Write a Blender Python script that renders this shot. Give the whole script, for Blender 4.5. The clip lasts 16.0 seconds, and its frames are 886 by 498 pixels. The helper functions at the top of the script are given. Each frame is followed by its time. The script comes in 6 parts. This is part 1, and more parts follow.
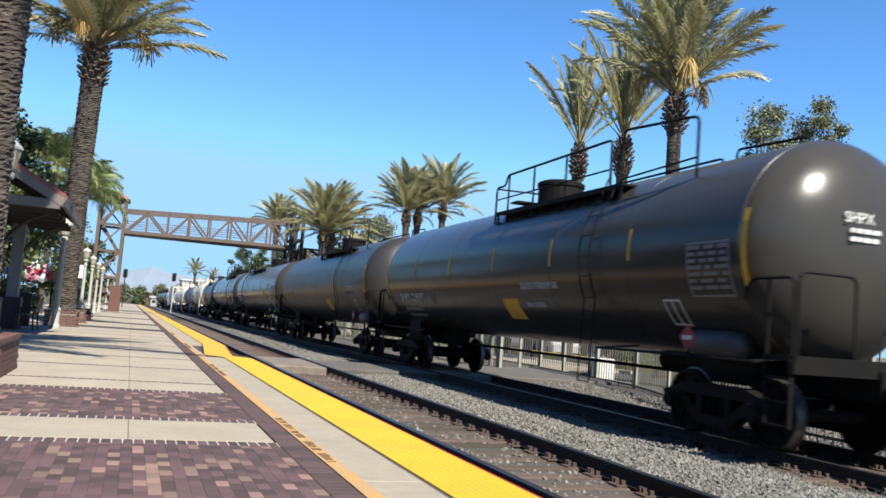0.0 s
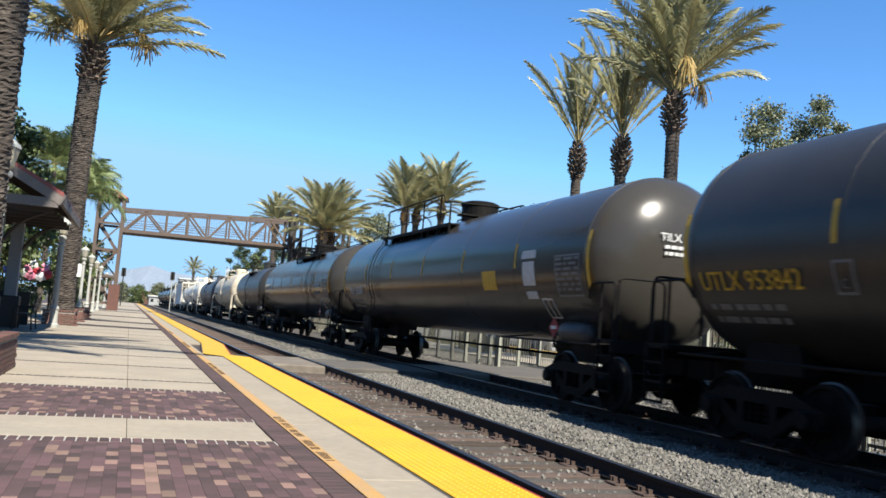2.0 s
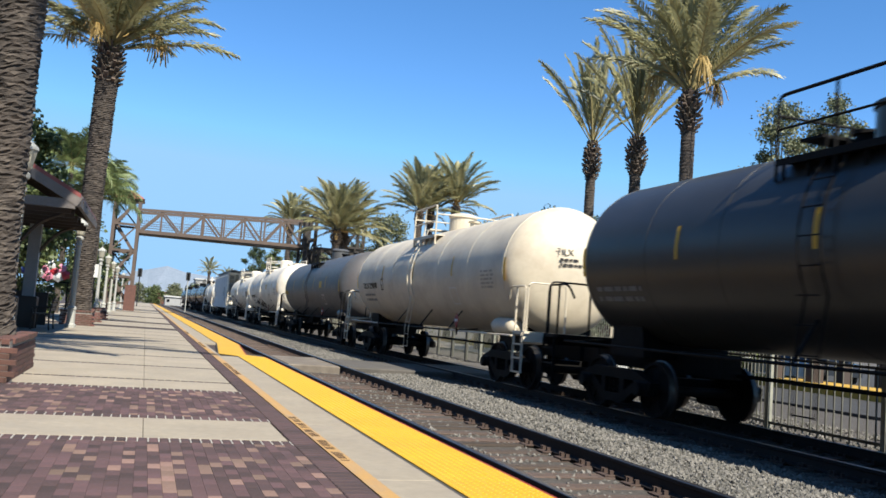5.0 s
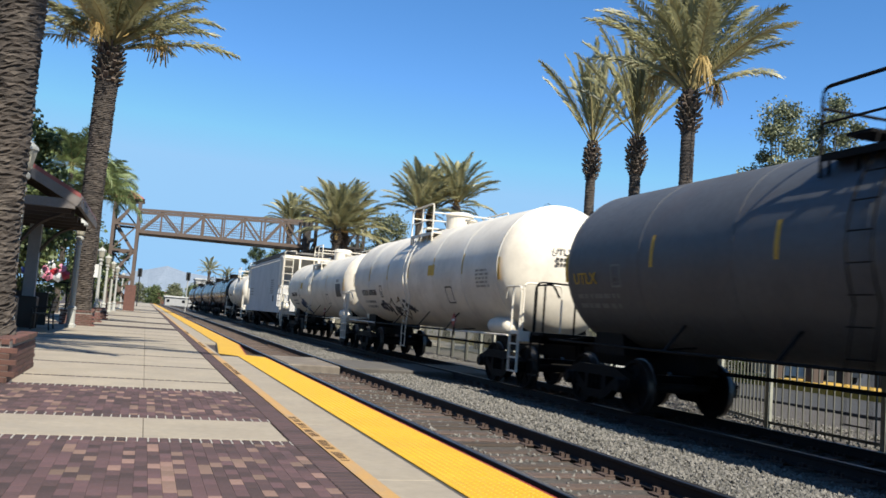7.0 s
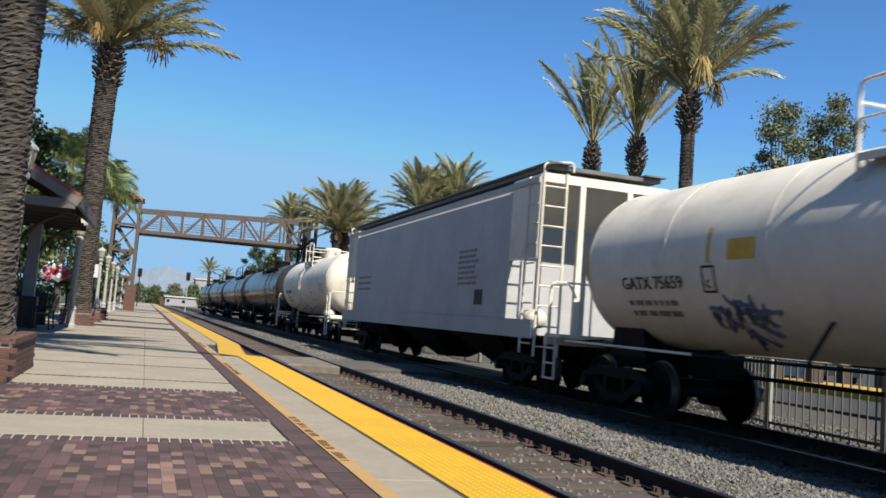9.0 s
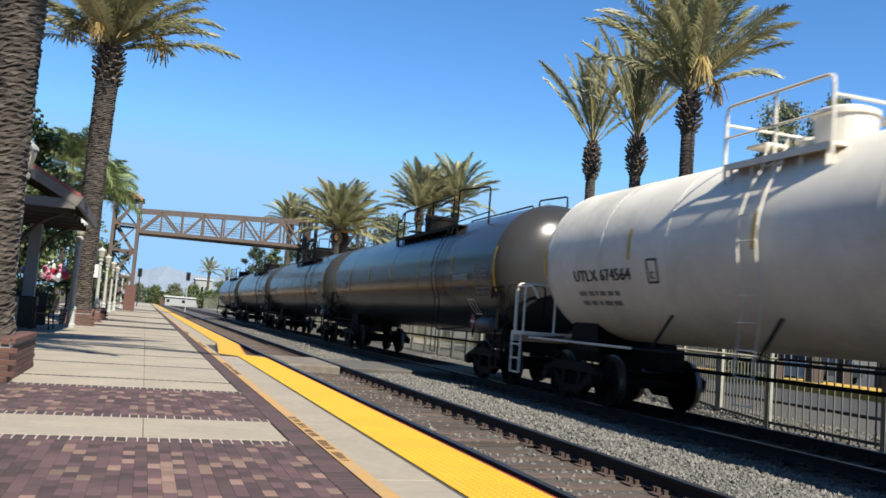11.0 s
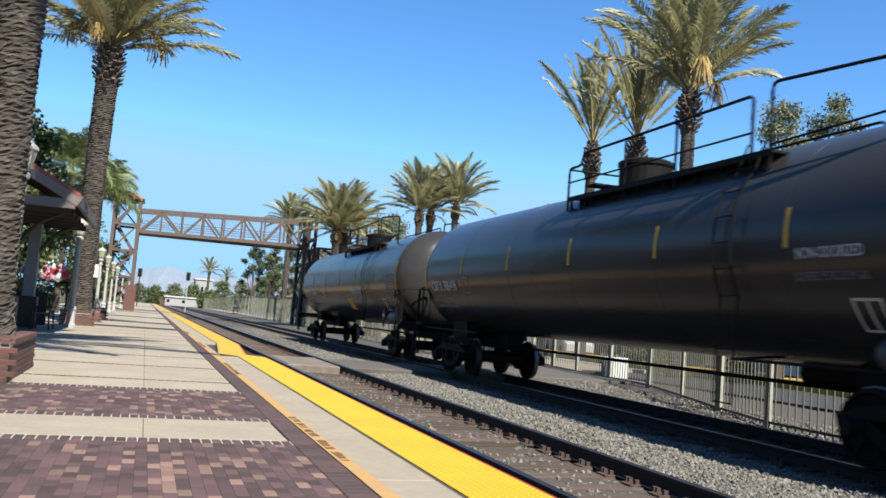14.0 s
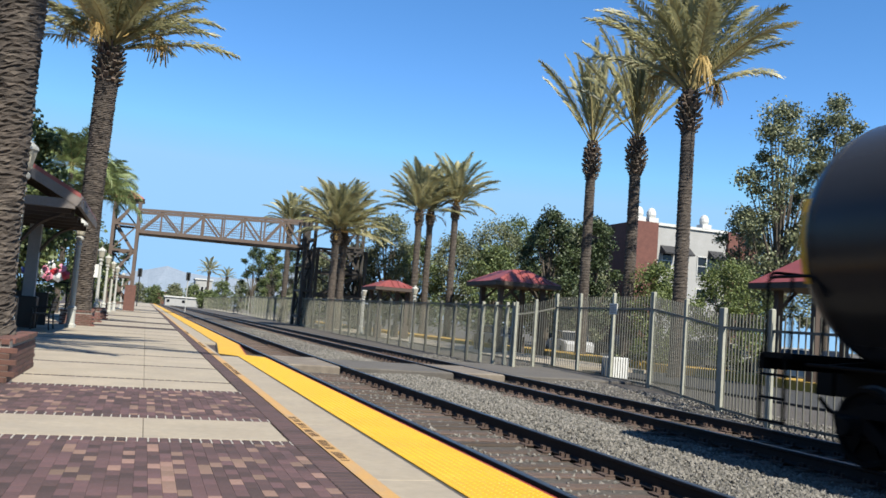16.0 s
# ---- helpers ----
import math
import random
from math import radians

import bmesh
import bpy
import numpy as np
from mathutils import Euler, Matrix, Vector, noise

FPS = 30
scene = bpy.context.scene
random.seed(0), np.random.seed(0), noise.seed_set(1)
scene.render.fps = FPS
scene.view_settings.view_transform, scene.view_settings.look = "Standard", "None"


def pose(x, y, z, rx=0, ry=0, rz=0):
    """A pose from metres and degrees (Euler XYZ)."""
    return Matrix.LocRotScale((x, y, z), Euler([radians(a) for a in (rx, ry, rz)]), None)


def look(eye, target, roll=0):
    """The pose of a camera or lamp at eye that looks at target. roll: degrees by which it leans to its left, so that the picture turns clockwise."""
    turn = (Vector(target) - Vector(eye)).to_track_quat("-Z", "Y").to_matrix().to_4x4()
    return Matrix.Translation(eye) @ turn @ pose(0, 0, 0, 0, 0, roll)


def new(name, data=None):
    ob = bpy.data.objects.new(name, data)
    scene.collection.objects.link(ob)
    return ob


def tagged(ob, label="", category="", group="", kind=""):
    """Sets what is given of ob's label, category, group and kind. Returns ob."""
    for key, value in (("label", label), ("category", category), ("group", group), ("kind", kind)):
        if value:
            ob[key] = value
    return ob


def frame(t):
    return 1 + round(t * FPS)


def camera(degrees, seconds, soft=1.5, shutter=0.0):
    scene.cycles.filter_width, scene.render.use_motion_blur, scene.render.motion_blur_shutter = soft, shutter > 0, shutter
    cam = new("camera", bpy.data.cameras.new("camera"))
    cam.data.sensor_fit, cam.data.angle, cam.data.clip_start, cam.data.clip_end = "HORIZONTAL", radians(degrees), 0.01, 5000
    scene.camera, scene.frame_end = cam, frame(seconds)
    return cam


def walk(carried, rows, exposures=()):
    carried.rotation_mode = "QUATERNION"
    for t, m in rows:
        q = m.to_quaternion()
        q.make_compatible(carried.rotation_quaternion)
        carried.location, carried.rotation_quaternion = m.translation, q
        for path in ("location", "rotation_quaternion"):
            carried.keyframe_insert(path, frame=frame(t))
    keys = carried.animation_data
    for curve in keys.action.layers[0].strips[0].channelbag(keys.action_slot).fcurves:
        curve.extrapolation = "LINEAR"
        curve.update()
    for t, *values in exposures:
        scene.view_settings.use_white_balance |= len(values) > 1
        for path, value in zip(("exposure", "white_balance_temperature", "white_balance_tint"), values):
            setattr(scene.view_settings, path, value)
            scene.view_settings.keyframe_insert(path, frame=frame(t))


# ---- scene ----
# ---------------------------------------------------------------- camera
EYE = (0.0, 0.0, 1.088)
YAW, PITCH, ROLL = 18.995, 4.908, 4.383


def aim(dyaw, dpitch):
    a, b = radians(YAW + dyaw), radians(PITCH + dpitch)
    t = (EYE[0] + math.sin(a) * math.cos(b), EYE[1] + math.cos(a) * math.cos(b), EYE[2] + math.sin(b))
    return look(EYE, t, ROLL)


cam = camera(55.19, 16.0, soft=1.6, shutter=0.15)
walk(cam, [(0.0, aim(0.866, 0.13)), (0.5, aim(0.92, 0.105)), (1.0, aim(0.965, 0.10)), (1.5, aim(0.955, 0.10)),
           (2.0, aim(0.97, 0.06)), (2.5, aim(0.84, 0.09)), (3.0, aim(0.81, 0.07)), (3.5, aim(0.595, 0.042)),
           (4.0, aim(0.25, 0.03)), (4.3, aim(0.08, 0.0)), (4.7, aim(0, 0)), (6.3, aim(0, 0)), (9.2, aim(0, 0)),
           (11.3, aim(0, 0)), (16.0, aim(0, 0))], exposures=[(0.0, 1.23), (3.5, 1.20), (6.5, 0.93), (7.0, 0.95), (7.5, 0.73), (8.0, 0.76), (8.5, 0.71), (9.0, 0.80), (11.5, 1.08), (12.5, 1.20), (14.5, 1.20), (16.0, 1.05)])

# ---------------------------------------------------------------- light
SUN_DIR = Vector((0.128, -0.66, 0.74)).normalized()
world = bpy.data.worlds.new("sky")
scene.world = world
world.use_nodes = True
wn = world.node_tree
sky = wn.nodes.new("ShaderNodeTexSky")
sky.sky_type, sky.sun_disc = "NISHITA", False
sky.sun_elevation = math.asin(SUN_DIR.z)
sky.sun_rotation = math.atan2(SUN_DIR.x, SUN_DIR.y)
sky.altitude = 1200.0
sky.air_density, sky.dust_density, sky.ozone_density = 0.9, 0.0, 3.0
sat = wn.nodes.new("ShaderNodeHueSaturation")
sat.inputs["Saturation"].default_value = 1.22
wn.links.new(sky.outputs[0], sat.inputs["Color"])
haze = wn.nodes.new("ShaderNodeMix")
haze.data_type, haze.blend_type = "RGBA", "DARKEN"
haze.inputs[0].default_value = 1.0
haze.inputs[7].default_value = (1.62, 3.02, 4.7, 1.0)
wn.links.new(sat.outputs[0], haze.inputs[6])
wn.links.new(haze.outputs[2], wn.nodes["Background"].inputs[0])
wn.nodes["Background"].inputs[1].default_value = 0.105
sun = new("sun", bpy.data.lights.new("sun", "SUN"))
sun.data.energy, sun.data.angle, sun.data.color = 5.0, radians(0.5), (1.0, 0.94, 0.82)
sun.matrix_world = look(SUN_DIR * 50, (0, 0, 0))

# ---------------------------------------------------------------- materials
MATS = {}


def mat(name, a, b=None, scale=3.0, rough=0.7, metal=0.0, bump=0.0, bscale=60.0, vary=0.0, fine=0.25, stretch=(1, 1, 1),
        c=None, cscale=1.0, camount=0.5, coat=0.0, island=False, spec=0.5, translucent=0.0, rvar=0.09):
    """Node material: two-scale noise between a and b, broad stains towards c, relief, and a shift per object or island."""
    if name in MATS:
        return MATS[name]
    b = b or tuple(v * 0.75 for v in a)
    m = bpy.data.materials.new(name)
    m.use_nodes = True
    nt = m.node_tree
    L, N = nt.links.new, nt.nodes.new
    p = nt.nodes["Principled BSDF"]
    co = N("ShaderNodeTexCoord")
    mp = N("ShaderNodeMapping")
    mp.inputs["Scale"].default_value = stretch
    L(co.outputs["Object"], mp.inputs[0])

    def noise_tex(sc, detail=4.0, rg=0.6):
        n = N("ShaderNodeTexNoise")
        n.inputs["Scale"].default_value, n.inputs["Detail"].default_value, n.inputs["Roughness"].default_value = sc, detail, rg
        L(mp.outputs[0], n.inputs["Vector"])
        return n

    def mixc(f, x, y):
        n = N("ShaderNodeMix")
        n.data_type = "RGBA"
        L(f, n.inputs[0])
        for s, v in ((6, x), (7, y)):
            if isinstance(v, tuple):
                n.inputs[s].default_value = (*v, 1)
            else:
                L(v, n.inputs[s])
        return n.outputs[2]

    def ramp(x, lo, hi):
        n = N("ShaderNodeMapRange")
        n.inputs[1].default_value, n.inputs[2].default_value = lo, hi
        L(x, n.inputs[0])
        return n.outputs[0]

    col = mixc(ramp(noise_tex(scale).outputs[0], 0.35, 0.65), a, b)
    fn = noise_tex(scale * 9, 3.0)
    n = N("ShaderNodeMath")
    n.operation = "MULTIPLY"
    L(ramp(fn.outputs[0], 0.3, 0.75), n.inputs[0])
    n.inputs[1].default_value = fine
    col = mixc(n.outputs[0], col, tuple(v * 0.45 for v in b))
    if c:
        n = N("ShaderNodeMath")
        n.operation = "MULTIPLY"
        L(ramp(noise_tex(cscale, 6.0, 0.7).outputs[0], 0.5, 0.72), n.inputs[0])
        n.inputs[1].default_value = camount
        col = mixc(n.outputs[0], col, c)
    if vary:
        if island:
            rnd = N("ShaderNodeNewGeometry").outputs["Random Per Island"]
        else:
            rnd = N("ShaderNodeObjectInfo").outputs["Random"]
        h = N("ShaderNodeHueSaturation")
        mr = N("ShaderNodeMapRange")
        mr.inputs[3].default_value, mr.inputs[4].default_value = 1 - vary, 1 + vary
        L(rnd, mr.inputs[0])
        L(mr.outputs[0], h.inputs["Value"])
        mh = N("ShaderNodeMapRange")
        mh.inputs[3].default_value, mh.inputs[4].default_value = 0.5 + 0.03 * vary, 0.5 - 0.03 * vary
        L(rnd, mh.inputs[0])
        L(mh.outputs[0], h.inputs["Hue"])
        L(col, h.inputs["Color"])
        col = h.outputs[0]
    L(col, p.inputs["Base Color"])
    mr = N("ShaderNodeMapRange")
    mr.inputs[3].default_value, mr.inputs[4].default_value = max(0.02, rough - rvar), min(1, rough + rvar)
    L(fn.outputs[0], mr.inputs[0])
    L(mr.outputs[0], p.inputs["Roughness"])
    p.inputs["Metallic"].default_value = metal
    p.inputs["Coat Weight"].default_value = coat
    p.inputs["Coat Roughness"].default_value = 0.178
    p.inputs["Specular IOR Level"].default_value = spec
    if bump:
        bp = N("ShaderNodeBump")
        bp.inputs["Strength"].default_value, bp.inputs["Distance"].default_value = min(1.0, bump), 0.02
        L(noise_tex(bscale, 5.0).outputs[0], bp.inputs["Height"])
        L(bp.outputs[0], p.inputs["Normal"])
    if translucent:
        tr = N("ShaderNodeBsdfTranslucent")
        L(col, tr.inputs[0])
        mx = N("ShaderNodeMixShader")
        mx.inputs[0].default_value = translucent
        L(p.outputs[0], mx.inputs[1])
        L(tr.outputs[0], mx.inputs[2])
        L(mx.outputs[0], nt.nodes["Material Output"].inputs[0])
    MATS[name] = m
    return m


CONCRETE = mat("concrete", (0.288, 0.248, 0.187), (0.242, 0.207, 0.158), 1.2, 0.85, bump=0.25, bscale=90, c=(0.162, 0.15, 0.138), cscale=0.7, camount=0.35)
SLAB = mat("slab_concrete", (0.294, 0.254, 0.193), (0.248, 0.213, 0.164), 1.5, 0.85, bump=0.2, bscale=120, vary=0.05, c=(0.173, 0.162, 0.144), cscale=0.9, camount=0.35)
BRICK = mat("paver_brick", (0.0816, 0.0448, 0.0424), (0.0576, 0.0344, 0.0344), 6, 0.85, bump=0.35, bscale=120, vary=0.42)
BRICK_ST = mat("paver_brick_joined", (0.0816, 0.0448, 0.0424), (0.0576, 0.0344, 0.0344), 6, 0.85, bump=0.35, bscale=120, vary=0.42, island=True)
BRICK_TAN = mat("paver_brick_tan", (0.196, 0.124, 0.0944), (0.152, 0.0944, 0.0736), 6, 0.85, bump=0.35, bscale=120, vary=0.3)
BRICK_TAN_ST = mat("paver_brick_tan_joined", (0.196, 0.124, 0.0944), (0.152, 0.0944, 0.0736), 6, 0.85, bump=0.35, bscale=120, vary=0.3, island=True)
BAND_BRICK = mat("band_brick", (0.0403, 0.0277, 0.0265), (0.0288, 0.0207, 0.0202), 6, 0.85, bump=0.3, bscale=120, vary=0.3, island=True)
BRICK_DARK = mat("border_brick", (0.0662, 0.038, 0.0357), (0.049, 0.0299, 0.0288), 6, 0.85, bump=0.3, bscale=120, vary=0.3, island=True)
WALL_BRICK = mat("wall_brick", (0.11, 0.049, 0.0357), (0.0749, 0.0346, 0.0265), 5, 0.85, bump=0.4, bscale=90, vary=0.35)
JOINT = mat("joint_sand", (0.049, 0.0346, 0.0317), (0.0346, 0.0259, 0.0242), 8, 0.95)
MORTAR = mat("mortar", (0.242, 0.219, 0.196), (0.19, 0.173, 0.155), 8, 0.95)
YELLOW = mat("tactile_yellow", (0.507, 0.299, 0.00576), (0.472, 0.265, 0.00691), 1.5, 0.55, bump=0.1, bscale=60, fine=0.08, c=(0.317, 0.19, 0.0288), cscale=1.3, camount=0.25)
ORANGE = mat("worn_orange_paint", (0.403, 0.23, 0.0634), (0.346, 0.213, 0.092), 5, 0.75, bump=0.2, bscale=90, c=(0.259, 0.219, 0.173), cscale=3.0, camount=0.6)
RED_PAINT = mat("edge_red_paint", (0.23, 0.0202, 0.0115), (0.162, 0.0173, 0.0115), 3, 0.7)
STENCIL = mat("stencil_paint", (0.0691, 0.0346, 0.0115), (0.0518, 0.0288, 0.0115), 6, 0.8)
BALLAST = mat("ballast_bed", (0.075, 0.065, 0.055), (0.046, 0.040, 0.034), 14, 0.95, bump=1.0, bscale=40, c=(0.04, 0.032, 0.026), cscale=0.8, camount=0.6)
STONE = mat("ballast_stone", (0.150, 0.142, 0.126), (0.105, 0.099, 0.087), 20, 0.9, bump=0.3, bscale=80, vary=0.45, island=True)
TIE = mat("weathered_tie", (0.095, 0.066, 0.050), (0.055, 0.039, 0.030), 4, 0.9, bump=0.7, bscale=30, stretch=(1, 8, 8), vary=0.35)
RAIL = mat("rusty_rail", (0.0242, 0.0173, 0.0144), (0.0162, 0.0121, 0.0104), 12, 0.75, metal=0.3, bump=0.2)
RAIL_TOP = mat("worn_rail_head", (0.173, 0.167, 0.162), (0.126, 0.115, 0.11), 6, 0.35, metal=0.9, stretch=(3, 0.3, 3))
SPIKE = mat("rusty_plate", (0.0749, 0.049, 0.0374), (0.0461, 0.0288, 0.023), 15, 0.85, metal=0.2)
GROUND = mat("dry_ground", (0.092, 0.0808, 0.0662), (0.0634, 0.0558, 0.0461), 0.4, 0.95, bump=0.6, bscale=12, c=(0.0576, 0.0576, 0.0346), cscale=0.08, camount=0.5)
ASPHALT = mat("asphalt", (0.0357, 0.0346, 0.0334), (0.0259, 0.0259, 0.0259), 2.0, 0.9, bump=0.4, bscale=80)
BLACK_TANK = mat("black_tank_paint", (0.033, 0.032, 0.031), (0.027, 0.0262, 0.0255), 0.7, 0.23, fine=0.0, rvar=0.03, stretch=(1, 0.2, 1), c=(0.030, 0.026, 0.021), cscale=0.6, camount=0.35, spec=0.24)
DUSTY_TANK = mat("dusty_black_tank_paint", (0.040, 0.037, 0.032), (0.032, 0.030, 0.027), 0.6, 0.22, fine=0.04, rvar=0.03, stretch=(1, 0.25, 1), c=(0.052, 0.043, 0.032), cscale=0.5, camount=0.4, spec=0.28)
DULL_TANK = mat("dull_black_tank_paint", (0.0288, 0.0272, 0.024), (0.0232, 0.022, 0.02), 0.8, 0.36, fine=0.05, rvar=0.03, c=(0.036, 0.0288, 0.0224), cscale=0.6, camount=0.4)
GREY_TANK = mat("grey_tank_paint", (0.0786, 0.0824, 0.0861), (0.0599, 0.0629, 0.0673), 1.0, 0.5, bump=0.02, bscale=3, c=(0.0974, 0.0486, 0.0299), cscale=0.45, camount=0.3)
WHITE_TANK = mat("white_tank_paint", (0.70, 0.645, 0.54), (0.60, 0.55, 0.46), 0.8, 0.5, fine=0.12, bump=0.02, bscale=3, c=(0.27, 0.235, 0.19), cscale=0.5, camount=0.5)
CREAM_TANK = mat("cream_tank_paint", (0.57, 0.506, 0.386), (0.46, 0.405, 0.313), 0.8, 0.5, fine=0.12, bump=0.02, bscale=3, c=(0.258, 0.193, 0.129), cscale=0.5, camount=0.5)
HOPPER = mat("hopper_grey_paint", (0.412, 0.412, 0.412), (0.351, 0.351, 0.355), 0.7, 0.55, fine=0.15, bump=0.03, bscale=3, c=(0.289, 0.258, 0.237), cscale=0.5, camount=0.4)
# Shade under the cars is put into these near-black frame and wheel colours.
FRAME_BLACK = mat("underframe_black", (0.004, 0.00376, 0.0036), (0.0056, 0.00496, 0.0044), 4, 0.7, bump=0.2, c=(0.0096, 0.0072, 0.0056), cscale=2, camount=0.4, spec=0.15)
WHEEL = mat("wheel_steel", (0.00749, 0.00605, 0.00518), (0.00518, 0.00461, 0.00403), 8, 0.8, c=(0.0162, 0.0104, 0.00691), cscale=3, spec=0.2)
WHEEL_RIM = mat("wheel_tread", (0.138, 0.133, 0.126), (0.0864, 0.0808, 0.0749), 8, 0.45, metal=0.9)
MARK_Y = mat("yellow_marking", (0.637, 0.383, 0.0255), (0.527, 0.306, 0.0255), 6, 0.6)
MARK_W = mat("white_marking", (0.612, 0.612, 0.595), (0.468, 0.468, 0.451), 8, 0.6)
RESERVOIR = mat("reservoir_grey", (0.0576, 0.0576, 0.0576), (0.0432, 0.0432, 0.0432), 5, 0.5)
MARK_GREY = mat("faded_marking", (0.19, 0.19, 0.184), (0.138, 0.138, 0.133), 10, 0.6)
MARK_FAINT = mat("faint_marking", (0.36, 0.33, 0.28), (0.28, 0.26, 0.22), 10, 0.6)
MARK_SLATE = mat("slate_panel", (0.06, 0.058, 0.055), (0.045, 0.044, 0.042), 10, 0.6)
MARK_K = mat("black_marking", (0.0144, 0.0144, 0.0144), (0.0115, 0.0115, 0.0115), 8, 0.6)
MARK_R = mat("red_marking", (0.288, 0.0173, 0.0144), (0.23, 0.0173, 0.0173), 8, 0.6)
MARK_B = mat("faded_blue_paint", (0.0749, 0.092, 0.138), (0.0976, 0.115, 0.162), 4, 0.6)
MARK_BR = mat("brown_spray_paint", (0.0691, 0.0547, 0.0461), (0.0976, 0.0808, 0.0691), 4, 0.7)
FENCE_G = mat("fence_green_grey", (0.092, 0.0896, 0.0691), (0.0691, 0.068, 0.0547), 5, 0.6, vary=0.1)
POST_PALE = mat("fence_pale_post", (0.288, 0.288, 0.232), (0.224, 0.224, 0.184), 5, 0.55, vary=0.12)
FENCE_PALE = mat("fence_pale_steel", (0.125, 0.122, 0.098), (0.095, 0.092, 0.075), 5, 0.55, vary=0.12)
MESH_PANEL = mat("fence_mesh_panel", (0.2, 0.2, 0.148), (0.16, 0.16, 0.12), 6, 0.75, stretch=(1, 6, 1), vary=0.15)
BRIDGE = mat("bridge_brown_steel", (0.0896, 0.0605, 0.0461), (0.0691, 0.049, 0.0374), 3, 0.6)
BRIDGE_DK = mat("tower_dark_steel", (0.0259, 0.0207, 0.0184), (0.0202, 0.0173, 0.0155), 3, 0.65)
ROOF_RED = mat("red_metal_roof", (0.207, 0.0518, 0.0432), (0.167, 0.0403, 0.0346), 2, 0.5, vary=0.08)
ROOF_TILE = mat("tower_roof_red", (0.317, 0.0808, 0.0576), (0.259, 0.0634, 0.0461), 2, 0.6)
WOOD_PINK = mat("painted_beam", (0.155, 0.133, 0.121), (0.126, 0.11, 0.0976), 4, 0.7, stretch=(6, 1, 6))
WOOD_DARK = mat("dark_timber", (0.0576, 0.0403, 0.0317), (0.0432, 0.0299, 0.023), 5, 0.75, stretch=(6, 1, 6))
POST_WHITE = mat("cream_post_paint", (0.357, 0.357, 0.322), (0.311, 0.311, 0.282), 3, 0.5)
COL_BLUE = mat("column_paint", (0.259, 0.27, 0.288), (0.219, 0.23, 0.248), 3, 0.6)
LANTERN = mat("lantern_glass", (0.317, 0.299, 0.242), (0.277, 0.259, 0.207), 3, 0.35)
TRUNK = mat("palm_trunk", (0.0662, 0.0518, 0.0414), (0.0317, 0.0254, 0.0207), 7, 0.95, bump=0.9, bscale=25, c=(0.173, 0.144, 0.115), cscale=3, camount=0.4)
BOOT = mat("palm_boot", (0.126, 0.0952, 0.0691), (0.0634, 0.0461, 0.0346), 6, 0.95, bump=0.6, bscale=30, vary=0.4, island=True)
BARK = mat("tree_bark", (0.0976, 0.0808, 0.0634), (0.0634, 0.0518, 0.0403), 8, 0.95, bump=0.7, bscale=20)
FROND = mat("palm_leaf", (0.37, 0.345, 0.18), (0.265, 0.26, 0.13), 2, 0.42, vary=0.35, translucent=0.30)
FROND_DRY = mat("palm_leaf_dry", (0.286, 0.184, 0.0578), (0.225, 0.136, 0.0476), 2, 0.7, vary=0.3, translucent=0.15)
FAN = mat("fan_palm_leaf", (0.2, 0.248, 0.104), (0.144, 0.188, 0.072), 2, 0.5, vary=0.3, translucent=0.3)
LEAF = mat("broad_leaf", (0.12, 0.155, 0.052), (0.072, 0.097, 0.034), 2, 0.55, vary=0.5, island=True, translucent=0.25)
LEAF_EUC = mat("grey_green_leaf", (0.175, 0.19, 0.10), (0.105, 0.12, 0.062), 2, 0.55, vary=0.5, island=True, translucent=0.25)
LEAF_DK = mat("dark_leaf", (0.052, 0.0752, 0.0272), (0.032, 0.0496, 0.0184), 2, 0.55, vary=0.5, island=True, translucent=0.15)
LEAF_LT = mat("bright_leaf", (0.136, 0.17, 0.051), (0.0888, 0.119, 0.034), 2, 0.55, vary=0.4, island=True, translucent=0.25)
STUCCO = mat("white_stucco", (0.299, 0.299, 0.294), (0.265, 0.265, 0.259), 1, 0.9, bump=0.2)
STUCCO_BR = mat("brick_red_wall", (0.126, 0.049, 0.0374), (0.0976, 0.0374, 0.0288), 2, 0.85, bump=0.3)
AWNING = mat("dark_awning", (0.023, 0.023, 0.0259), (0.0173, 0.0173, 0.0196), 3, 0.8)
DARK_GLASS = mat("window_glass", (0.0115, 0.0138, 0.0173), (0.00864, 0.0104, 0.0126), 1, 0.08)
SIGN_WHITE = mat("white_sign", (0.51, 0.51, 0.49), (0.449, 0.449, 0.428), 3, 0.5)
CAR_WHITE = mat("car_paint_white", (0.403, 0.403, 0.403), (0.38, 0.38, 0.38), 1, 0.25, coat=0.5)
CAR_DARK = mat("car_paint_dark", (0.0173, 0.019, 0.023), (0.0144, 0.0162, 0.0196), 1, 0.25, coat=0.5)
CAR_SILVER = mat("car_paint_silver", (0.184, 0.19, 0.196), (0.162, 0.167, 0.173), 1, 0.3, metal=0.5, coat=0.5)
TYRE = mat("tyre_rubber", (0.0115, 0.0115, 0.0115), (0.0092, 0.0092, 0.0092), 5, 0.85)
MOUNTAIN = mat("hazy_hills", (0.173, 0.207, 0.254), (0.155, 0.19, 0.236), 0.01, 1.0, spec=0.0)
BALLOON_R = mat("red_bunting", (0.357, 0.0173, 0.0346), (0.317, 0.0173, 0.0288), 3, 0.4)
BALLOON_P = mat("pink_bunting", (0.62, 0.22, 0.30), (0.52, 0.16, 0.24), 3, 0.5)
BALLOON_B = mat("blue_bunting", (0.0173, 0.0288, 0.173), (0.0173, 0.023, 0.138), 3, 0.4)
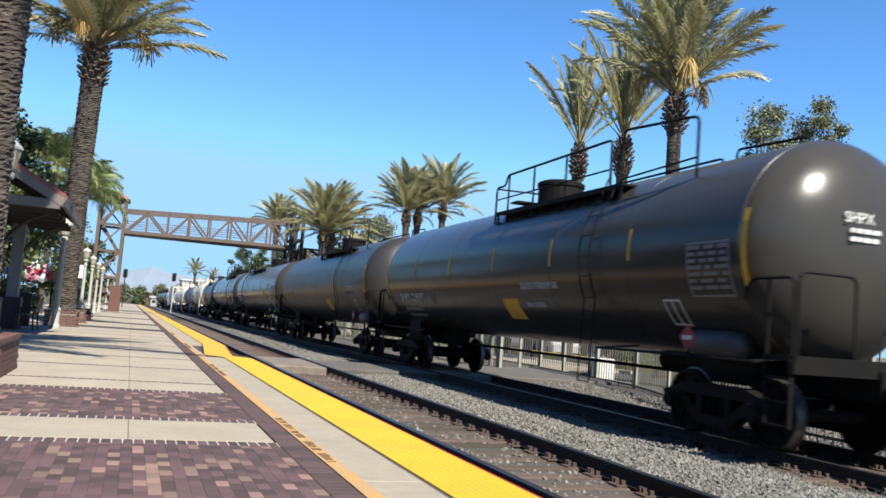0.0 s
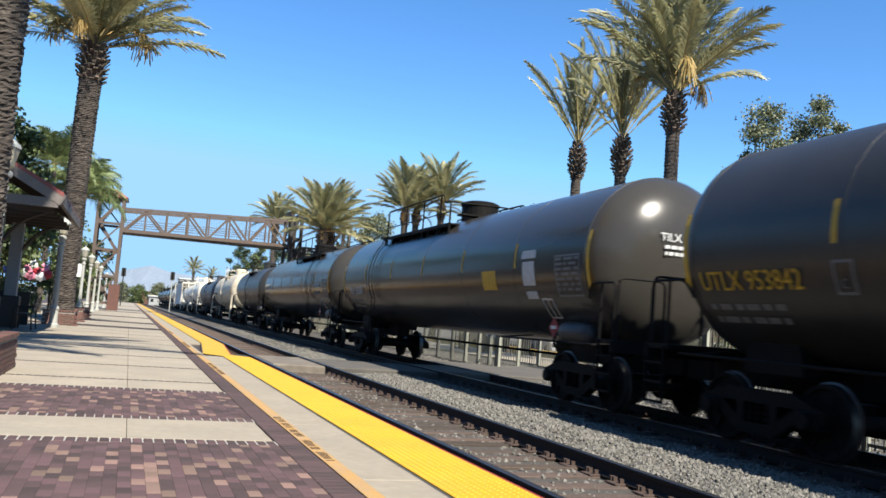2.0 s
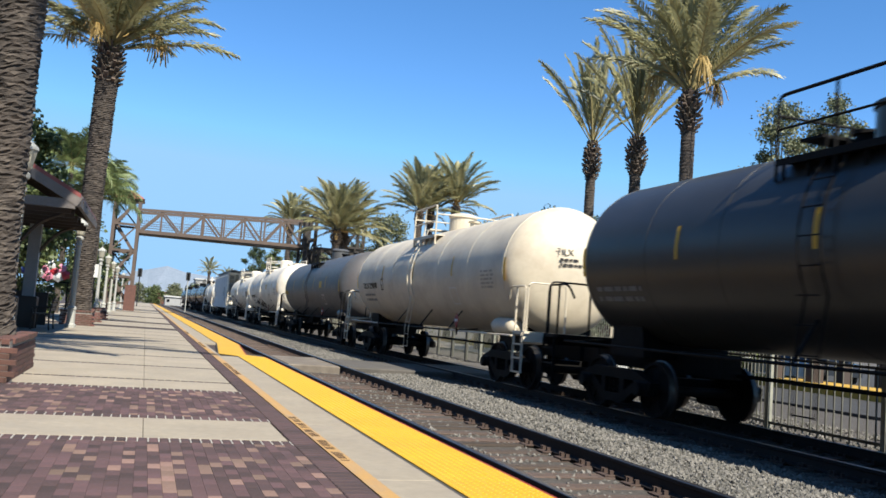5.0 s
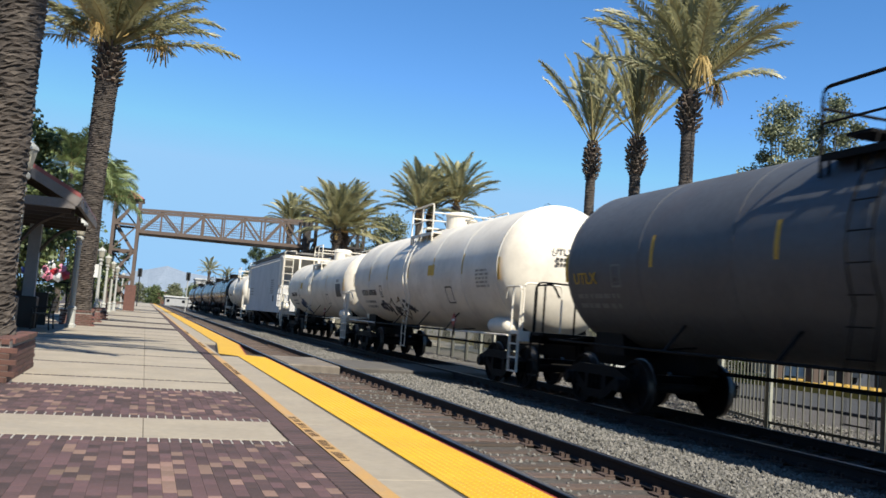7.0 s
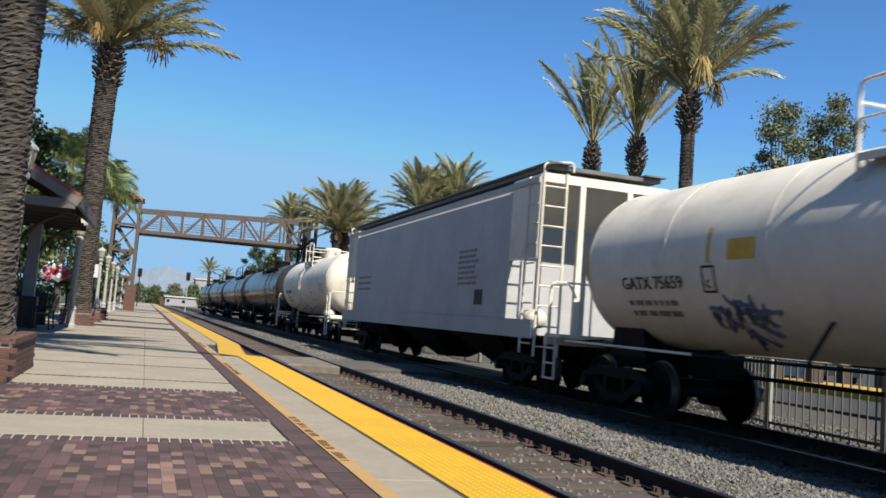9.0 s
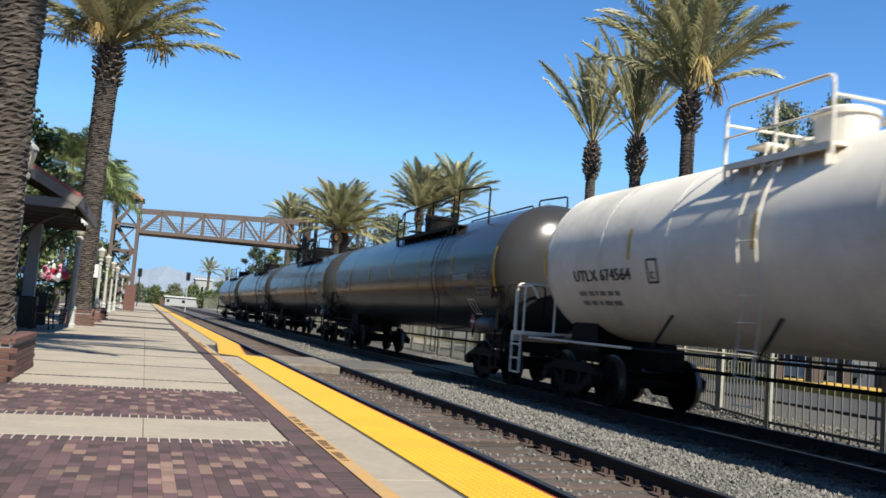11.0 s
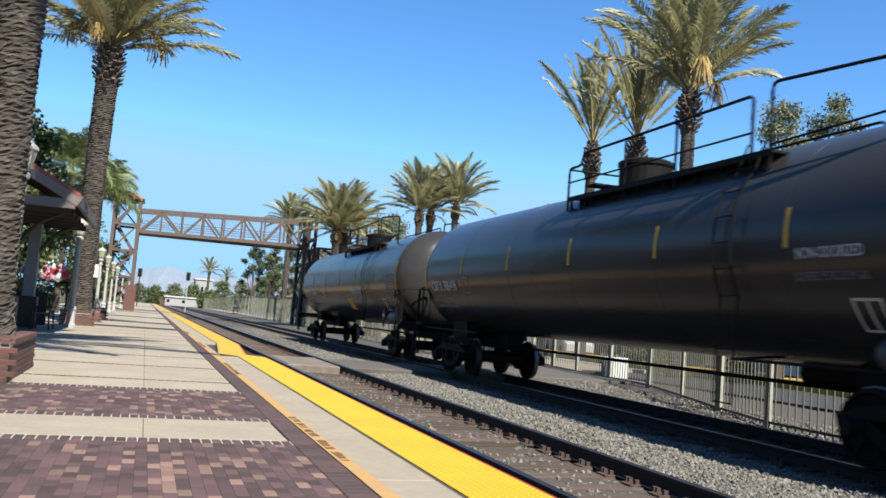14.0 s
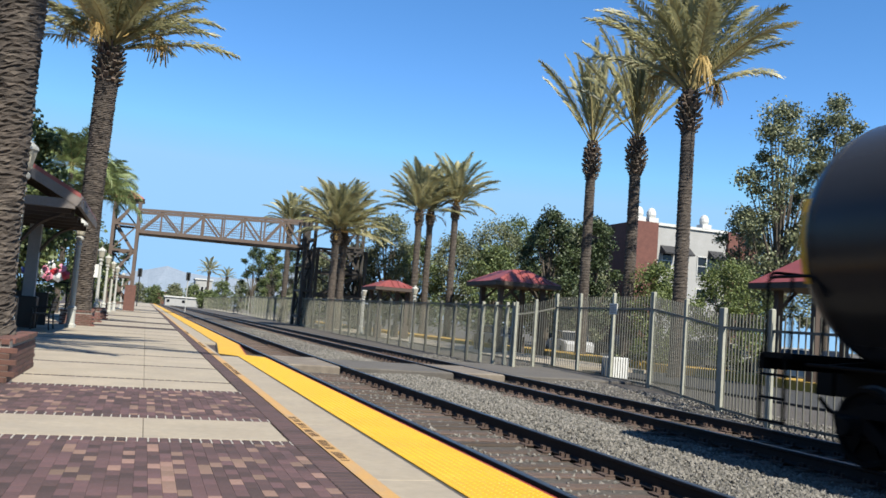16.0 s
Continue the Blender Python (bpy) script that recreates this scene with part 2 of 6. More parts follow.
BALLOON_W = mat("white_bunting", (0.45, 0.45, 0.45), (0.414, 0.414, 0.414), 3, 0.4)
SOIL = mat("planter_soil", (0.0518, 0.0374, 0.0259), (0.0346, 0.0259, 0.0173), 8, 0.95, bump=0.8)
SIGNAL_BLACK = mat("signal_black", (0.0115, 0.0115, 0.0115), (0.0092, 0.0092, 0.0092), 4, 0.6)

# ---------------------------------------------------------------- mesh helpers


def part(name, bm, material, parent=None, label="", smooth=False):
    """Link a bmesh as one mesh object, under a parent where given."""
    me = bpy.data.meshes.new(name)
    if smooth:
        for f in bm.faces:
            f.smooth = True
    bm.to_mesh(me)
    bm.free()
    for m in (material if isinstance(material, (list, tuple)) else [material]):
        me.materials.append(m)
    ob = new(name, me)
    if parent:
        ob.parent = parent
    if label:
        ob["label"] = label
    return ob


def share(ob, m, parent=None, name=None):
    """Another object on the same mesh at pose m."""
    o = bpy.data.objects.new(name or ob.name.split(".")[0], ob.data)
    scene.collection.objects.link(o)
    o.parent = parent
    o.matrix_basis = m
    return o


def thing(name, m, label, category, group="", kind=""):
    ob = new(name)
    ob.empty_display_size = 0.2
    ob.matrix_basis = m
    return tagged(ob, label, category, group, kind)


def B():
    return bmesh.new()


def box(bm, x0, x1, y0, y1, z0, z1, mi=0):
    v = [bm.verts.new((x, y, z)) for z in (z0, z1) for y in (y0, y1) for x in (x0, x1)]
    for q in ((0, 2, 3, 1), (4, 5, 7, 6), (0, 1, 5, 4), (2, 6, 7, 3), (0, 4, 6, 2), (1, 3, 7, 5)):
        bm.faces.new([v[i] for i in q]).material_index = mi
    return bm


def chamfer_box(bm, x0, x1, y0, y1, z0, z1, c, mi=0):
    """A box with its top edges worn off by c."""
    lo = [bm.verts.new(p) for p in ((x0, y0, z0), (x1, y0, z0), (x1, y1, z0), (x0, y1, z0))]
    mid = [bm.verts.new(p) for p in ((x0, y0, z1 - c), (x1, y0, z1 - c), (x1, y1, z1 - c), (x0, y1, z1 - c))]
    top = [bm.verts.new(p) for p in ((x0 + c, y0 + c, z1), (x1 - c, y0 + c, z1), (x1 - c, y1 - c, z1), (x0 + c, y1 - c, z1))]
    for a, b in ((lo, mid), (mid, top)):
        for i in range(4):
            j = (i + 1) % 4
            bm.faces.new((a[i], a[j], b[j], b[i])).material_index = mi
    bm.faces.new(top).material_index = mi
    return bm


def beam(bm, p, q, w, h=None, mi=0):
    """A bar from p to q, w wide and h deep."""
    h = h or w
    p, q = Vector(p), Vector(q)
    d = (q - p).normalized()
    s = d.cross(Vector((0, 0, 1)))
    if s.length < 0.01:
        s = Vector((1, 0, 0))
    s.normalize()
    u = s.cross(d)
    v = [bm.verts.new(e + s * a * w / 2 + u * b * h / 2) for e in (p, q) for a, b in ((-1, -1), (1, -1), (1, 1), (-1, 1))]
    for i in range(4):
        j = (i + 1) % 4
        bm.faces.new((v[i], v[j], v[4 + j], v[4 + i])).material_index = mi
    bm.faces.new((v[3], v[2], v[1], v[0])).material_index = mi
    bm.faces.new((v[4], v[5], v[6], v[7])).material_index = mi
    return bm


def loft(bm, rings, caps=True, mi=0):
    """Skin a list of rings of equal length."""
    vs = [[bm.verts.new(p) for p in r] for r in rings]
    n = len(vs[0])
    for a, b in zip(vs, vs[1:]):
        for i in range(n):
            j = (i + 1) % n
            bm.faces.new((a[i], a[j], b[j], b[i])).material_index = mi
    if caps:
        bm.faces.new(vs[0][::-1]).material_index = mi
        bm.faces.new(vs[-1]).material_index = mi
    return bm


def tube(bm, pts, r, n=6, mi=0, caps=True):
    """A round bar along pts; r is one radius or one for each point."""
    pts = [Vector(p) for p in pts]
    rings = []
    for i, p in enumerate(pts):
        d = (pts[min(i + 1, len(pts) - 1)] - pts[max(i - 1, 0)]).normalized()
        s = d.cross(Vector((0, 0, 1)))
        if s.length < 0.05:
            s = d.cross(Vector((1, 0, 0)))
        s.normalize()
        u = s.cross(d)
        rr = r[i] if isinstance(r, (list, tuple)) else r
        rings.append([p + (s * math.cos(k * 2 * math.pi / n) + u * math.sin(k * 2 * math.pi / n)) * rr for k in range(n)])
    return loft(bm, rings, caps, mi)


def lathe(bm, prof, axis="z", n=16, at=(0, 0, 0), mi=0):
    """Turn a profile of (radius, height) about an axis through at."""
    rings = []
    for r, h in prof:
        ring = []
        for k in range(n):
            a = k * 2 * math.pi / n
            c, s = max(r, 1e-4) * math.cos(a), max(r, 1e-4) * math.sin(a)
            o = {"z": (c, s, h), "y": (c, h, s), "x": (h, c, s)}[axis]
            ring.append((at[0] + o[0], at[1] + o[1], at[2] + o[2]))
        rings.append(ring)
    return loft(bm, rings, True, mi)


def bent(pts, r=0.08, k=3):
    """Round the corners of a polyline."""
    pts = [Vector(p) for p in pts]
    out = [pts[0]]
    for a, b, c in zip(pts, pts[1:], pts[2:]):
        d0, d1 = (a - b).normalized() * r, (c - b).normalized() * r
        for i in range(k + 1):
            t = i / k
            out.append((b + d0) * (1 - t) ** 2 + b * 2 * t * (1 - t) + (b + d1) * t * t)
    return out + [pts[-1]]


def lettering(name, text, size, material, m, parent, depth=0.004, label="", width=None):
    """Text as a mesh of its own, condensed to a width where given."""
    cu = bpy.data.curves.new(name, "FONT")
    cu.body, cu.size, cu.extrude = text, size, depth
    cu.resolution_u = 2
    ob = bpy.data.objects.new(name, cu)
    scene.collection.objects.link(ob)
    me = bpy.data.meshes.new_from_object(ob)
    bpy.data.objects.remove(ob)
    if width:
        x_max = max(v.co.x for v in me.vertices)
        me.transform(Matrix.Diagonal((width / x_max, 1, 1, 1)))
    me.materials.append(material)
    o = new(name, me)
    o.parent = parent
    o.matrix_basis = m
    if label:
        o["label"] = label
    return o
# ---------------------------------------------------------------- ground, platform and tracks
RZ = -0.20            # top of rail
TRACKS = ((3.327, 4.844), (7.966, 9.485))
EDGE = 2.64

bm = B()
vs = [bm.verts.new(p) for p in ((-3000, -600, -0.62), (3000, -600, -0.62), (3000, 4500, -0.62), (-3000, 4500, -0.62))]
bm.faces.new(vs)
tagged(part("ground", bm, GROUND), "dry bare earth ground reaching to the horizon", "ground", kind="structure")


def strip(name, x0, x1, y0, y1, z0, z1, material, label, category, step=0):
    bm = B()
    if step:
        y = y0
        while y < y1:
            chamfer_box(bm, x0, x1, y + 0.006, min(y + step, y1) - 0.006, z0, z1, 0.008)
            y += step
    else:
        box(bm, x0, x1, y0, y1, z0, z1)
    return tagged(part(name, bm, material), label, category, kind="structure")


# platform body with the notch in its edge beside the track crossing
def outline(inset):
    return [(EDGE - inset, -30), (EDGE - inset, 19.25), (2.27 - inset, 19.75), (EDGE - inset, 25.0), (EDGE - inset, 260)]


bm = B()
pts = [(-30, -30)] + outline(0.0) + [(-30, 260)]
lo = [bm.verts.new((x, y, -0.6)) for x, y in pts]
hi = [bm.verts.new((x, y, -0.06)) for x, y in pts]
bm.faces.new(hi)
for i in range(len(pts)):
    j = (i + 1) % len(pts)
    bm.faces.new((lo[i], lo[j], hi[j], hi[i]))
platform = tagged(part("platform", bm, JOINT), "long station platform paved with concrete, brick and yellow edging", "platform", kind="structure")


def ribbon(name, in0, in1, z0, z1, material, label, y0=-4.0, y1=250.0):
    """A paved strip that follows the platform's edge between two insets from it."""
    bm = B()
    a, b = [(x, min(max(y, y0), y1)) for x, y in outline(in0)], [(x, min(max(y, y0), y1)) for x, y in outline(in1)]
    va = [[bm.verts.new((x, y, z)) for x, y in a] for z in (z0, z1)]
    vb = [[bm.verts.new((x, y, z)) for x, y in b] for z in (z0, z1)]
    for i in range(len(a) - 1):
        bm.faces.new((va[1][i], va[1][i + 1], vb[1][i + 1], vb[1][i]))
        bm.faces.new((va[0][i], va[0][i + 1], va[1][i + 1], va[1][i]))
        bm.faces.new((vb[1][i], vb[1][i + 1], vb[0][i + 1], vb[0][i]))
    return part(name, bm, material, platform, label)


ribbon("edge_face", -0.004, 0.02, -0.58, -0.012, RED_PAINT, "red painted platform edge face")
ribbon("red_edge_line", -0.035, -0.001, -0.2, 0.0, RED_PAINT, "dark red painted platform nosing")
ribbon("tactile_strip", 0.0, 0.60, -0.06, 0.004, YELLOW, "bright yellow tactile warning strip")
ribbon("edge_joint", 0.60, 0.628, -0.06, -0.004, mat("dark_joint", (0.0518, 0.0461, 0.0403), (0.0346, 0.0317, 0.0288), 8, 0.9), "dark joint beside the tactile strip")

# truncated domes of the tactile strip near the viewer
verts, faces = [], []
def add_domes(y0, y1):
    nx = 10
    y = y0
    while y < y1:
        for i in range(nx):
            x = EDGE - 0.03 - i * 0.06
            k = len(verts)
            for rr, zz in ((0.013, 0.004), (0.007, 0.009)):
                for q in range(6):
                    a = q * math.pi / 3
                    verts.append((x + rr * math.cos(a), y + rr * math.sin(a), zz))
            for q in range(6):
                faces.append((k + q, k + (q + 1) % 6, k + 6 + (q + 1) % 6, k + 6 + q))
            faces.append(tuple(k + 6 + q for q in range(6)))
        y += 0.06
add_domes(4.0, 19.2)
me = bpy.data.meshes.new("tactile_domes")
me.from_pydata(verts, [], faces)
me.materials.append(YELLOW)
ob = new("tactile_domes", me)
ob.parent = platform
ob["kind"] = "stuff"

# concrete strip along the edge, the orange line and the brick border
def run(name, xs, ys, material, label, z1=0.0, gap=0.012, c=0.006):
    bm = B()
    for y0, y1 in ys:
        chamfer_box(bm, xs[0], xs[1], y0 + gap / 2, y1 - gap / 2, -0.06, z1, c)
    return part(name, bm, material, platform, label)


cuts = [-4.0, 0.2, 2.9, 5.6, 8.3, 11.0, 13.7, 16.4, 19.0]
for a, b in zip(cuts, cuts[1:]):
    run("edge_slab", (1.50, EDGE - 0.63), [(a, b)], CONCRETE, "pale concrete edge slab")
run("edge_slab", (1.50, 1.66), [(19.0, 25.0)], CONCRETE, "pale concrete edge slab")
y = 25.0
while y < 250:
    run("edge_slab", (1.50, EDGE - 0.63), [(y, min(y + 15, 250))], CONCRETE, "pale concrete edge slab")
    y += 15
bm = B()
box(bm, 1.47, 1.585, -4, 250, -0.01, 0.0035)
part("orange_line", bm, ORANGE, platform, "worn orange painted safety line")
bm = B()
rr = random.Random(5)
for a, n in ((6.3, 30), (14.0, 30), (22.2, 30), (31.0, 30)):
    for i in range(n):
        if i in (5, 12, 13, 19, 24):
            continue
        y = a + i * 0.085
        x0, x1 = 1.487 + rr.uniform(0, 0.012), 1.570 - rr.uniform(0, 0.012)
        box(bm, x0, x1, y, y + 0.022, 0.0, 0.0055)
        if rr.random() < 0.7:
            box(bm, x0, x1, y + 0.04, y + 0.058, 0.0, 0.0055)
        if rr.random() < 0.8:
            xm = rr.choice((x0, x1 - 0.018, (x0 + x1) / 2 - 0.009))
            box(bm, xm, xm + 0.018, y + 0.022, y + 0.04, 0.0, 0.0055)
part("stencil_mark", bm, STENCIL, platform, "dark worn stencilled writing along the line")["kind"] = "stuff"

bm = B()
y = -2.0
while y < 60:
    chamfer_box(bm, 1.262, 1.465, y, y + 0.097, -0.05, 0.001, 0.006)
    y += 0.105
part("brick_border", bm, BRICK_DARK, platform, "dark brown brick border course")["kind"] = "stuff"
bm = B()
box(bm, 1.262, 1.465, 60, 250, -0.05, 0.0)
part("brick_border_far", bm, BRICK_DARK, platform, "dark brown brick border course")

# concrete panels across the platform, with brick fields between them
FIELDS = [(7.20, 8.36), (11.22, 12.28), (12.42, 14.86), (15.0, 17.46), (17.6, 20.06), (20.2, 22.66), (22.8, 25.26), (25.4, 27.86), (28.0, 30.46), (30.6, 33.4), (35.6, 38.2), (38.4, 41.0), (43.3, 53), (55.5, 72), (75, 90), (93, 130), (134, 250)]
FIELDS = [(a + 0.03, b - 0.03) if 11.3 < a < 33 else (a, b) for a, b in FIELDS]
for a, b in FIELDS:
    for x0, x1 in ((-8.0, -2.42), (-2.42, 0.09), (0.09, 1.245)):
        bm = B()
        chamfer_box(bm, x0 + 0.002, x1 - 0.002, a, b, -0.06, 0.0, 0.003)
        part("concrete_panel", bm, SLAB, platform, "pale broom-finished concrete panel")

# the sheet under the brick bands further off
BANDS = [(a[1] + 0.01, b[0] - 0.01) for a, b in zip(FIELDS[1:], FIELDS[2:])]
verts, faces = [], []
def add_brick(V, F, x0, x1, y0, y1, z1, c=0.006):
    k = len(V)
    V += [(x0, y0, -0.05), (x1, y0, -0.05), (x1, y1, -0.05), (x0, y1, -0.05), (x0 + c * .3, y0 + c * .3, z1 - c), (x1 - c * .3, y0 + c * .3, z1 - c),
          (x1 - c * .3, y1 - c * .3, z1 - c), (x0 + c * .3, y1 - c * .3, z1 - c), (x0 + c, y0 + c, z1), (x1 - c, y0 + c, z1), (x1 - c, y1 - c, z1), (x0 + c, y1 - c, z1)]
    for s in (0, 4):
        for i in range(4):
            j = (i + 1) % 4
            F.append((k + s + i, k + s + j, k + s + 4 + j, k + s + 4 + i))
    F.append((k + 8, k + 9, k + 10, k + 11))


for a, b in BANDS:
    n = max(1, round((b - a) / 0.205))
    w = (b - a) / n
    for r in range(n):
        x = -4.0
        while x < 1.24:
            add_brick(verts, faces, x + 0.004, min(x + 0.098, 1.25), a + r * w + 0.005, a + (r + 1) * w - 0.005, -0.001)
            x += 0.104
me = bpy.data.meshes.new("brick_bands")
me.from_pydata(verts, [], faces)
me.materials.append(BAND_BRICK)
ob = new("brick_bands", me)
ob.parent = platform
ob["kind"], ob["label"] = "stuff", "dark brick bands between concrete panels"


# ---------------------------------------------------------------- rails, ties and ballast
def rail_profile(x):
    return [(x - 0.07, -0.17), (x + 0.07, -0.17), (x + 0.07, -0.158), (x + 0.012, -0.135), (x + 0.010, -0.045), (x + 0.036, -0.036),
            (x + 0.036, -0.006), (x + 0.028, 0.0), (x - 0.028, 0.0), (x - 0.036, -0.006), (x - 0.036, -0.036), (x - 0.010, -0.045),
            (x - 0.012, -0.135), (x - 0.07, -0.158)]


tracks = []
for ti, (ra, rb) in enumerate(TRACKS):
    tr = thing("railway_track", pose(0, 0, 0), "rusty steel rails on weathered timber ties in grey ballast", "railway track", "tracks", "structure")
    tracks.append(tr)
    for x in (ra, rb):
        bm = B()
        prof = rail_profile(x)
        loft(bm, [[(px, y, pz + RZ) for px, pz in prof] for y in (-40, 1500)], True)
        for f in bm.faces:
            c = f.calc_center_median()
            f.material_index = 1 if c.z > RZ - 0.004 else 0
        part("rail", bm, [RAIL, RAIL_TOP], tr)


def tie_mesh(xa, xb, seed):
    rr = random.Random(seed)
    bm = B()
    chamfer_box(bm, xa - 0.55, xb + 0.55, -0.115, 0.115, RZ - 0.36, RZ - 0.175, 0.02)
    for v in bm.verts:
        v.co += Vector((rr.uniform(-0.03, 0.03), rr.uniform(-0.012, 0.012), rr.uniform(-0.006, 0.006)))
    return part("tie", bm, TIE)


def fixing_mesh(x):
    """Tie plate with spikes and rail anchors at both sides of one rail."""
    bm = B()
    chamfer_box(bm, x - 0.19, x + 0.19, -0.10, 0.10, RZ - 0.176, RZ - 0.158, 0.005)
    for sx in (-1, 1):
        for sy in (-0.06, 0.06):
            box(bm, x + sx * 0.10 - 0.022, x + sx * 0.10 + 0.022, sy - 0.018, sy + 0.018, RZ - 0.16, RZ - 0.115)
    box(bm, x - 0.10, x + 0.10, 0.13, 0.165, RZ - 0.19, RZ - 0.12)
    return part("rail_fixing", bm, SPIKE)


for tr, (ra, rb) in zip(tracks, TRACKS):
    protos = [tie_mesh(ra, rb, s) for s in range(3)]
    fix = [fixing_mesh(ra), fixing_mesh(rb)]
    y, i = 1.0, 0
    rr = random.Random(int(ra * 10))
    while y < 75:
        if not 20.9 < y < 24.6:
            o = share(protos[i % 3], pose(rr.uniform(-0.03, 0.03), y, rr.uniform(-0.006, 0.006), 0, 0, rr.uniform(-0.8, 0.8)), tr)
            if y < 34:
                for fx in fix:
                    share(fx, pose(0, y, 0), tr)
        y += 0.50 + rr.uniform(-0.02, 0.02)
        i += 1
    for o in protos + fix:
        bpy.data.objects.remove(o)
    bm = B()
    y = 75
    while y < 300:
        box(bm, ra - 0.55, rb + 0.55, y - 0.115, y + 0.115, RZ - 0.3, RZ - 0.177)
        y += 0.5
    part("far_ties", bm, TIE, tr)["kind"] = "stuff"


def bed_height(x):
    """Surface of the ballast across the tracks."""
    z = RZ - 0.20
    if 5.4 < x < 7.4:
        z += 0.05 * math.sin((x - 5.4) / 2.0 * math.pi)
    if x < 2.95:
        z -= 0.05
    if x > 10.1:
        z += min(0.10, (x - 10.1) * 0.06)
    return z


bm = B()
xs = [2.3, 2.6, 2.95, 3.3, 4.1, 4.85, 5.4, 5.7, 6.0, 6.4, 6.8, 7.1, 7.4, 7.9, 8.7, 9.5, 10.1, 10.6, 11.2, 12.0, 13.0, 15.0]
ys = [-40 + i * 2 for i in range(20)] + [i * 0.5 for i in range(61)] + [32 + i * 6 for i in range(12)] + [110, 150, 220, 400, 1500]
grid = [[bm.verts.new((x, y, bed_height(x) + 0.025 * noise.noise((x * 1.7, y * 1.7, 3)))) for x in xs] for y in ys]
for r0, r1 in zip(grid, grid[1:]):
    for i in range(len(xs) - 1):
        bm.faces.new((r0[i], r0[i + 1], r1[i + 1], r1[i]))
tagged(part("ballast_bed", bm, BALLAST, smooth=True), "bed of grey crushed stone under the tracks", "ballast", kind="structure")


def stones(x0, x1, y0, y1, count, seed, size=0.030, bury=0.4):
    rr = random.Random(seed)
    V, F = [], []
    for _ in range(count):
        x, y = rr.uniform(x0, x1), y0 + (y1 - y0) * rr.random() ** 1.5
        s = size * rr.uniform(0.6, 1.5)
        z = bed_height(x) + 0.025 * noise.noise((x * 1.7, y * 1.7, 3)) + s * bury * rr.uniform(-0.6, 1.2)
        k = len(V)
        rot = Euler((rr.uniform(0, 6), rr.uniform(0, 6), rr.uniform(0, 6))).to_matrix()
        for p in ((1, 0, 0), (-1, 0, 0), (0, 1, 0), (0, -1, 0), (0, 0, 0.8), (0, 0, -0.8)):
            q = rot @ (Vector(p) * s * rr.uniform(0.65, 1.15))
            V.append((x + q.x, y + q.y, z + q.z))
        for a, b, c in ((0, 2, 4), (2, 1, 4), (1, 3, 4), (3, 0, 4), (2, 0, 5), (1, 2, 5), (3, 1, 5), (0, 3, 5)):
            F.append((k + a, k + b, k + c))
    return V, F


# Far-track stones: own brown tone, deepened to stand in for the train's shade.
STONE_DK = mat("oily_ballast_stone", (0.060, 0.054, 0.047), (0.042, 0.038, 0.033), 20, 0.9, bump=0.3, bscale=80, vary=0.4, island=True)
V, F, lot = [], [], []
for a in ((5.35, 7.5, 3, 30, 36000, 1), (4.95, 5.4, 3, 30, 2200, 2), (7.4, 7.85, 3, 30, 1800, 3), (9.6, 12.2, 6, 34, 9000, 4), (3.42, 4.75, 3, 20.8, 1500, 5), (5.2, 7.6, 30, 60, 5000, 6), (2.7, 3.25, 3, 20, 900, 7), (8.05, 9.4, 3, 30, 1200, 8)):
    v, f = stones(*a, bury=0.4 if a[5] not in (5, 8) else 0.1)
    k = len(V)
    V += v
    F += [tuple(i + k for i in t) for t in f]
    lot += [1 if a[5] in (3, 8) else 0] * len(f)
me = bpy.data.meshes.new("ballast_stones")
me.from_pydata(V, [], F)
me.materials.append(STONE)
me.materials.append(STONE_DK)
for p, i in zip(me.polygons, lot):
    p.material_index = i
tagged(new("ballast_stones", me), "loose grey crushed ballast stones beside the rails", "gravel", kind="stuff")

# the foot crossing over both tracks
WORN = mat("worn_crossing_concrete", (0.17, 0.145, 0.115), (0.12, 0.10, 0.08), 2.0, 0.9, bump=0.4, bscale=60, c=(0.08, 0.066, 0.052), cscale=1.5, camount=0.5)
PATH = mat("worn_path_asphalt", (0.0896, 0.0808, 0.0702), (0.0662, 0.0605, 0.053), 2.0, 0.9, bump=0.4, bscale=60)
cross = thing("track_crossing", pose(0, 0, 0), "concrete and asphalt crossing panels laid over the tracks", "crossing", "", "structure")
for x0, x1, y0, y1, m_, nm in ((3.43, 4.74, 20.95, 24.4, WORN, "centre_panel"), (8.07, 9.38, 21.3, 24.6, WORN, "centre_panel"),
                               (4.95, 7.86, 21.2, 24.5, PATH, "asphalt_infill"), (9.6, 14.3, 21.6, 27.5, PATH, "asphalt_infill"), (2.75, 3.24, 20.6, 24.4, ASPHALT, "asphalt_infill")):
    bm = B()
    chamfer_box(bm, x0, x1, y0, y1, RZ - 0.25, RZ - 0.012 if m_ is WORN else RZ - 0.03, 0.03)
    part(nm, bm, m_, cross, "worn concrete crossing panel" if m_ is WORN else "grey asphalt infill")

# plain unseen walls beside and behind the viewer, added to block sky fill
WALL_CREAM = mat("station_wall", (0.115, 0.0864, 0.0691), (0.0864, 0.0662, 0.0518), 1.0, 0.9, bump=0.2)
for nm, a in (("wall_west", (-10.6, -10.0, -34, 20, -0.06, 7.0)), ("wall_south", (-10.0, 2.2, -34.6, -34.0, -0.06, 6.0))):
    bm = box(B(), *a)
    tagged(part(nm, bm, WALL_CREAM), "plain brown unseen wall added to block sky light", "wall", kind="structure")
# ---------------------------------------------------------------- the freight train
TRAIN_X = 8.725
SPEED, LAST_END = 16.75, 8.15      # metres a second; far tank end of the last car at 16 s
CARS, WHEELSETS = [], []           # (car, offset), (wheelset, place on its car)
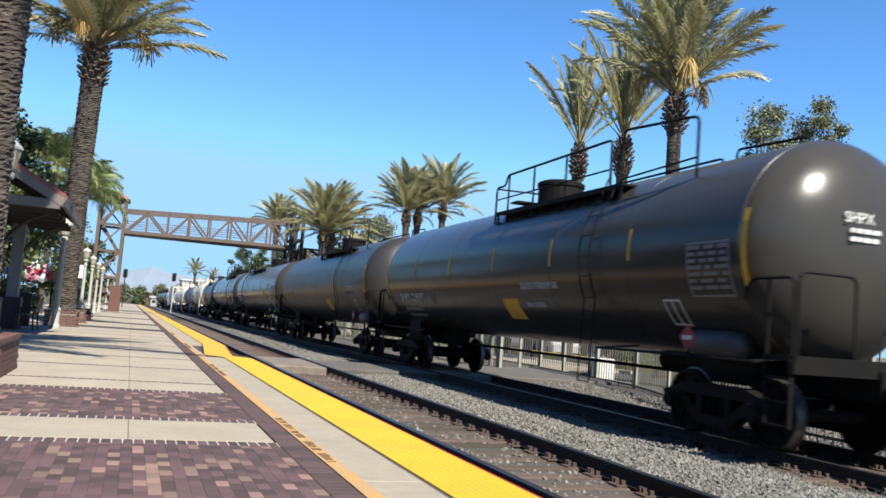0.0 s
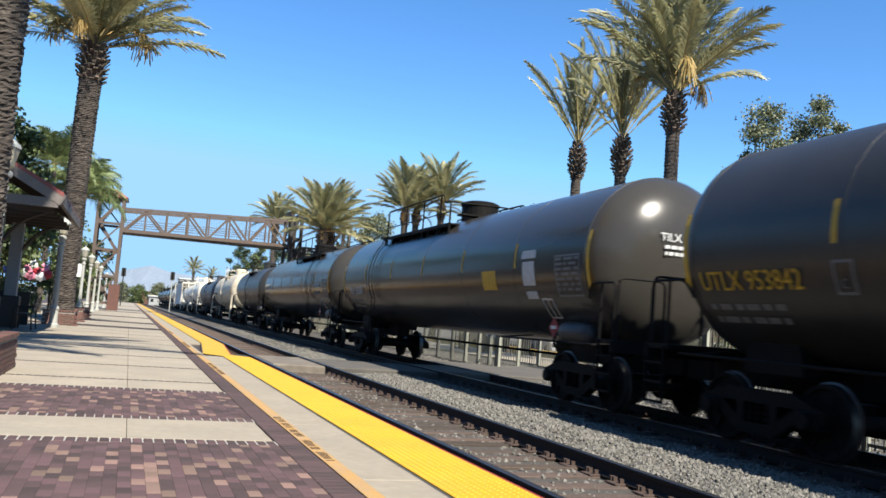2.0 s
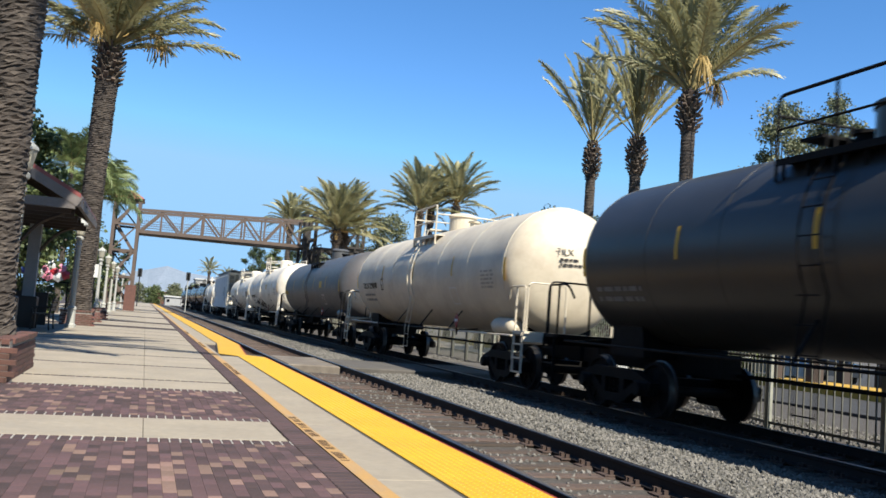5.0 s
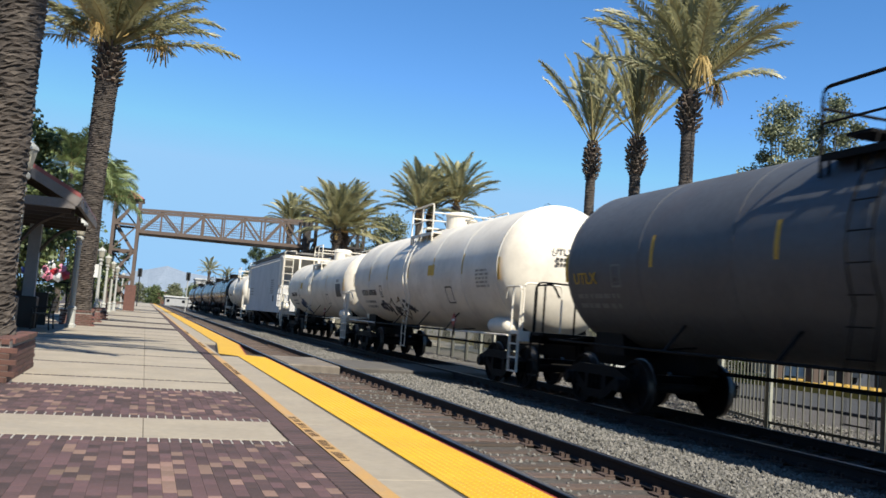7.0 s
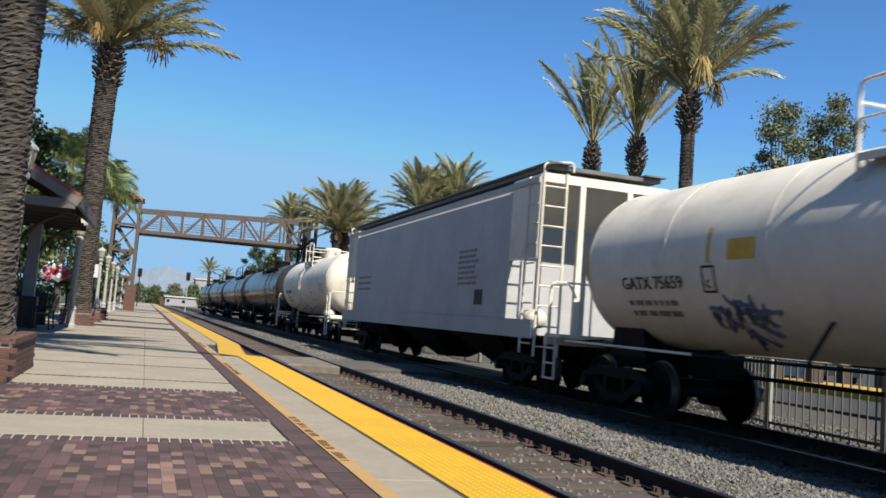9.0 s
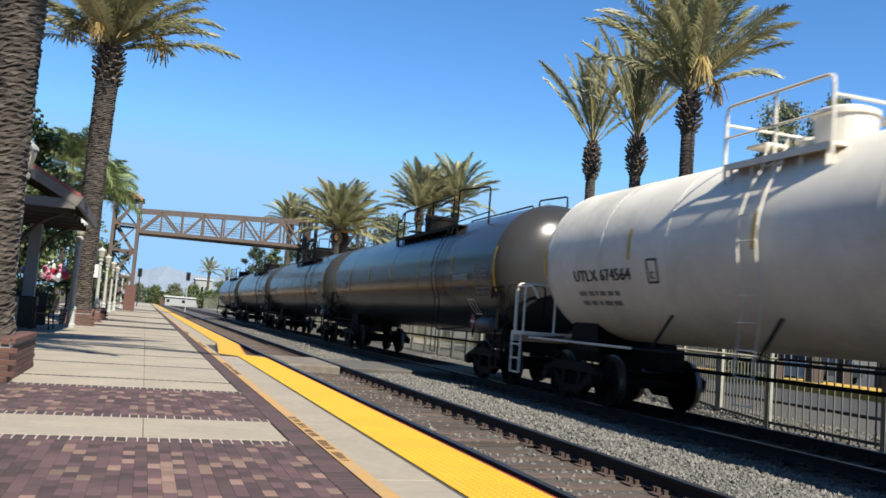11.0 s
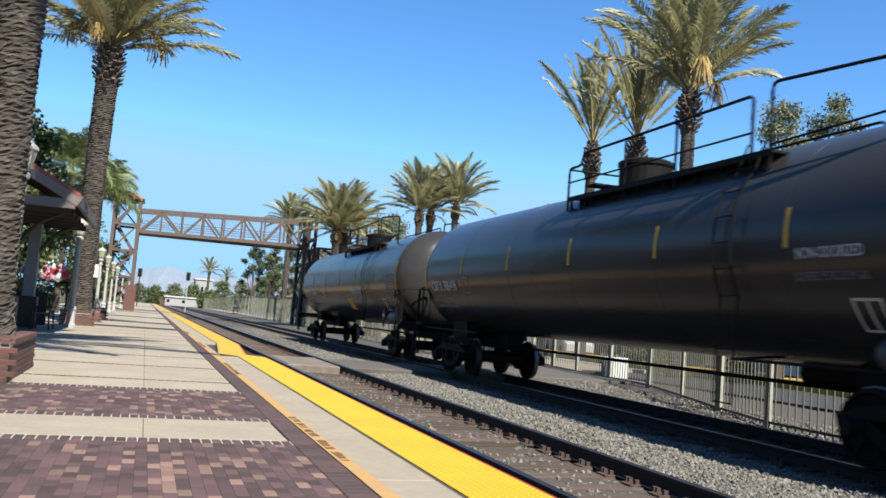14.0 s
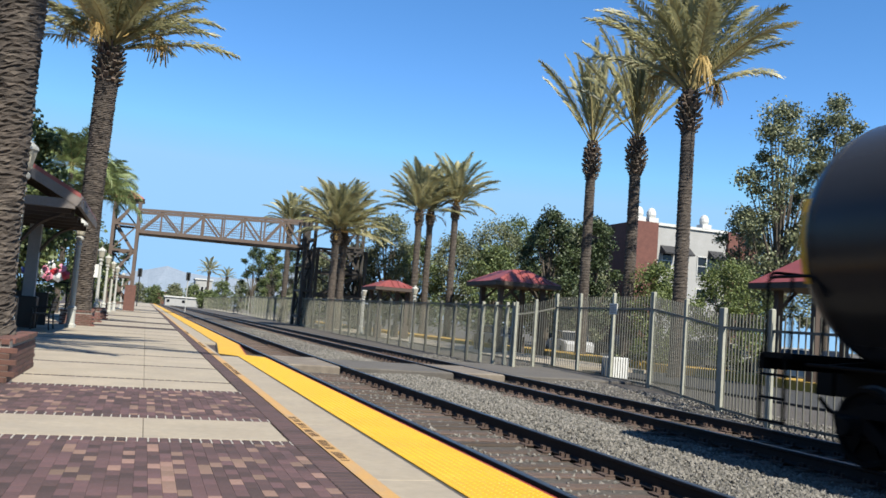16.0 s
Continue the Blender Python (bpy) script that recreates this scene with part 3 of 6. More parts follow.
WHEEL_R = 0.457


def wheelset_mesh():
    bm = B()
    for s in (-1, 1):
        prof = [(0.09, -0.05), (0.16, -0.05), (0.18, -0.02), (0.38, -0.015), (0.40, -0.06), (0.448, -0.06), (0.457, 0.05), (0.487, 0.06),
                (0.487, 0.085), (0.40, 0.085), (0.38, 0.02), (0.18, 0.03), (0.16, 0.09), (0.09, 0.09)]
        rings = []
        for r, h in prof:
            rings.append([(s * (0.79 - h), r * math.cos(k * math.pi / 12), r * math.sin(k * math.pi / 12)) for k in range(24)])
        loft(bm, rings, True)
        # cast ribs and bolts on the wheel plate let the turning show
        for k in range(6):
            a = k * math.pi / 3
            beam(bm, (s * 0.825, 0.17 * math.cos(a), 0.17 * math.sin(a)), (s * 0.822, 0.36 * math.cos(a), 0.36 * math.sin(a)), 0.03, 0.03)
        lathe(bm, [(0.085, s * 0.79), (0.085, s * 1.06), (0.05, s * 1.08)], "x", 12)
    lathe(bm, [(0.08, -0.8), (0.08, 0.8)], "x", 12)
    for f in bm.faces:
        c = f.calc_center_median()
        r = math.hypot(c.y, c.z)
        f.material_index = 1 if 0.44 < r < 0.47 and abs(c.x) < 0.86 else 0
    me = bpy.data.meshes.new("wheelset")
    bm.to_mesh(me)
    bm.free()
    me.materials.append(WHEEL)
    me.materials.append(WHEEL_RIM)
    return me


def truck_frame_mesh():
    """One cast side frame of a truck, with its openings, springs and bearing caps; local origin on the rail at the truck's middle, outer side at -x."""
    bm = B()
    x0, x1 = -0.09, 0.09
    beam(bm, (0, -1.12, 0.50), (0, -0.62, 0.66), 0.18, 0.16)
    beam(bm, (0, -0.64, 0.66), (0, 0.64, 0.66), 0.18, 0.17)
    beam(bm, (0, 0.62, 0.66), (0, 1.12, 0.50), 0.18, 0.16)
    beam(bm, (0, -0.72, 0.52), (0, -0.32, 0.26), 0.17, 0.15)
    beam(bm, (0, -0.34, 0.25), (0, 0.34, 0.25), 0.18, 0.14)
    beam(bm, (0, 0.32, 0.26), (0, 0.72, 0.52), 0.17, 0.15)
    for s in (-1, 1):
        box(bm, x0, x1, s * 0.30 - 0.06, s * 0.30 + 0.06, 0.30, 0.62)
        chamfer_box(bm, -0.12, 0.12, s * 0.889 - 0.17, s * 0.889 + 0.17, 0.36, 0.60, 0.04)
        lathe(bm, [(0.10, -0.20), (0.115, -0.16), (0.115, -0.08)], "x", 12, (0, s * 0.889, 0.457))
        for k in (-0.14, 0.0, 0.14):
            lathe(bm, [(0.055, 0.32), (0.07, 0.36), (0.055, 0.40), (0.07, 0.44), (0.055, 0.48), (0.07, 0.52), (0.055, 0.56)], "z", 8, (0.0, k, 0))
    me = bpy.data.meshes.new("side_frame")
    bm.to_mesh(me)
    bm.free()
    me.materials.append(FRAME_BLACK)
    return me


WHEELSET_ME, SIDE_ME = wheelset_mesh(), truck_frame_mesh()


def stuff(ob):
    ob["kind"] = "stuff"
    return ob


def mesh_child(name, me, parent, m):
    o = new(name, me)
    o.parent = parent
    o.matrix_basis = m
    return o


def trucks(car, y_list):
    for y in y_list:
        bm = B()
        beam(bm, (-0.95, y, 0.50), (0.95, y, 0.50), 0.36, 0.26)
        for s in (-1, 1):
            beam(bm, (-0.75, y + s * 0.42, 0.42), (0.75, y + s * 0.42, 0.42), 0.07, 0.16)
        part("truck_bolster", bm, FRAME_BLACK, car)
        for s in (-1, 1):
            mesh_child("side_frame", SIDE_ME, car, pose(s * 1.0, y, 0, 0, 0, 0 if s < 0 else 180))
            ws = mesh_child("wheelset", WHEELSET_ME, car, pose(0, y + s * 0.889, WHEEL_R))
            WHEELSETS.append((ws, (0, y + s * 0.889, WHEEL_R)))


def hand(car, name, material, pts, r=0.021):
    """One bent round rail as a part of its own."""
    bm = B()
    tube(bm, pts, r, 6)
    return part(name, bm, material, car)


def couplers(car, ya, yb, z=0.86):
    for y, s in ((ya, 1), (yb, -1)):
        bm = B()
        beam(bm, (0, y, z), (0, y + s * 0.55, z), 0.16, 0.18)
        box(bm, -0.17, 0.13, min(y + s * 0.5, y + s * 0.8), max(y + s * 0.5, y + s * 0.8), z - 0.15, z + 0.16)
        box(bm, 0.05, 0.19, min(y + s * 0.66, y + s * 0.92), max(y + s * 0.66, y + s * 0.92), z - 0.14, z + 0.14)
        tube(bm, bent([(0.3, y, z - 0.1), (0.32, y + s * 0.3, z - 0.35), (0.12, y + s * 0.8, z - 0.4), (0.05, y + s * 0.95, z - 0.2)], 0.1), 0.03, 6)
        part("coupler", bm, FRAME_BLACK, car)


def patch(car, name, r, zc, y, h_mid, w, hgt, material, label="", frame_only=False, off=0.006, side=-1):
    """A painted panel lying on the tank's flank: centred y along the car and h_mid above the axis, w long and hgt high."""
    bm = B()
    n = 6
    a0, a1 = math.asin(max(-0.99, min(0.99, (h_mid - hgt / 2) / r))), math.asin(max(-0.99, min(0.99, (h_mid + hgt / 2) / r)))
    rr = r + off

    def quadstrip(y0, y1, b0, b1):
        prev = None
        for i in range(n + 1):
            a = b0 + (b1 - b0) * i / n
            p = (side * rr * math.cos(a), zc + rr * math.sin(a))
            cur = (bm.verts.new((p[0], y0, p[1])), bm.verts.new((p[0], y1, p[1])))
            if prev:
                bm.faces.new((prev[0], cur[0], cur[1], prev[1]))
            prev = cur
    if frame_only:
        t = 0.035
        quadstrip(y - w / 2, y - w / 2 + t, a0, a1)
        quadstrip(y + w / 2 - t, y + w / 2, a0, a1)
        quadstrip(y - w / 2 + t, y + w / 2 - t, a0, a0 + t / r)
        quadstrip(y - w / 2 + t, y + w / 2 - t, a1 - t / r, a1)
    else:
        quadstrip(y - w / 2, y + w / 2, a0, a1)
    return part(name, bm, material, car, label)


def bars(car, r, zc, y, h_top, w, rows, material, seed, rowh=0.055, pitch=0.085, word=(0.10, 0.34), side=-1):
    """Rows of unreadable lettering as plain bars wrapped on the flank."""
    rr = random.Random(seed)
    bm = B()
    for k in range(rows):
        h0 = h_top - k * pitch
        a0, a1 = math.asin(max(-0.99, (h0 - rowh) / r)), math.asin(max(-0.99, h0 / r))
        yy = y + w / 2
        while yy > y - w / 2 + 0.06:
            ln = min(rr.uniform(*word), yy - (y - w / 2))
            v = [bm.verts.new((side * (r + 0.008) * math.cos(a), q, zc + (r + 0.008) * math.sin(a))) for q, a in ((yy, a0), (yy - ln, a0), (yy - ln, a1), (yy, a1))]
            bm.faces.new(v)
            yy -= ln + rr.uniform(0.04, 0.09)
    return stuff(part("lettering", bm, material, car, "rows of small stencilled lettering"))


def side_text(car, text, r, zc, y_left, h_mid, size, material, label, width=None):
    """Reporting letters on the flank that faces the platform; reads towards the near end."""
    a = math.asin(h_mid / r)
    m = Matrix.Translation((-(r + 0.012) * math.cos(a), y_left, zc + (r + 0.012) * math.sin(a))) @ Matrix.Rotation(-math.pi / 2, 4, "Z") @ Matrix.Rotation(math.pi / 2 - a, 4, "X")
    return lettering("reporting_mark", text, size, material, m, car, 0.004, label, width)


def tank_car(offset, length, r, zc, paint, label, style="pressure", trim=None, marks=MARK_W, stripes=MARK_Y, stripe_n=7, gap=1.5, seed=0, text=None,
             text_h=-0.33, text_size=0.38, number_bars=True, stripe_w=0.075, stripe_h=0.50, text_y=0.9, text_w=1.85, words_y=None, head_text=True, head_word="CBTX", graffiti=None, panel_yellow=None, manway_y=None, house=0.0, flip=False, data_block=False, panel_h=-0.9):
    """One tank car; its far tank end is at local y = 0 and it reaches towards -y. Local z = 0 is the top of rail."""
    trim = trim or FRAME_BLACK
    car = thing("tank_car", pose(TRAIN_X, 0, RZ), label, "tank car", "freight train cars")
    tl = length - gap                     # tank over heads
    ya, yb = 0.0, -tl
    mid = (ya + yb) / 2
    hd = 0.5 * r
    # shell with dished heads and weld seams
    prof = []
    for i in range(9):
        t = i / 8 * math.pi / 2
        prof.append((r * math.sin(t), yb + hd - hd * math.cos(t)))
    seams = 6
    y0, y1 = yb + hd, ya - hd
    prof += [(r, y0 + 0.04), (r, y0 + 0.2), (r, mid), (r, y1 - 0.2), (r, y1 - 0.04)]
    for i in range(9):
        t = (8 - i) / 8 * math.pi / 2
        prof.append((r * math.sin(t), ya - hd + hd * math.cos(t)))
    bm = lathe(B(), prof, "y", 64, (0, 0, zc))
    part("tank", bm, paint, car, smooth=True)
    # weld seams
    for y in [y0 + (y1 - y0) * k / seams for k in range(seams + 1)]:
        wide = 0.045 if y in (y0, y1) else 0.016
        bm = B()
        lathe(bm, [(r - 0.01, y - wide), (r + 0.004, y - wide * 0.8), (r + 0.004, y + wide * 0.8), (r - 0.01, y + wide)], "y", 64, (0, 0, zc))
        part("weld_seam", bm, paint, car)
    # saddles, stub sills and running boards
    T = 2.4 - gap / 2
    ta, tb = ya - T, yb + T
    for y, s in ((ta, 1), (tb, -1)):
        bm = B()
        beam(bm, (0, y - s * 1.7, 0.92), (0, y + s * 2.0, 0.92), 0.42, 0.38)
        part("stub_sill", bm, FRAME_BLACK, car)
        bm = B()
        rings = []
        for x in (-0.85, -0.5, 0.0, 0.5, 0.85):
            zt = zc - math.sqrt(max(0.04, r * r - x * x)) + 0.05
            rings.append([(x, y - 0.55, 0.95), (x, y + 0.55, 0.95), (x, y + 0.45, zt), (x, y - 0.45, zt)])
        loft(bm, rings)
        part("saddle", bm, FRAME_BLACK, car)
        # end deck with its crossover board and rails
        ye = y + s * 1.95
        bm = B()
        box(bm, -1.48, 1.48, min(ye, ye - s * 0.55), max(ye, ye - s * 0.55), 1.16, 1.23)
        box(bm, -1.50, 1.50, min(ye, ye - s * 0.10), max(ye, ye - s * 0.10), 1.02, 1.16)
        part("end_deck", bm, trim, car)
        for sx in (-1, 1):
            hand(car, "end_handrail", trim, bent([(sx * 1.42, ye - s * 0.05, 1.2), (sx * 1.42, ye - s * 0.05, 2.22), (sx * 0.55, ye - s * 0.05, 2.22), (sx * 0.55, ye - s * 0.05, 1.2)], 0.12))
            hand(car, "end_handrail", trim, bent([(sx * 1.46, ye - s * 0.08, 1.2), (sx * 1.46, ye - s * 0.08, 2.15), (sx * 1.46, ye - s * 0.85, 2.15), (sx * 1.40, ye - s * 1.0, 1.9)], 0.12))
            hand(car, "end_handrail", trim, bent([(sx * 1.46, ye - s * 0.5, 1.2), (sx * 1.46, ye - s * 0.5, 2.13)], 0.05))
        for sx in (-1, 1):
            bm = B()
            for q in (0.0, 0.42):
                beam(bm, (sx * 1.49, ye - s * (0.05 + q), 0.38), (sx * 1.49, ye - s * (0.05 + q), 1.2), 0.05, 0.012)
            for zz in (0.40, 0.68, 0.96):
                beam(bm, (sx * 1.49, ye - s * 0.04, zz), (sx * 1.49, ye - s * 0.48, zz), 0.05, 0.03)
            part("sill_step", bm, trim, car)
    # side rails low along both flanks
    for sx in (-1, 1):
        hand(car, "side_rail", trim, [(sx * 1.42, ta + 1.2, 1.12), (sx * 1.42, ta - 2.6, 1.10)], 0.023)
        hand(car, "side_rail", trim, [(sx * 1.42, tb - 1.2, 1.12), (sx * 1.42, tb + 2.6, 1.10)], 0.023)
        bm = B()
        if style != "pressure":
            tube(bm, [(sx * 1.42, ta - 2.6, 1.10), (sx * 1.42, tb + 2.6, 1.10)], 0.025, 6)
            k = tb + 2.8
            while k < ta - 2.5:
                beam(bm, (sx * 1.42, k, 1.10), (sx * 1.05, k, zc - math.sqrt(r * r - 1.05 ** 2) + 0.02), 0.06, 0.02)
                k += 2.4
        for q in (ta + 1.0, ta - 2.4, tb - 1.0, tb + 2.4):
            beam(bm, (sx * 1.42, q, 1.11), (sx * 0.75, q, 1.18), 0.05, 0.03)
        stuff(part("side_rail_bracket", bm, FRAME_BLACK, car))
    trucks(car, (ta, tb))
    couplers(car, ya + gap / 2 - 0.80, yb - gap / 2 + 0.80)
    # brake gear at the near end
    bm = B()
    lathe(bm, [(0.0, tb + 1.9), (0.20, tb + 1.95), (0.22, tb + 2.05), (0.22, tb + 3.0), (0.20, tb + 3.1), (0.0, tb + 3.15)], "y", 14, (0.35, 0, 0.98))
    tube(bm, [(0.15, ta - 1.2, 0.80), (0.15, tb + 1.2, 0.80)], 0.035, 6)
    part("brake_gear", bm, FRAME_BLACK, car, smooth=True)
    bm = B()
    lathe(bm, [(0.0, tb - 0.55), (0.17, tb - 0.50), (0.20, tb - 0.35), (0.20, tb + 0.35), (0.17, tb + 0.50), (0.0, tb + 0.55)], "y", 14, (-1.02, 0, 1.30))
    part("air_reservoir", bm, trim if trim is not FRAME_BLACK else RESERVOIR, car, smooth=True)
    # walkway, housing, rails and ladders on top
    my = manway_y if manway_y is not None else mid
    top = zc + r
    press = style == "pressure"
    wl = 2.0
    g = -1 if flip else 1                    # which end the long walkway reaches
    ly = mid - g * (tl / 2 - 4.5) if press else my
    wf = my + g * 0.85
    w0, w1 = (min(ly - g * 0.35, wf), max(ly - g * 0.35, wf)) if press else (my - wl / 2, my + wl / 2)
    for sx in (-1, 1):
        bm = B()
        wx = 0.98
        wz = zc + math.sqrt(r * r - wx * wx) + 0.05
        box(bm, sx * wx - 0.20, sx * wx + 0.20, w0, w1, wz, wz + 0.035)
        beam(bm, (sx * (wx + 0.21), w0, wz - 0.01), (sx * (wx + 0.21), w1, wz - 0.01), 0.02, 0.09)
        n = 8 if press else 5
        for q in range(n):
            yy = w0 + 0.1 + q * (w1 - w0 - 0.2) / (n - 1)
            xx = wx + 0.16
            beam(bm, (sx * xx, yy, wz + 0.01), (sx * xx, yy, zc + math.sqrt(r * r - xx * xx) - 0.02), 0.05, 0.02)
        part("walkway", bm, trim, car)
    bm = B()
    yc = wf - g * 0.21 if press else w1 - 0.21
    box(bm, -0.82, 0.82, yc - 0.21, yc + 0.21, top - 0.02, top + 0.02)
    part("crossover_board", bm, trim, car)
    bm = B()
    hr = 0.50 if press else 0.40
    lathe(bm, [(hr, top - 0.08), (hr, top + 0.34), (hr + 0.03, top + 0.35), (hr + 0.03, top + 0.42), (hr, top + 0.44), (hr - 0.1, top + 0.48), (0.0, top + 0.49)], "z", 24, (0, my + house, 0))
    part("valve_housing", bm, trim if press else paint, car, smooth=False)
    if not press:
        bm = B()
        for q in (-0.75, 0.8):
            lathe(bm, [(0.14, top - 0.04), (0.14, top + 0.16), (0.19, top + 0.17), (0.19, top + 0.22), (0.0, top + 0.23)], "z", 12, (0.1, my + q, 0))
        part("valve", bm, trim, car)
    x = 1.17
    z0 = zc + math.sqrt(r * r - x * x) + 0.02
    z1 = top + 0.54
    for sx in (-1, 1):
        if press:
            hand(car, "top_handrail", trim, bent([(sx * x, wf, z0), (sx * x, wf, z1 - 0.24), (sx * x, wf - g * 0.45, z1 - 0.24), (sx * x, wf - g * 0.55, z1 - 0.02), (sx * x, ly + g * 0.05, z1), (sx * x, ly + g * 0.05, z0)], 0.10), 0.024)
            hand(car, "mid_rail", trim, [(sx * x, wf, z1 - 0.52), (sx * x, ly + g * 0.05, z1 - 0.52)], 0.016)
            for q in (0.13, 0.38, 0.66):
                yy = wf + (ly - wf) * q
                hand(car, "rail_post", trim, [(sx * x, yy, z0), (sx * x, yy, z1 - (0.25 if q < 0.1 else 0.02))])
            # taller hoop beyond the ladder
            if not flip:
                hand(car, "top_handrail", trim, bent([(sx * x, ly - g * 0.32, z0), (sx * x, ly - g * 0.32, z1 + 0.10), (sx * x * 0.9, ly - g * 2.2, z1 - 0.02), (sx * x * 0.9, ly - g * 2.2, z0 + 0.12)], 0.12), 0.024)
                hand(car, "mid_rail", trim, [(sx * x, ly - g * 0.32, z0 + 0.32), (sx * x * 0.9, ly - g * 2.2, z0 + 0.42)], 0.016)
        else:
            e = wl / 2
            hand(car, "top_handrail", trim, bent([(sx * x, my - e, z0), (sx * x, my - e, z1), (sx * x, my + e, z1), (sx * x, my + e, z0)], 0.12), 0.024)
            hand(car, "mid_rail", trim, [(sx * x, my - e, z1 - 0.45), (sx * x, my + e, z1 - 0.45)], 0.017)
            hand(car, "rail_post", trim, [(sx * x, my, z0), (sx * x, my, z1)])
    for yy in ((wf,) if press else (my - wl / 2, my + wl / 2)):
        hand(car, "top_handrail", trim, bent([(-x, yy, z1 - 0.26), (0.0, yy + 0.02, z1 - 0.24), (x, yy, z1 - 0.26)], 0.1))
    for sx in (-1, 1):
        bm = B()
        for q in (-0.18, 0.18):
            pts = [(sx * 1.12, ly + q, top - 0.12)]
            for a in range(38, -31, -8):
                pts.append((sx * (r + 0.10) * math.cos(radians(a)), ly + q, zc + (r + 0.10) * math.sin(radians(a))))
            pts += [(sx * 1.50, ly + q, 1.05), (sx * 1.50, ly + q, 0.50)]
            tube(bm, pts, 0.014, 5)
        for k in range(10):
            zz = 0.52 + k * 0.35
            dx = zz - zc
            xx = 1.5 if zz < zc - 0.4 else min(1.62, math.sqrt(max(0.2, (r + 0.10) ** 2 - dx * dx)))
            tube(bm, [(sx * xx, ly - 0.18, zz), (sx * xx, ly + 0.18, zz)], 0.010, 5)
        part("ladder", bm, trim, car)
    # markings on the platform side
    for k in range(stripe_n):
        y = yb + 0.62 + (tl - 1.24) * k / (stripe_n - 1)
        big = k in (0, stripe_n - 1)
        patch(car, "reflective_stripe", r, zc, y, 0.12 if not big else -0.06, stripe_w * (1.3 if big else 1), stripe_h * (2.0 if big and style == "pressure" else 1.0), stripes, "yellow reflective stripe")
    if text:
        side_text(car, text, r, zc, ya - text_y, text_h, text_size, marks, "stencilled car lettering", text_w)
        patch(car, "small_panel_frame", r, zc, ya - text_y - text_w - 0.62, text_h + 0.12, 0.30, 0.38, marks if paint in (WHITE_TANK, CREAM_TANK) else MARK_GREY, "small outlined stencil panel", True)
        side_text(car, "C", r, zc, ya - text_y - text_w - 0.56, text_h + 0.0, 0.17, marks if paint in (WHITE_TANK, CREAM_TANK) else MARK_GREY, "small stencilled letter", 0.10)
    if number_bars:
        bars(car, r, zc, ya - text_y - 0.75, text_h - 0.17, 1.4, 2, MARK_GREY, seed + 1, 0.075, 0.16, (0.08, 0.30))
    if style == "pressure":
        if flip:
            for hh, ww, ht in ((0.12, 0.62, 0.16), (-0.25, 0.52, 0.46), (-0.66, 0.46, 0.14)):
                patch(car, "notice_panel", r, zc, yb + 2.9, hh, ww, ht, MARK_W, "white painted notice panel")
        elif words_y is None:
            side_text(car, "NON-ODORIZED", r, zc, yb + 3.25, -0.27, 0.19, MARK_W, "white stencilled words", 1.02)
            side_text(car, "LIQUEFIED PETROLEUM GAS", r, zc, yb + 3.3, -0.52, 0.15, MARK_GREY, "faded white stencilled words", 1.1)
        else:
            side_text(car, "LIQUEFIED PETROLEUM GAS", r, zc, words_y, -0.52, 0.19, MARK_W, "white stencilled words", 1.55)
            side_text(car, "NON-ODORIZED", r, zc, words_y - 0.05, -0.86, 0.17, MARK_W, "white stencilled words", 0.8)
        patch(car, "data_panel_frame", r, zc, yb + 1.35, -0.32, 0.92, 0.74, MARK_GREY, "stencilled data table", True)
        bars(car, r, zc, yb + 1.35, 0.0, 0.84, 7, MARK_GREY, seed + 5, 0.05, 0.09)
        patch(car, "panel_frame", r, zc, yb + 2.35, -0.90, 0.42, 0.36, MARK_W, "white outlined stencil panel", True)
        patch(car, "panel_divider", r, zc, yb + 2.35, -0.90, 0.035, 0.34, MARK_W, "white divider of the stencil panel")
    else:
        if data_block:
            patch(car, "data_block", r, zc, yb + 1.6, -0.27, 0.92, 0.52, MARK_SLATE, "dark grey painted data block")
            patch(car, "data_block", r, zc, yb + 1.75, 0.12, 0.5, 0.13, MARK_FAINT, "faded stencilled heading")
        else:
            bars(car, r, zc, yb + 1.6, -0.05, 0.8, 5, MARK_FAINT if paint in (WHITE_TANK, CREAM_TANK) else MARK_GREY, seed + 5, 0.05, 0.09)
        patch(car, "panel_frame", r, zc, yb + 4.0, -0.62, 0.5, 0.42, MARK_W if paint is not WHITE_TANK else MARK_K, "outlined stencil panel", True)
    if panel_yellow is not None:
        patch(car, "warning_panel", r, zc, panel_yellow, panel_h if style == "pressure" else 0.04, 0.72 if style == "pressure" else 0.55, 0.40 if style == "pressure" else 0.28, MARK_Y, "yellow stencilled warning panel")
    # hazard placard on its holder by the near truck
    bm = B()
    d = 0.19
    yy = yb + (1.7 if style == "pressure" else 3.2)
    v = [bm.verts.new(p) for p in ((-1.51, yy - d, 1.36), (-1.51, yy, 1.36 - d), (-1.51, yy + d, 1.36), (-1.51, yy, 1.36 + d))]
    bm.faces.new(v)
    box(bm, -1.505, -1.47, yy - 0.02, yy + 0.02, 1.0, 1.5, 1)
    pl = part("placard", bm, [MARK_R, FRAME_BLACK], car, "red diamond hazard placard")
    bm = B()
    box(bm, -1.522, -1.514, yy - 0.10, yy + 0.10, 1.33, 1.39)
    part("placard_bar", bm, MARK_W, pl)
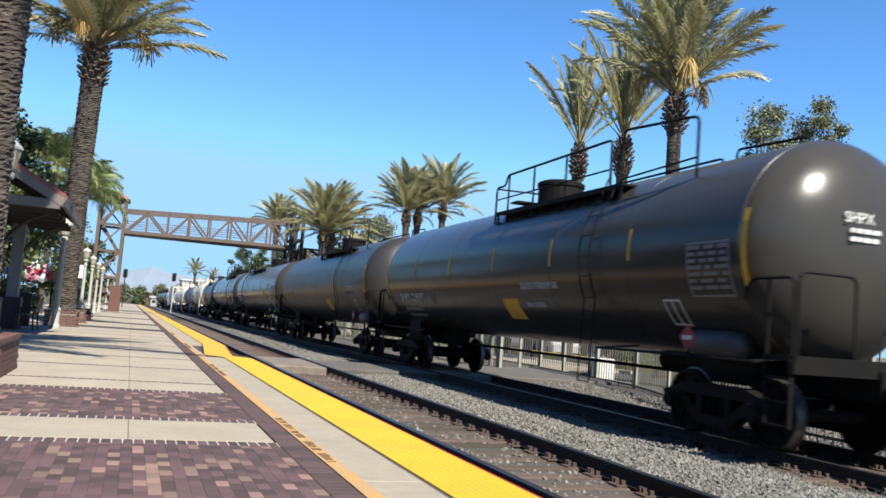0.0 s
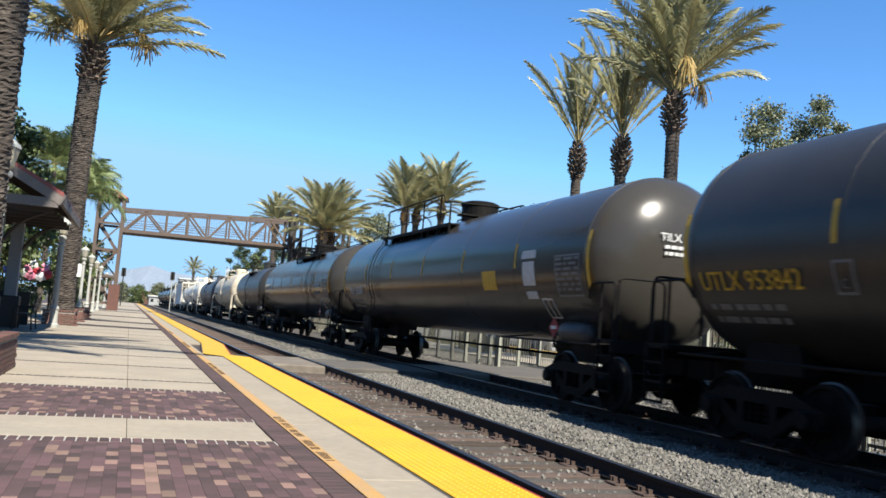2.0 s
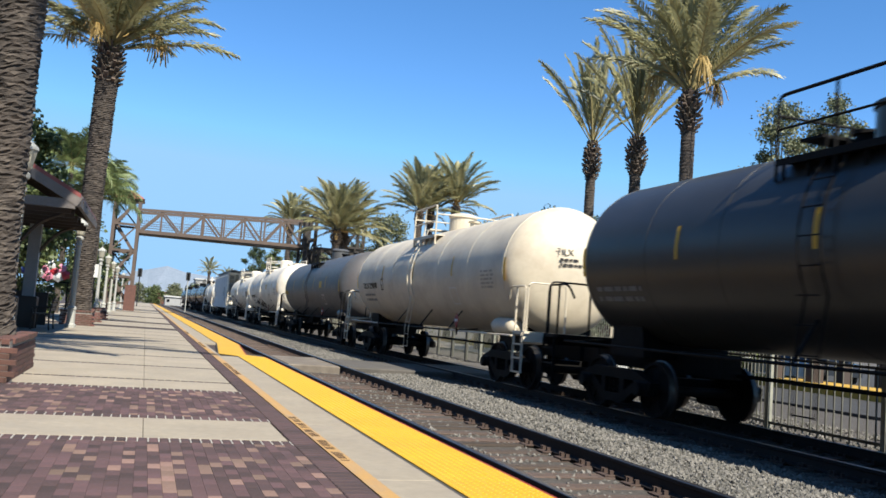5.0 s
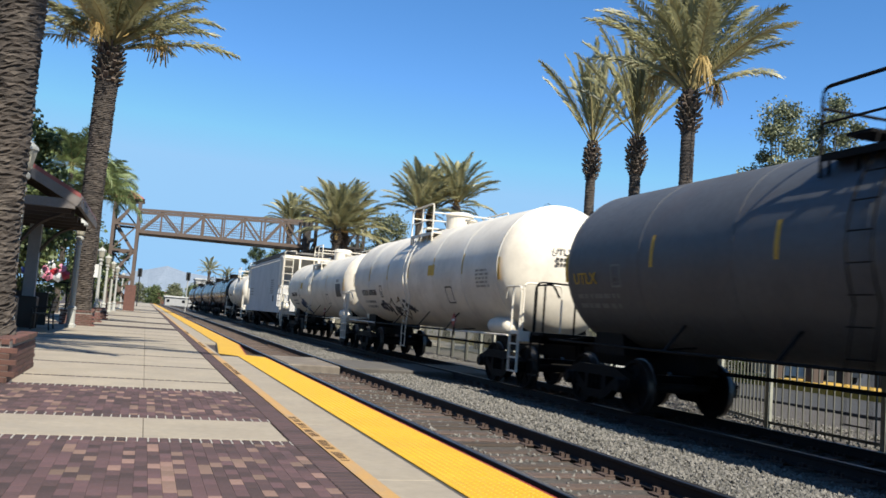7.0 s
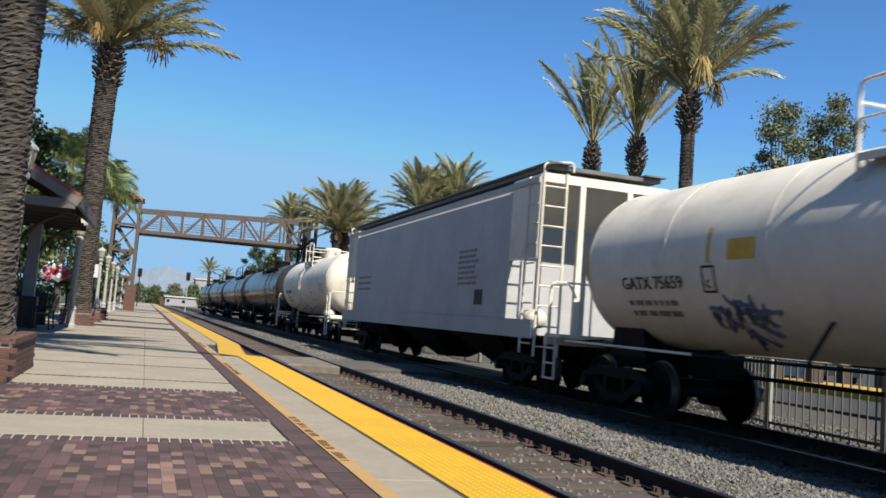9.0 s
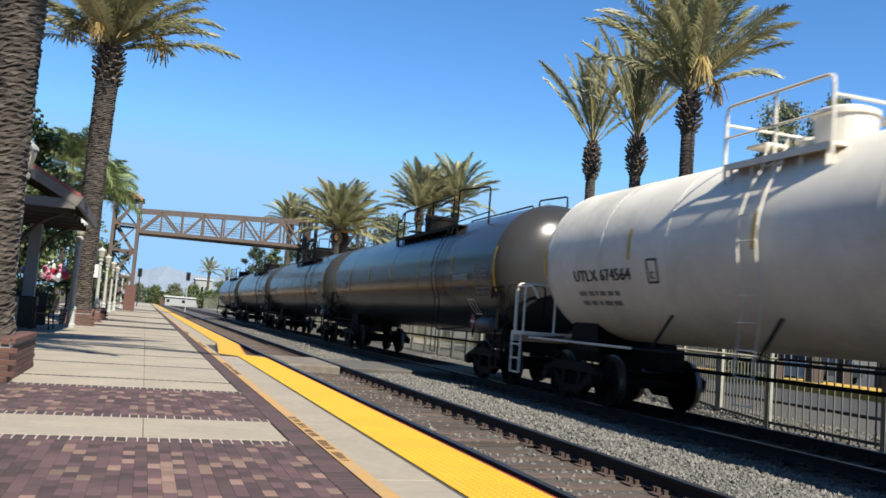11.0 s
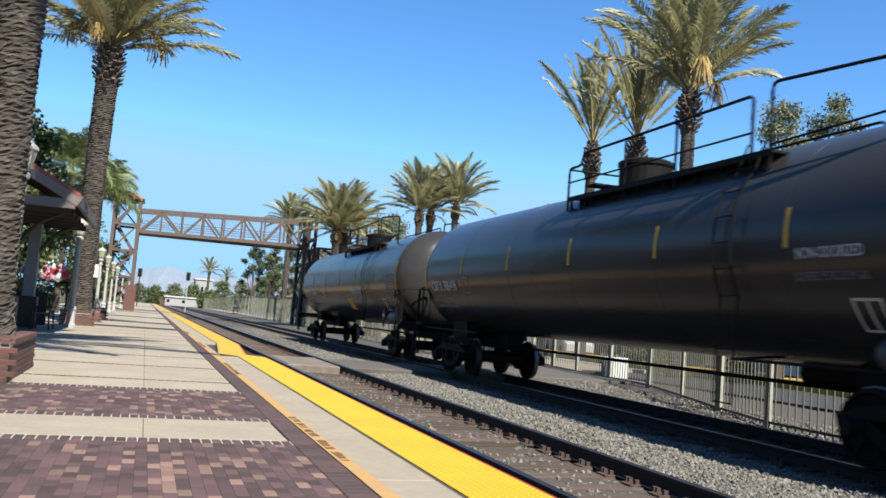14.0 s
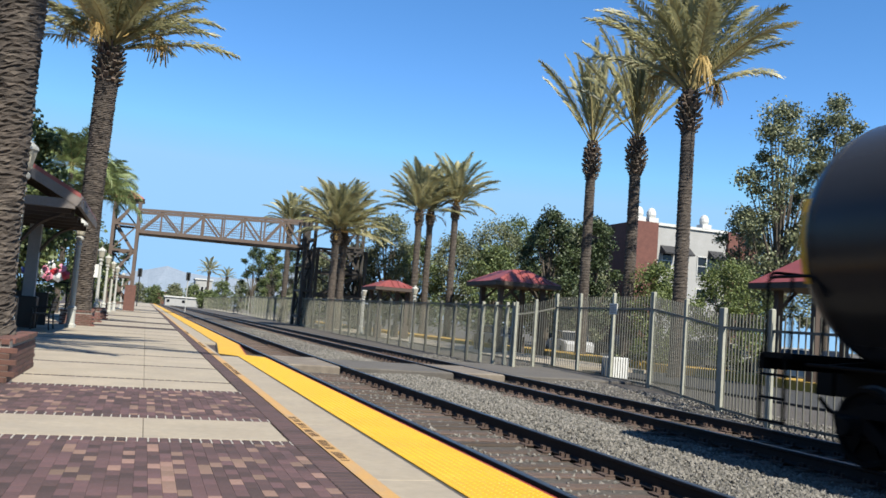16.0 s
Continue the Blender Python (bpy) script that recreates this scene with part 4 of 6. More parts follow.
    if head_text:
        mk = MARK_K if paint in (WHITE_TANK, CREAM_TANK) else MARK_Y if paint is GREY_TANK else MARK_W

        def head_y(x, z):
            return yb + hd - hd * math.sqrt(max(0, 1 - (x * x + z * z) / r / r)) - 0.02
        a = math.asin(min(0.9, 0.36 / r)) * 0.5
        m = Matrix.Translation((-0.5, head_y(0.0, 0.40), zc + 0.32)) @ Matrix.Rotation(math.pi / 2 - a, 4, "X")
        lettering("head_mark", head_word, 0.20, mk, m, car, 0.003, "stencilled lettering on the tank head")
        rr = random.Random(seed)
        bm = B()
        for zz in (0.22, 0.11):
            x = -0.42
            while x < 0.02:
                w = rr.uniform(0.05, 0.13)
                ym = head_y(max(x, -0.1), zz)
                box(bm, x, x + w, ym, ym + 0.01, zc + zz - 0.028, zc + zz + 0.028)
                x += w + 0.03
        stuff(part("head_lettering", bm, mk, car, "small lettering on the tank head"))
    if graffiti:
        gm, gy, gh, gw = graffiti
        rr = random.Random(seed + 9)
        bm = B()
        for k in range(14):
            y = gy - gw / 2 + gw * k / 13
            pts = []
            for j in range(5):
                hh = gh + rr.uniform(-0.42, 0.42) * (1 - abs(k - 6.5) / 9)
                a = math.asin(max(-0.95, min(0.95, hh / r)))
                pts.append((-(r + 0.006) * math.cos(a), y + rr.uniform(-0.25, 0.25), zc + (r + 0.006) * math.sin(a)))
            for p, q in zip(pts, pts[1:]):
                beam(bm, p, q, 0.012, rr.uniform(0.03, 0.09))
        stuff(part("spray_tag", bm, gm, car, "faded spray-painted tag"))
    CARS.append((car, offset))
    return car


ROOF_STEEL = mat("galvanised_walkway", (0.16, 0.155, 0.145), (0.12, 0.115, 0.11), 3, 0.6, metal=0.3)


def hopper_car(offset, length):
    car = thing("hopper_car", pose(TRAIN_X, 0, RZ), "light grey covered hopper car with white ladder end", "hopper car", "freight train cars")
    bl = length - 1.2
    ya, yb = -0.1, -bl
    zb, zt = 1.15, 4.4
    bm = B()
    sec = [(-1.48, zb), (-1.50, zb + 0.35), (-1.50, zt - 0.25), (-1.30, zt), (-0.7, zt + 0.16), (0.7, zt + 0.16), (1.30, zt), (1.50, zt - 0.25), (1.50, zb + 0.35), (1.48, zb)]
    loft(bm, [[(x, y, z) for x, z in sec] for y in (yb + 1.6, ya - 1.6)])
    part("body", bm, HOPPER, car)
    for sx in (-1, 1):
        part("side_sill", box(B(), sx * 1.53 - 0.03, sx * 1.53 + 0.03, yb + 0.2, ya - 0.2, zb - 0.05, zb + 0.32), HOPPER, car)
        part("top_sill", box(B(), sx * 1.52 - 0.03, sx * 1.52 + 0.03, yb + 0.25, ya - 0.25, zt - 0.18, zt - 0.06), HOPPER, car)
    bm = B()
    box(bm, -1.28, 1.28, yb + 0.3, ya - 0.3, zt + 0.14, zt + 0.22)
    for k in range(5):
        y = yb + 2.2 + k * (bl - 4.4) / 4
        chamfer_box(bm, -0.42, 0.42, y - 1.2, y + 1.2, zt + 0.2, zt + 0.30, 0.04)
    for sx in (-1, 1):
        box(bm, sx * 1.12 - 0.25, sx * 1.12 + 0.25, yb + 0.2, ya - 0.2, zt + 0.24, zt + 0.27)
    part("roof_walkway", bm, ROOF_STEEL, car, "grey roof walkway with hatches")
    for y, s in ((ya, 1), (yb, -1)):
        # slanting end sheets, end frame and ladders
        bm = B()
        yi, yo = y - s * 1.6, y - s * 0.25
        v = [bm.verts.new(p) for p in ((-1.42, yi, zt), (1.42, yi, zt), (1.42, yi - s * 0.4, 1.9), (-1.42, yi - s * 0.4, 1.9))]
        bm.faces.new(v)
        v = [bm.verts.new(p) for p in ((-1.42, yo, zt - 0.02), (1.42, yo, zt - 0.02), (1.42, yi, zt - 0.9), (-1.42, yi, zt - 0.9))]
        bm.faces.new(v)
        for x in (-1.46, 1.46):
            part("end_gusset", box(B(), x - 0.05, x + 0.05, min(yo, yi), max(yo, yi), 2.7, zt), WHITE_TANK, car)
        for x in (-0.55, 0.55):
            part("end_post", box(B(), x - 0.06, x + 0.06, min(yo, yo - s * 0.1), max(yo, yo - s * 0.1), 1.0, zt), WHITE_TANK, car)
        box(bm, -1.48, 1.48, min(yo, yo - s * 0.12), max(yo, yo - s * 0.12), zt - 0.15, zt + 0.03)
        part("end_sheet", bm, WHITE_TANK, car, "white end frame with slanting sheet")
        bm = B()
        for x0 in (-1.46, -0.95):
            tube(bm, [(x0, yo - s * -0.04, 0.75), (x0, yo - s * -0.04, zt + 0.05)], 0.026, 6)
        for k in range(9):
            tube(bm, [(-1.46, yo + s * 0.04, 0.95 + k * 0.40), (-0.95, yo + s * 0.04, 0.95 + k * 0.40)], 0.018, 5)
        for k in range(8):
            tube(bm, [(-1.52, yo - s * 0.02, 1.0 + k * 0.40), (-1.52, yo - s * 0.48, 1.0 + k * 0.40)], 0.018, 5)
        tube(bm, [(-1.52, yo - s * 0.50, 0.8), (-1.52, yo - s * 0.50, zt)], 0.026, 6)
        tube(bm, bent([(-1.46, yo, zt), (-1.46, yo, zt + 0.22), (-0.8, yo, zt + 0.30), (-0.8, yo, zt + 0.1)], 0.1), 0.024, 6)
        part("ladder", bm, WHITE_TANK, car, "white end ladder")
        bm = B()
        beam(bm, (0, y - s * 3.0, 0.95), (0, y - s * 0.1, 0.95), 0.4, 0.36)
        box(bm, -1.5, 1.5, min(y - s * 0.2, y - s * 1.6), max(y - s * 0.2, y - s * 1.6), 1.08, 1.16)
        part("stub_sill", bm, FRAME_BLACK, car)
        bm = B()
        lathe(bm, [(0.0, y - s * 0.9), (0.2, y - s * 0.92), (0.2, y - s * 1.5), (0.0, y - s * 1.52)], "y", 12, (-1.05, 0, 1.5))
        part("air_reservoir", bm, WHITE_TANK, car, smooth=True)
    # outlet hoppers below
    for k in range(3):
        y = yb + 4.0 + k * (bl - 8.0) / 2
        bm = B()
        loft(bm, [[(sx * 1.42, y + sy * 1.8, zb + 0.02) for sx, sy in ((-1, -1), (1, -1), (1, 1), (-1, 1))], [(sx * 0.35, y + sy * 0.4, 0.32) for sx, sy in ((-1, -1), (1, -1), (1, 1), (-1, 1))]])
        part("outlet", bm, FRAME_BLACK, car, "dark discharge hopper")
    trucks(car, (ya - 1.75, yb + 1.75))
    couplers(car, ya - 0.2, yb + 0.2)
    rr = random.Random(4)
    bm = B()
    for k in range(7):
        y = yb + 3.6
        x0 = 0
        while x0 < 1.1:
            w = rr.uniform(0.1, 0.3)
            box(bm, -1.508, -1.502, y + 1.1 - x0 - w, y + 1.1 - x0, 3.0 - k * 0.13, 3.07 - k * 0.13)
            x0 += w + 0.06
    for k in range(3):
        box(bm, -1.508, -1.502, ya - 4.0, ya - 2.2, 2.6 - k * 0.2, 2.68 - k * 0.2)
    stuff(part("lettering", bm, MARK_GREY, car, "faded grey lettering on the side"))
    bm = B()
    box(bm, -1.508, -1.502, yb + 3.0, yb + 3.5, 1.75, 2.1)
    part("data_plate", bm, MARK_K, car, "small black data plate")
    CARS.append((car, offset))
    return car


P = dict(r=1.53, zc=2.62)
G = dict(style="general", gap=2.3, text_size=0.29)
SHINY = "glossy black pressure tank car with yellow stripes"
tank_car(0.45, 18.6, **P, house=0.0, gap=1.1, paint=BLACK_TANK, label=SHINY + ", last of the train", seed=1, head_word="SHPX", text="SHPX 224208", text_y=2.0, text_w=2.1, text_h=-0.55, text_size=0.34, words_y=-10.9, panel_yellow=-10.2)
tank_car(-18.8, 19.1, **P, house=0.0, gap=1.1, paint=BLACK_TANK, label=SHINY, seed=2, text="CBTX 785418", text_y=1.2, text_h=-0.52)
tank_car(-37.95, 19.1, **P, house=0.0, gap=1.15, paint=BLACK_TANK, label=SHINY, seed=3, text="CBTX 784583")
tank_car(-57.15, 19.1, **P, house=0.0, gap=1.1, paint=BLACK_TANK, label=SHINY, seed=4, text="CBTX 784594")
tank_car(-76.35, 15.5, r=1.45, zc=2.65, **G, paint=WHITE_TANK, label="off-white tank car with black stencilled lettering", trim=WHITE_TANK, marks=MARK_K, seed=5, head_word="UTLX", text="UTLX 674564", text_y=1.75, text_h=-0.45, text_w=1.9, stripe_n=5, number_bars=True)
hopper_car(-93.0, 18.6)
tank_car(-111.4, 17.2, r=1.38, zc=2.52, **G, paint=WHITE_TANK, label="dirty white tank car with a blue spray tag", trim=WHITE_TANK, marks=MARK_K, data_block=True, seed=6, head_word="GATX", text="GATX 75659", text_y=1.75, text_h=-0.47, text_w=1.65, stripe_n=5, panel_yellow=-4.73, graffiti=(MARK_B, -4.5, -0.88, 1.1))
tank_car(-127.45, 17.2, r=1.5, zc=2.62, **G, paint=WHITE_TANK, label="dirty off-white tank car with brown spray tags", trim=WHITE_TANK, marks=MARK_K, seed=7, head_word="UTLX", text="UTLX 674585", text_y=1.77, text_h=-0.60, text_w=1.9, stripe_n=7, panel_yellow=-9.6, graffiti=(MARK_BR, -5.5, -0.95, 3.6))
tank_car(-144.25, 17.35, r=1.45, zc=2.5, **G, paint=GREY_TANK, label="weathered dark grey tank car with rust stains", marks=MARK_Y, seed=8, head_word="UTLX", text="UTLX", text_w=0.8, text_h=-0.35, stripe_n=6, panel_yellow=-10.6)
tank_car(-161.35, 17.0, r=1.45, zc=2.6, **G, paint=CREAM_TANK, label="cream tank car with dirty streaks", trim=CREAM_TANK, marks=MARK_K, seed=9, head_word="TILX", text="TILX 29048", text_y=1.5, text_h=-0.35, stripe_n=5)
tank_car(-178.35, 14.6, r=1.42, zc=2.6, **G, paint=DULL_TANK, label="dull black short tank car", seed=10, stripe_n=5)
tank_car(-193.0, 19.1, **P, house=0.0, paint=DUSTY_TANK, label=SHINY + " under dust", seed=11, text="CBTX 784552", text_y=0.8, text_h=-0.2)
tank_car(-212.05, 20.1, **P, house=0.0, flip=True, paint=DUSTY_TANK, label=SHINY + " under dust", seed=12, head_word="TILX", text="TILX 303087", text_y=1.35, text_h=-0.58, panel_yellow=-13.75, panel_h=-0.35)
tank_car(-232.12, 18.7, **P, house=0.0, paint=DULL_TANK, label="dull black tank car with yellow lettering", marks=MARK_Y, seed=13, head_word="UTLX", text="UTLX 953842", text_h=-0.62, panel_yellow=-10.6, head_text=True)
tank_car(-250.82, 18.7, **P, house=0.0, paint=DUSTY_TANK, label=SHINY + " under dust", seed=14, head_word="SHPX", text="SHPX 224397", text_y=1.8, text_h=-0.75, text_w=2.1, text_size=0.34, words_y=-9.95, panel_yellow=-9.25)
# ---------------------------------------------------------------- palms and trees
def frond_mesh(length, droop, seed, pairs=46, wide=0.55, lift=0.0, material=FROND, stiff=0.55, tip=1.3, bare=0.2, hang=0.2, thick=0.021):
    """A feather frond from the origin along +x: a bare pale stalk, then close leaflets, arching down towards its tip."""
    rr = random.Random(seed)
    V, F = [], []
    pts = []
    ang = radians(lift)
    p = Vector((0, 0, 0))
    n = 14
    side = rr.uniform(-0.04, 0.04)
    for i in range(n + 1):
        pts.append(p.copy())
        ang -= droop / n * (0.15 + (0.85 + tip) * (i / n) ** 1.6)
        p = p + Vector((math.cos(ang) * length / n, side * (i / n) * length / n * 2, math.sin(ang) * length / n))

    def at(t):
        k = min(n - 1, int(t * n))
        f = t * n - k
        return pts[k] * (1 - f) + pts[k + 1] * f, (pts[k + 1] - pts[k]).normalized()

    # stalk as a tapering three-sided bar
    for i in range(n + 1):
        q, d = at(i / n * 0.9999)
        w = 0.040 * (1 - 0.85 * i / n)
        k = len(V)
        up = Vector((-d.z, 0, d.x))
        V += [tuple(q + Vector((0, w, 0))), tuple(q - Vector((0, w, 0))), tuple(q - up * w * 1.2)]
        if i:
            for a in range(3):
                b = (a + 1) % 3
                F.append((k - 3 + a, k - 3 + b, k + b, k + a))
    stalk = len(F)
    for i in range(pairs):
        t = bare + (1 - bare) * (i + rr.uniform(0, 0.6)) / pairs
        q, d = at(min(t, 0.999))
        u = (t - bare) / (1 - bare)
        ll = wide * (0.35 + 0.65 * math.sin(min(1.0, 0.12 + u * 0.95) * math.pi) ** 0.6) * rr.uniform(0.8, 1.12)
        for s in (-1, 1):
            if rr.random() < 0.05:
                continue
            up = Vector((-d.z, 0, d.x))
            fw = stiff + rr.uniform(-0.15, 0.2)
            dirv = (d * fw + Vector((0, s, 0)) * (1 - 0.35 * fw) + up * rr.uniform(0.0, 0.6)).normalized()
            tipp = q + dirv * ll + Vector((0, 0, -ll * rr.uniform(0.3, 1.0) * hang * 2))
            mid = q + dirv * ll * 0.5
            w = d * thick + up * thick * 0.6
            k = len(V)
            V += [tuple(q - w * 0.6), tuple(q + w * 0.6), tuple(mid + w), tuple(mid - w), tuple(tipp)]
            F += [(k, k + 1, k + 2, k + 3), (k + 3, k + 2, k + 4)]
    me = bpy.data.meshes.new("frond")
    me.from_pydata(V, [], F)
    me.materials.append(material)
    me.materials.append(STALK)
    for i in range(stalk):
        me.polygons[i].material_index = 1
    return me


STALK = mat("palm_stalk", (0.32, 0.264, 0.112), (0.24, 0.2, 0.088), 3, 0.6, vary=0.2)
FRUIT = mat("palm_fruit_strands", (0.32, 0.224, 0.068), (0.24, 0.168, 0.052), 6, 0.7, vary=0.25)
DATE = [frond_mesh(3.9, d, 10 + i, 105, 0.60, lift=4, stiff=0.75, hang=0.22, thick=0.024) for i, d in enumerate((0.6, 0.95, 1.3, 0.8))]
DATE_UP = [frond_mesh(3.9, d, 30 + i, 105, 0.46, lift=2, stiff=1.05, hang=0.14, tip=1.8, thick=0.024) for i, d in enumerate((0.25, 0.42, 0.6))]
DATE_DRY = [frond_mesh(2.6, 1.3, 40, 60, 0.45, material=FROND_DRY)]


def fruit_mesh(seed):
    """A curved stalk with a brush of hanging strands."""
    rr = random.Random(seed)
    bm = B()
    pts = [Vector((0, 0, 0)), Vector((0.55, 0, 0.55)), Vector((1.05, 0, 0.75)), Vector((1.45, 0, 0.55))]
    tube(bm, pts, [0.035, 0.03, 0.025, 0.02], 5)
    for k in range(46):
        q = pts[2] + (pts[3] - pts[2]) * rr.random()
        e = q + Vector((rr.uniform(-0.12, 0.42), rr.uniform(-0.3, 0.3), -rr.uniform(0.45, 1.05)))
        tube(bm, [q, (q + e) / 2 + Vector((0.08, 0, 0.1)), e], [0.012, 0.014, 0.02], 3)
    me = bpy.data.meshes.new("fruit_stalk")
    bm.to_mesh(me)
    bm.free()
    me.materials.append(FRUIT)
    return me


FRUIT_ME = [fruit_mesh(1), fruit_mesh(2)]
QUEEN = [frond_mesh(3.0, d, 60 + i, 80, 0.80, lift=10, material=FAN, stiff=0.35, hang=0.4, thick=0.024) for i, d in enumerate((1.6, 2.1))]


def date_palm(x, y, base, top, r0, r1, label, seed, fronds=46, size=1.0, lean=(0, 0), boot=1.0, spread=(-12, 80), dry=7, boot_r=1.55, rings=True, fine=False, upright=False, fruit=0):
    """Trunk of overlapping leaf scars, a boot of cut leaf bases and a crown of feather fronds. top is where the boot ends."""
    rr = random.Random(seed)
    palm = thing("palm_tree", pose(x, y, base), label, "palm tree", "palm trees")
    h = top - base
    bm = B()
    nst = max(12, int(h / (0.075 if fine else 0.14 if rings else 0.3)))
    seg = 34 if fine else 18
    ringv = []
    for i in range(nst * 2 + 1):
        t = i / (nst * 2)
        z = h * t
        r = r0 + (r1 - r0) * t ** 0.8 + 0.10 * math.exp(-z * 2.2)
        r *= 1.0 if i % 2 else 1.05
        cx, cy = lean[0] * t * t, lean[1] * t * t
        tw = i * 0.26
        ringv.append([(cx + r * rr.uniform(0.93, 1.06) * math.cos(tw + k * 2 * math.pi / seg),
                       cy + r * rr.uniform(0.93, 1.06) * math.sin(tw + k * 2 * math.pi / seg), z + rr.uniform(-0.02, 0.02)) for k in range(seg)])
    loft(bm, ringv, True)
    part("trunk", bm, TRUNK, palm)
    # boot: shingled stubs
    bm = B()
    tx, ty = lean
    nb = int(90 * boot)
    for i in range(nb):
        t = i / nb
        a = i * 2.39996
        z = h - boot * 1.15 + t * boot * 1.35
        rad = r1 * (1.0 + (boot_r - 1) * math.sin(min(1, t * 1.1) * math.pi) ** 0.7)
        d = Vector((math.cos(a), math.sin(a), 0))
        p = Vector((tx, ty, z)) + d * rad * 0.72
        q = p + d * rad * rr.uniform(0.30, 0.50) + Vector((0, 0, rr.uniform(0.02, 0.20) + 0.1 * t))
        beam(bm, p, q, rr.uniform(0.07, 0.15), rr.uniform(0.03, 0.08))
    part("leaf_base_boot", bm, BOOT, palm, "ragged boot of cut leaf bases")["kind"] = "stuff"
    crown = Vector((tx, ty, h + 0.12 * size))
    for i in range(fronds):
        t = i / (fronds - 1)
        az = i * 137.508 + rr.uniform(-14, 14)
        el = spread[0] + (spread[1] - spread[0]) * t ** 0.85 + rr.uniform(-6, 6)
        if upright:
            me = DATE_UP[0 if el > 70 else rr.choice((0, 1, 2))]
        else:
            me = DATE[rr.choice((0, 1, 3)) if el > 30 else rr.choice((0, 1, 3))]
        s = size * rr.uniform(0.86, 1.08)
        m = Matrix.Translation(crown + Vector((0, 0, 0.35 * t * size))) @ Matrix.Rotation(radians(az), 4, "Z") @ Matrix.Rotation(-radians(el), 4, "Y") @ Matrix.Rotation(rr.uniform(-0.3, 0.3), 4, "X") @ Matrix.Scale(s, 4)
        mesh_child("frond", me, palm, m)
    for i in range(fruit):
        az = i * 360 / fruit + rr.uniform(-25, 25)
        m = Matrix.Translation(crown + Vector((0, 0, 0.2))) @ Matrix.Rotation(radians(az), 4, "Z") @ Matrix.Scale(size * rr.uniform(0.8, 1.1), 4)
        mesh_child("fruit_stalk", FRUIT_ME[i % 2], palm, m)
    for i in range(dry):
        az = i * 360 / max(1, dry) + rr.uniform(-20, 20)
        m = Matrix.Translation(crown + Vector((0, 0, -0.1))) @ Matrix.Rotation(radians(az), 4, "Z") @ Matrix.Rotation(radians(rr.uniform(-30, 10)), 4, "Y") @ Matrix.Scale(size * rr.uniform(0.6, 0.85), 4)
        mesh_child("dry_frond", DATE_DRY[0], palm, m)
    return palm


TALL = "tall feathery date palm with shaggy trunk"
for x, y, tz, s in ((19.6, 300.0, 12.0, 1.3), (26.5, 310.0, 11.0, 1.0)):
    date_palm(x, y, -0.5, tz, 0.45, 0.4, "distant date palm beside the railway", int(x), fronds=26, size=s, boot=1.0, spread=(-10, 80), dry=2, rings=False)
date_palm(-2.2, 33.0, 0.35, 9.95, 0.34, 0.38, TALL + " in a brick planter", 1, fine=True, fronds=70, size=1.09, lean=(0.1, 0), boot=1.05, spread=(12, 84), dry=0, boot_r=1.4, fruit=4)
date_palm(-1.93, 12.2, 0.45, 9.3, 0.30, 0.29, TALL + " beside the platform", 2, fine=True, fronds=56, size=1.35, boot=1.4, spread=(0, 80), fruit=4)
# the three beyond the tracks
date_palm(19.45, 28.0, -0.4, 10.6, 0.27, 0.26, TALL + " beyond the fence", 3, fronds=46, size=1.24, boot=1.25, spread=(26, 86), dry=1, boot_r=1.9, fruit=3)
date_palm(20.85, 34.0, -0.4, 10.1, 0.27, 0.25, "slender date palm with narrow upright crown beyond the fence", 4, fronds=26, size=1.3, boot=1.4, spread=(46, 86), dry=0, boot_r=1.9, upright=True)
date_palm(21.65, 39.7, -0.4, 10.9, 0.27, 0.25, "slender date palm with narrow upright crown beyond the fence", 5, fronds=24, size=1.3, boot=1.5, spread=(46, 86), dry=0, boot_r=1.9, upright=True)
for i, (x, y, tz, s) in enumerate(((21.7, 70.0, 10.3, 1.1), (23.2, 71.5, 10.6, 1.1), (25.0, 70.0, 11.2, 1.15))):
    date_palm(x, y, -0.4, tz, 0.30, 0.27, "tall date palm in a cluster of three beside the far lot", 20 + i, fronds=34, size=s, boot=1.0, spread=(14, 82), dry=3, rings=False)
for i, (x, y, tz, s) in enumerate(((14.75, 71.0, 8.0, 1.15), (15.9, 73.0, 8.0, 1.15), (14.9, 98, 10.9, 0.95))):
    date_palm(x, y, -0.4, tz, 0.32, 0.30, "stout date palm with broad crown beside the bridge tower", 30 + i, fronds=44, size=s, boot=1.0, spread=(2, 80), dry=4, rings=False)


def queen_palm(x, y, base, top, seed, size=1.0, n=22):
    rr = random.Random(seed)
    palm = thing("queen_palm", pose(x, y, base), "slim queen palm with drooping bright green fronds", "palm tree", "palm trees")
    bm = B()
    tube(bm, [(0, 0, 0), (0.03, 0, (top - base) * 0.5), (0, 0, top - base)], [0.16, 0.13, 0.11], 10)
    part("trunk", bm, TRUNK, palm)
    for i in range(n):
        t = i / (n - 1)
        el = -5 + 80 * t
        m = Matrix.Translation((0, 0, top - base)) @ Matrix.Rotation(i * 2.4, 4, "Z") @ Matrix.Rotation(-radians(el), 4, "Y") @ Matrix.Scale(size * rr.uniform(0.85, 1.1), 4)
        mesh_child("frond", QUEEN[i % 2], palm, m)


queen_palm(-4.5, 50, 0, 8.0, 1, 0.95)
queen_palm(-3.35, 54, 0, 6.8, 2, 0.95, 24)
queen_palm(-3.4, 60, 0, 8.2, 3, 0.9)


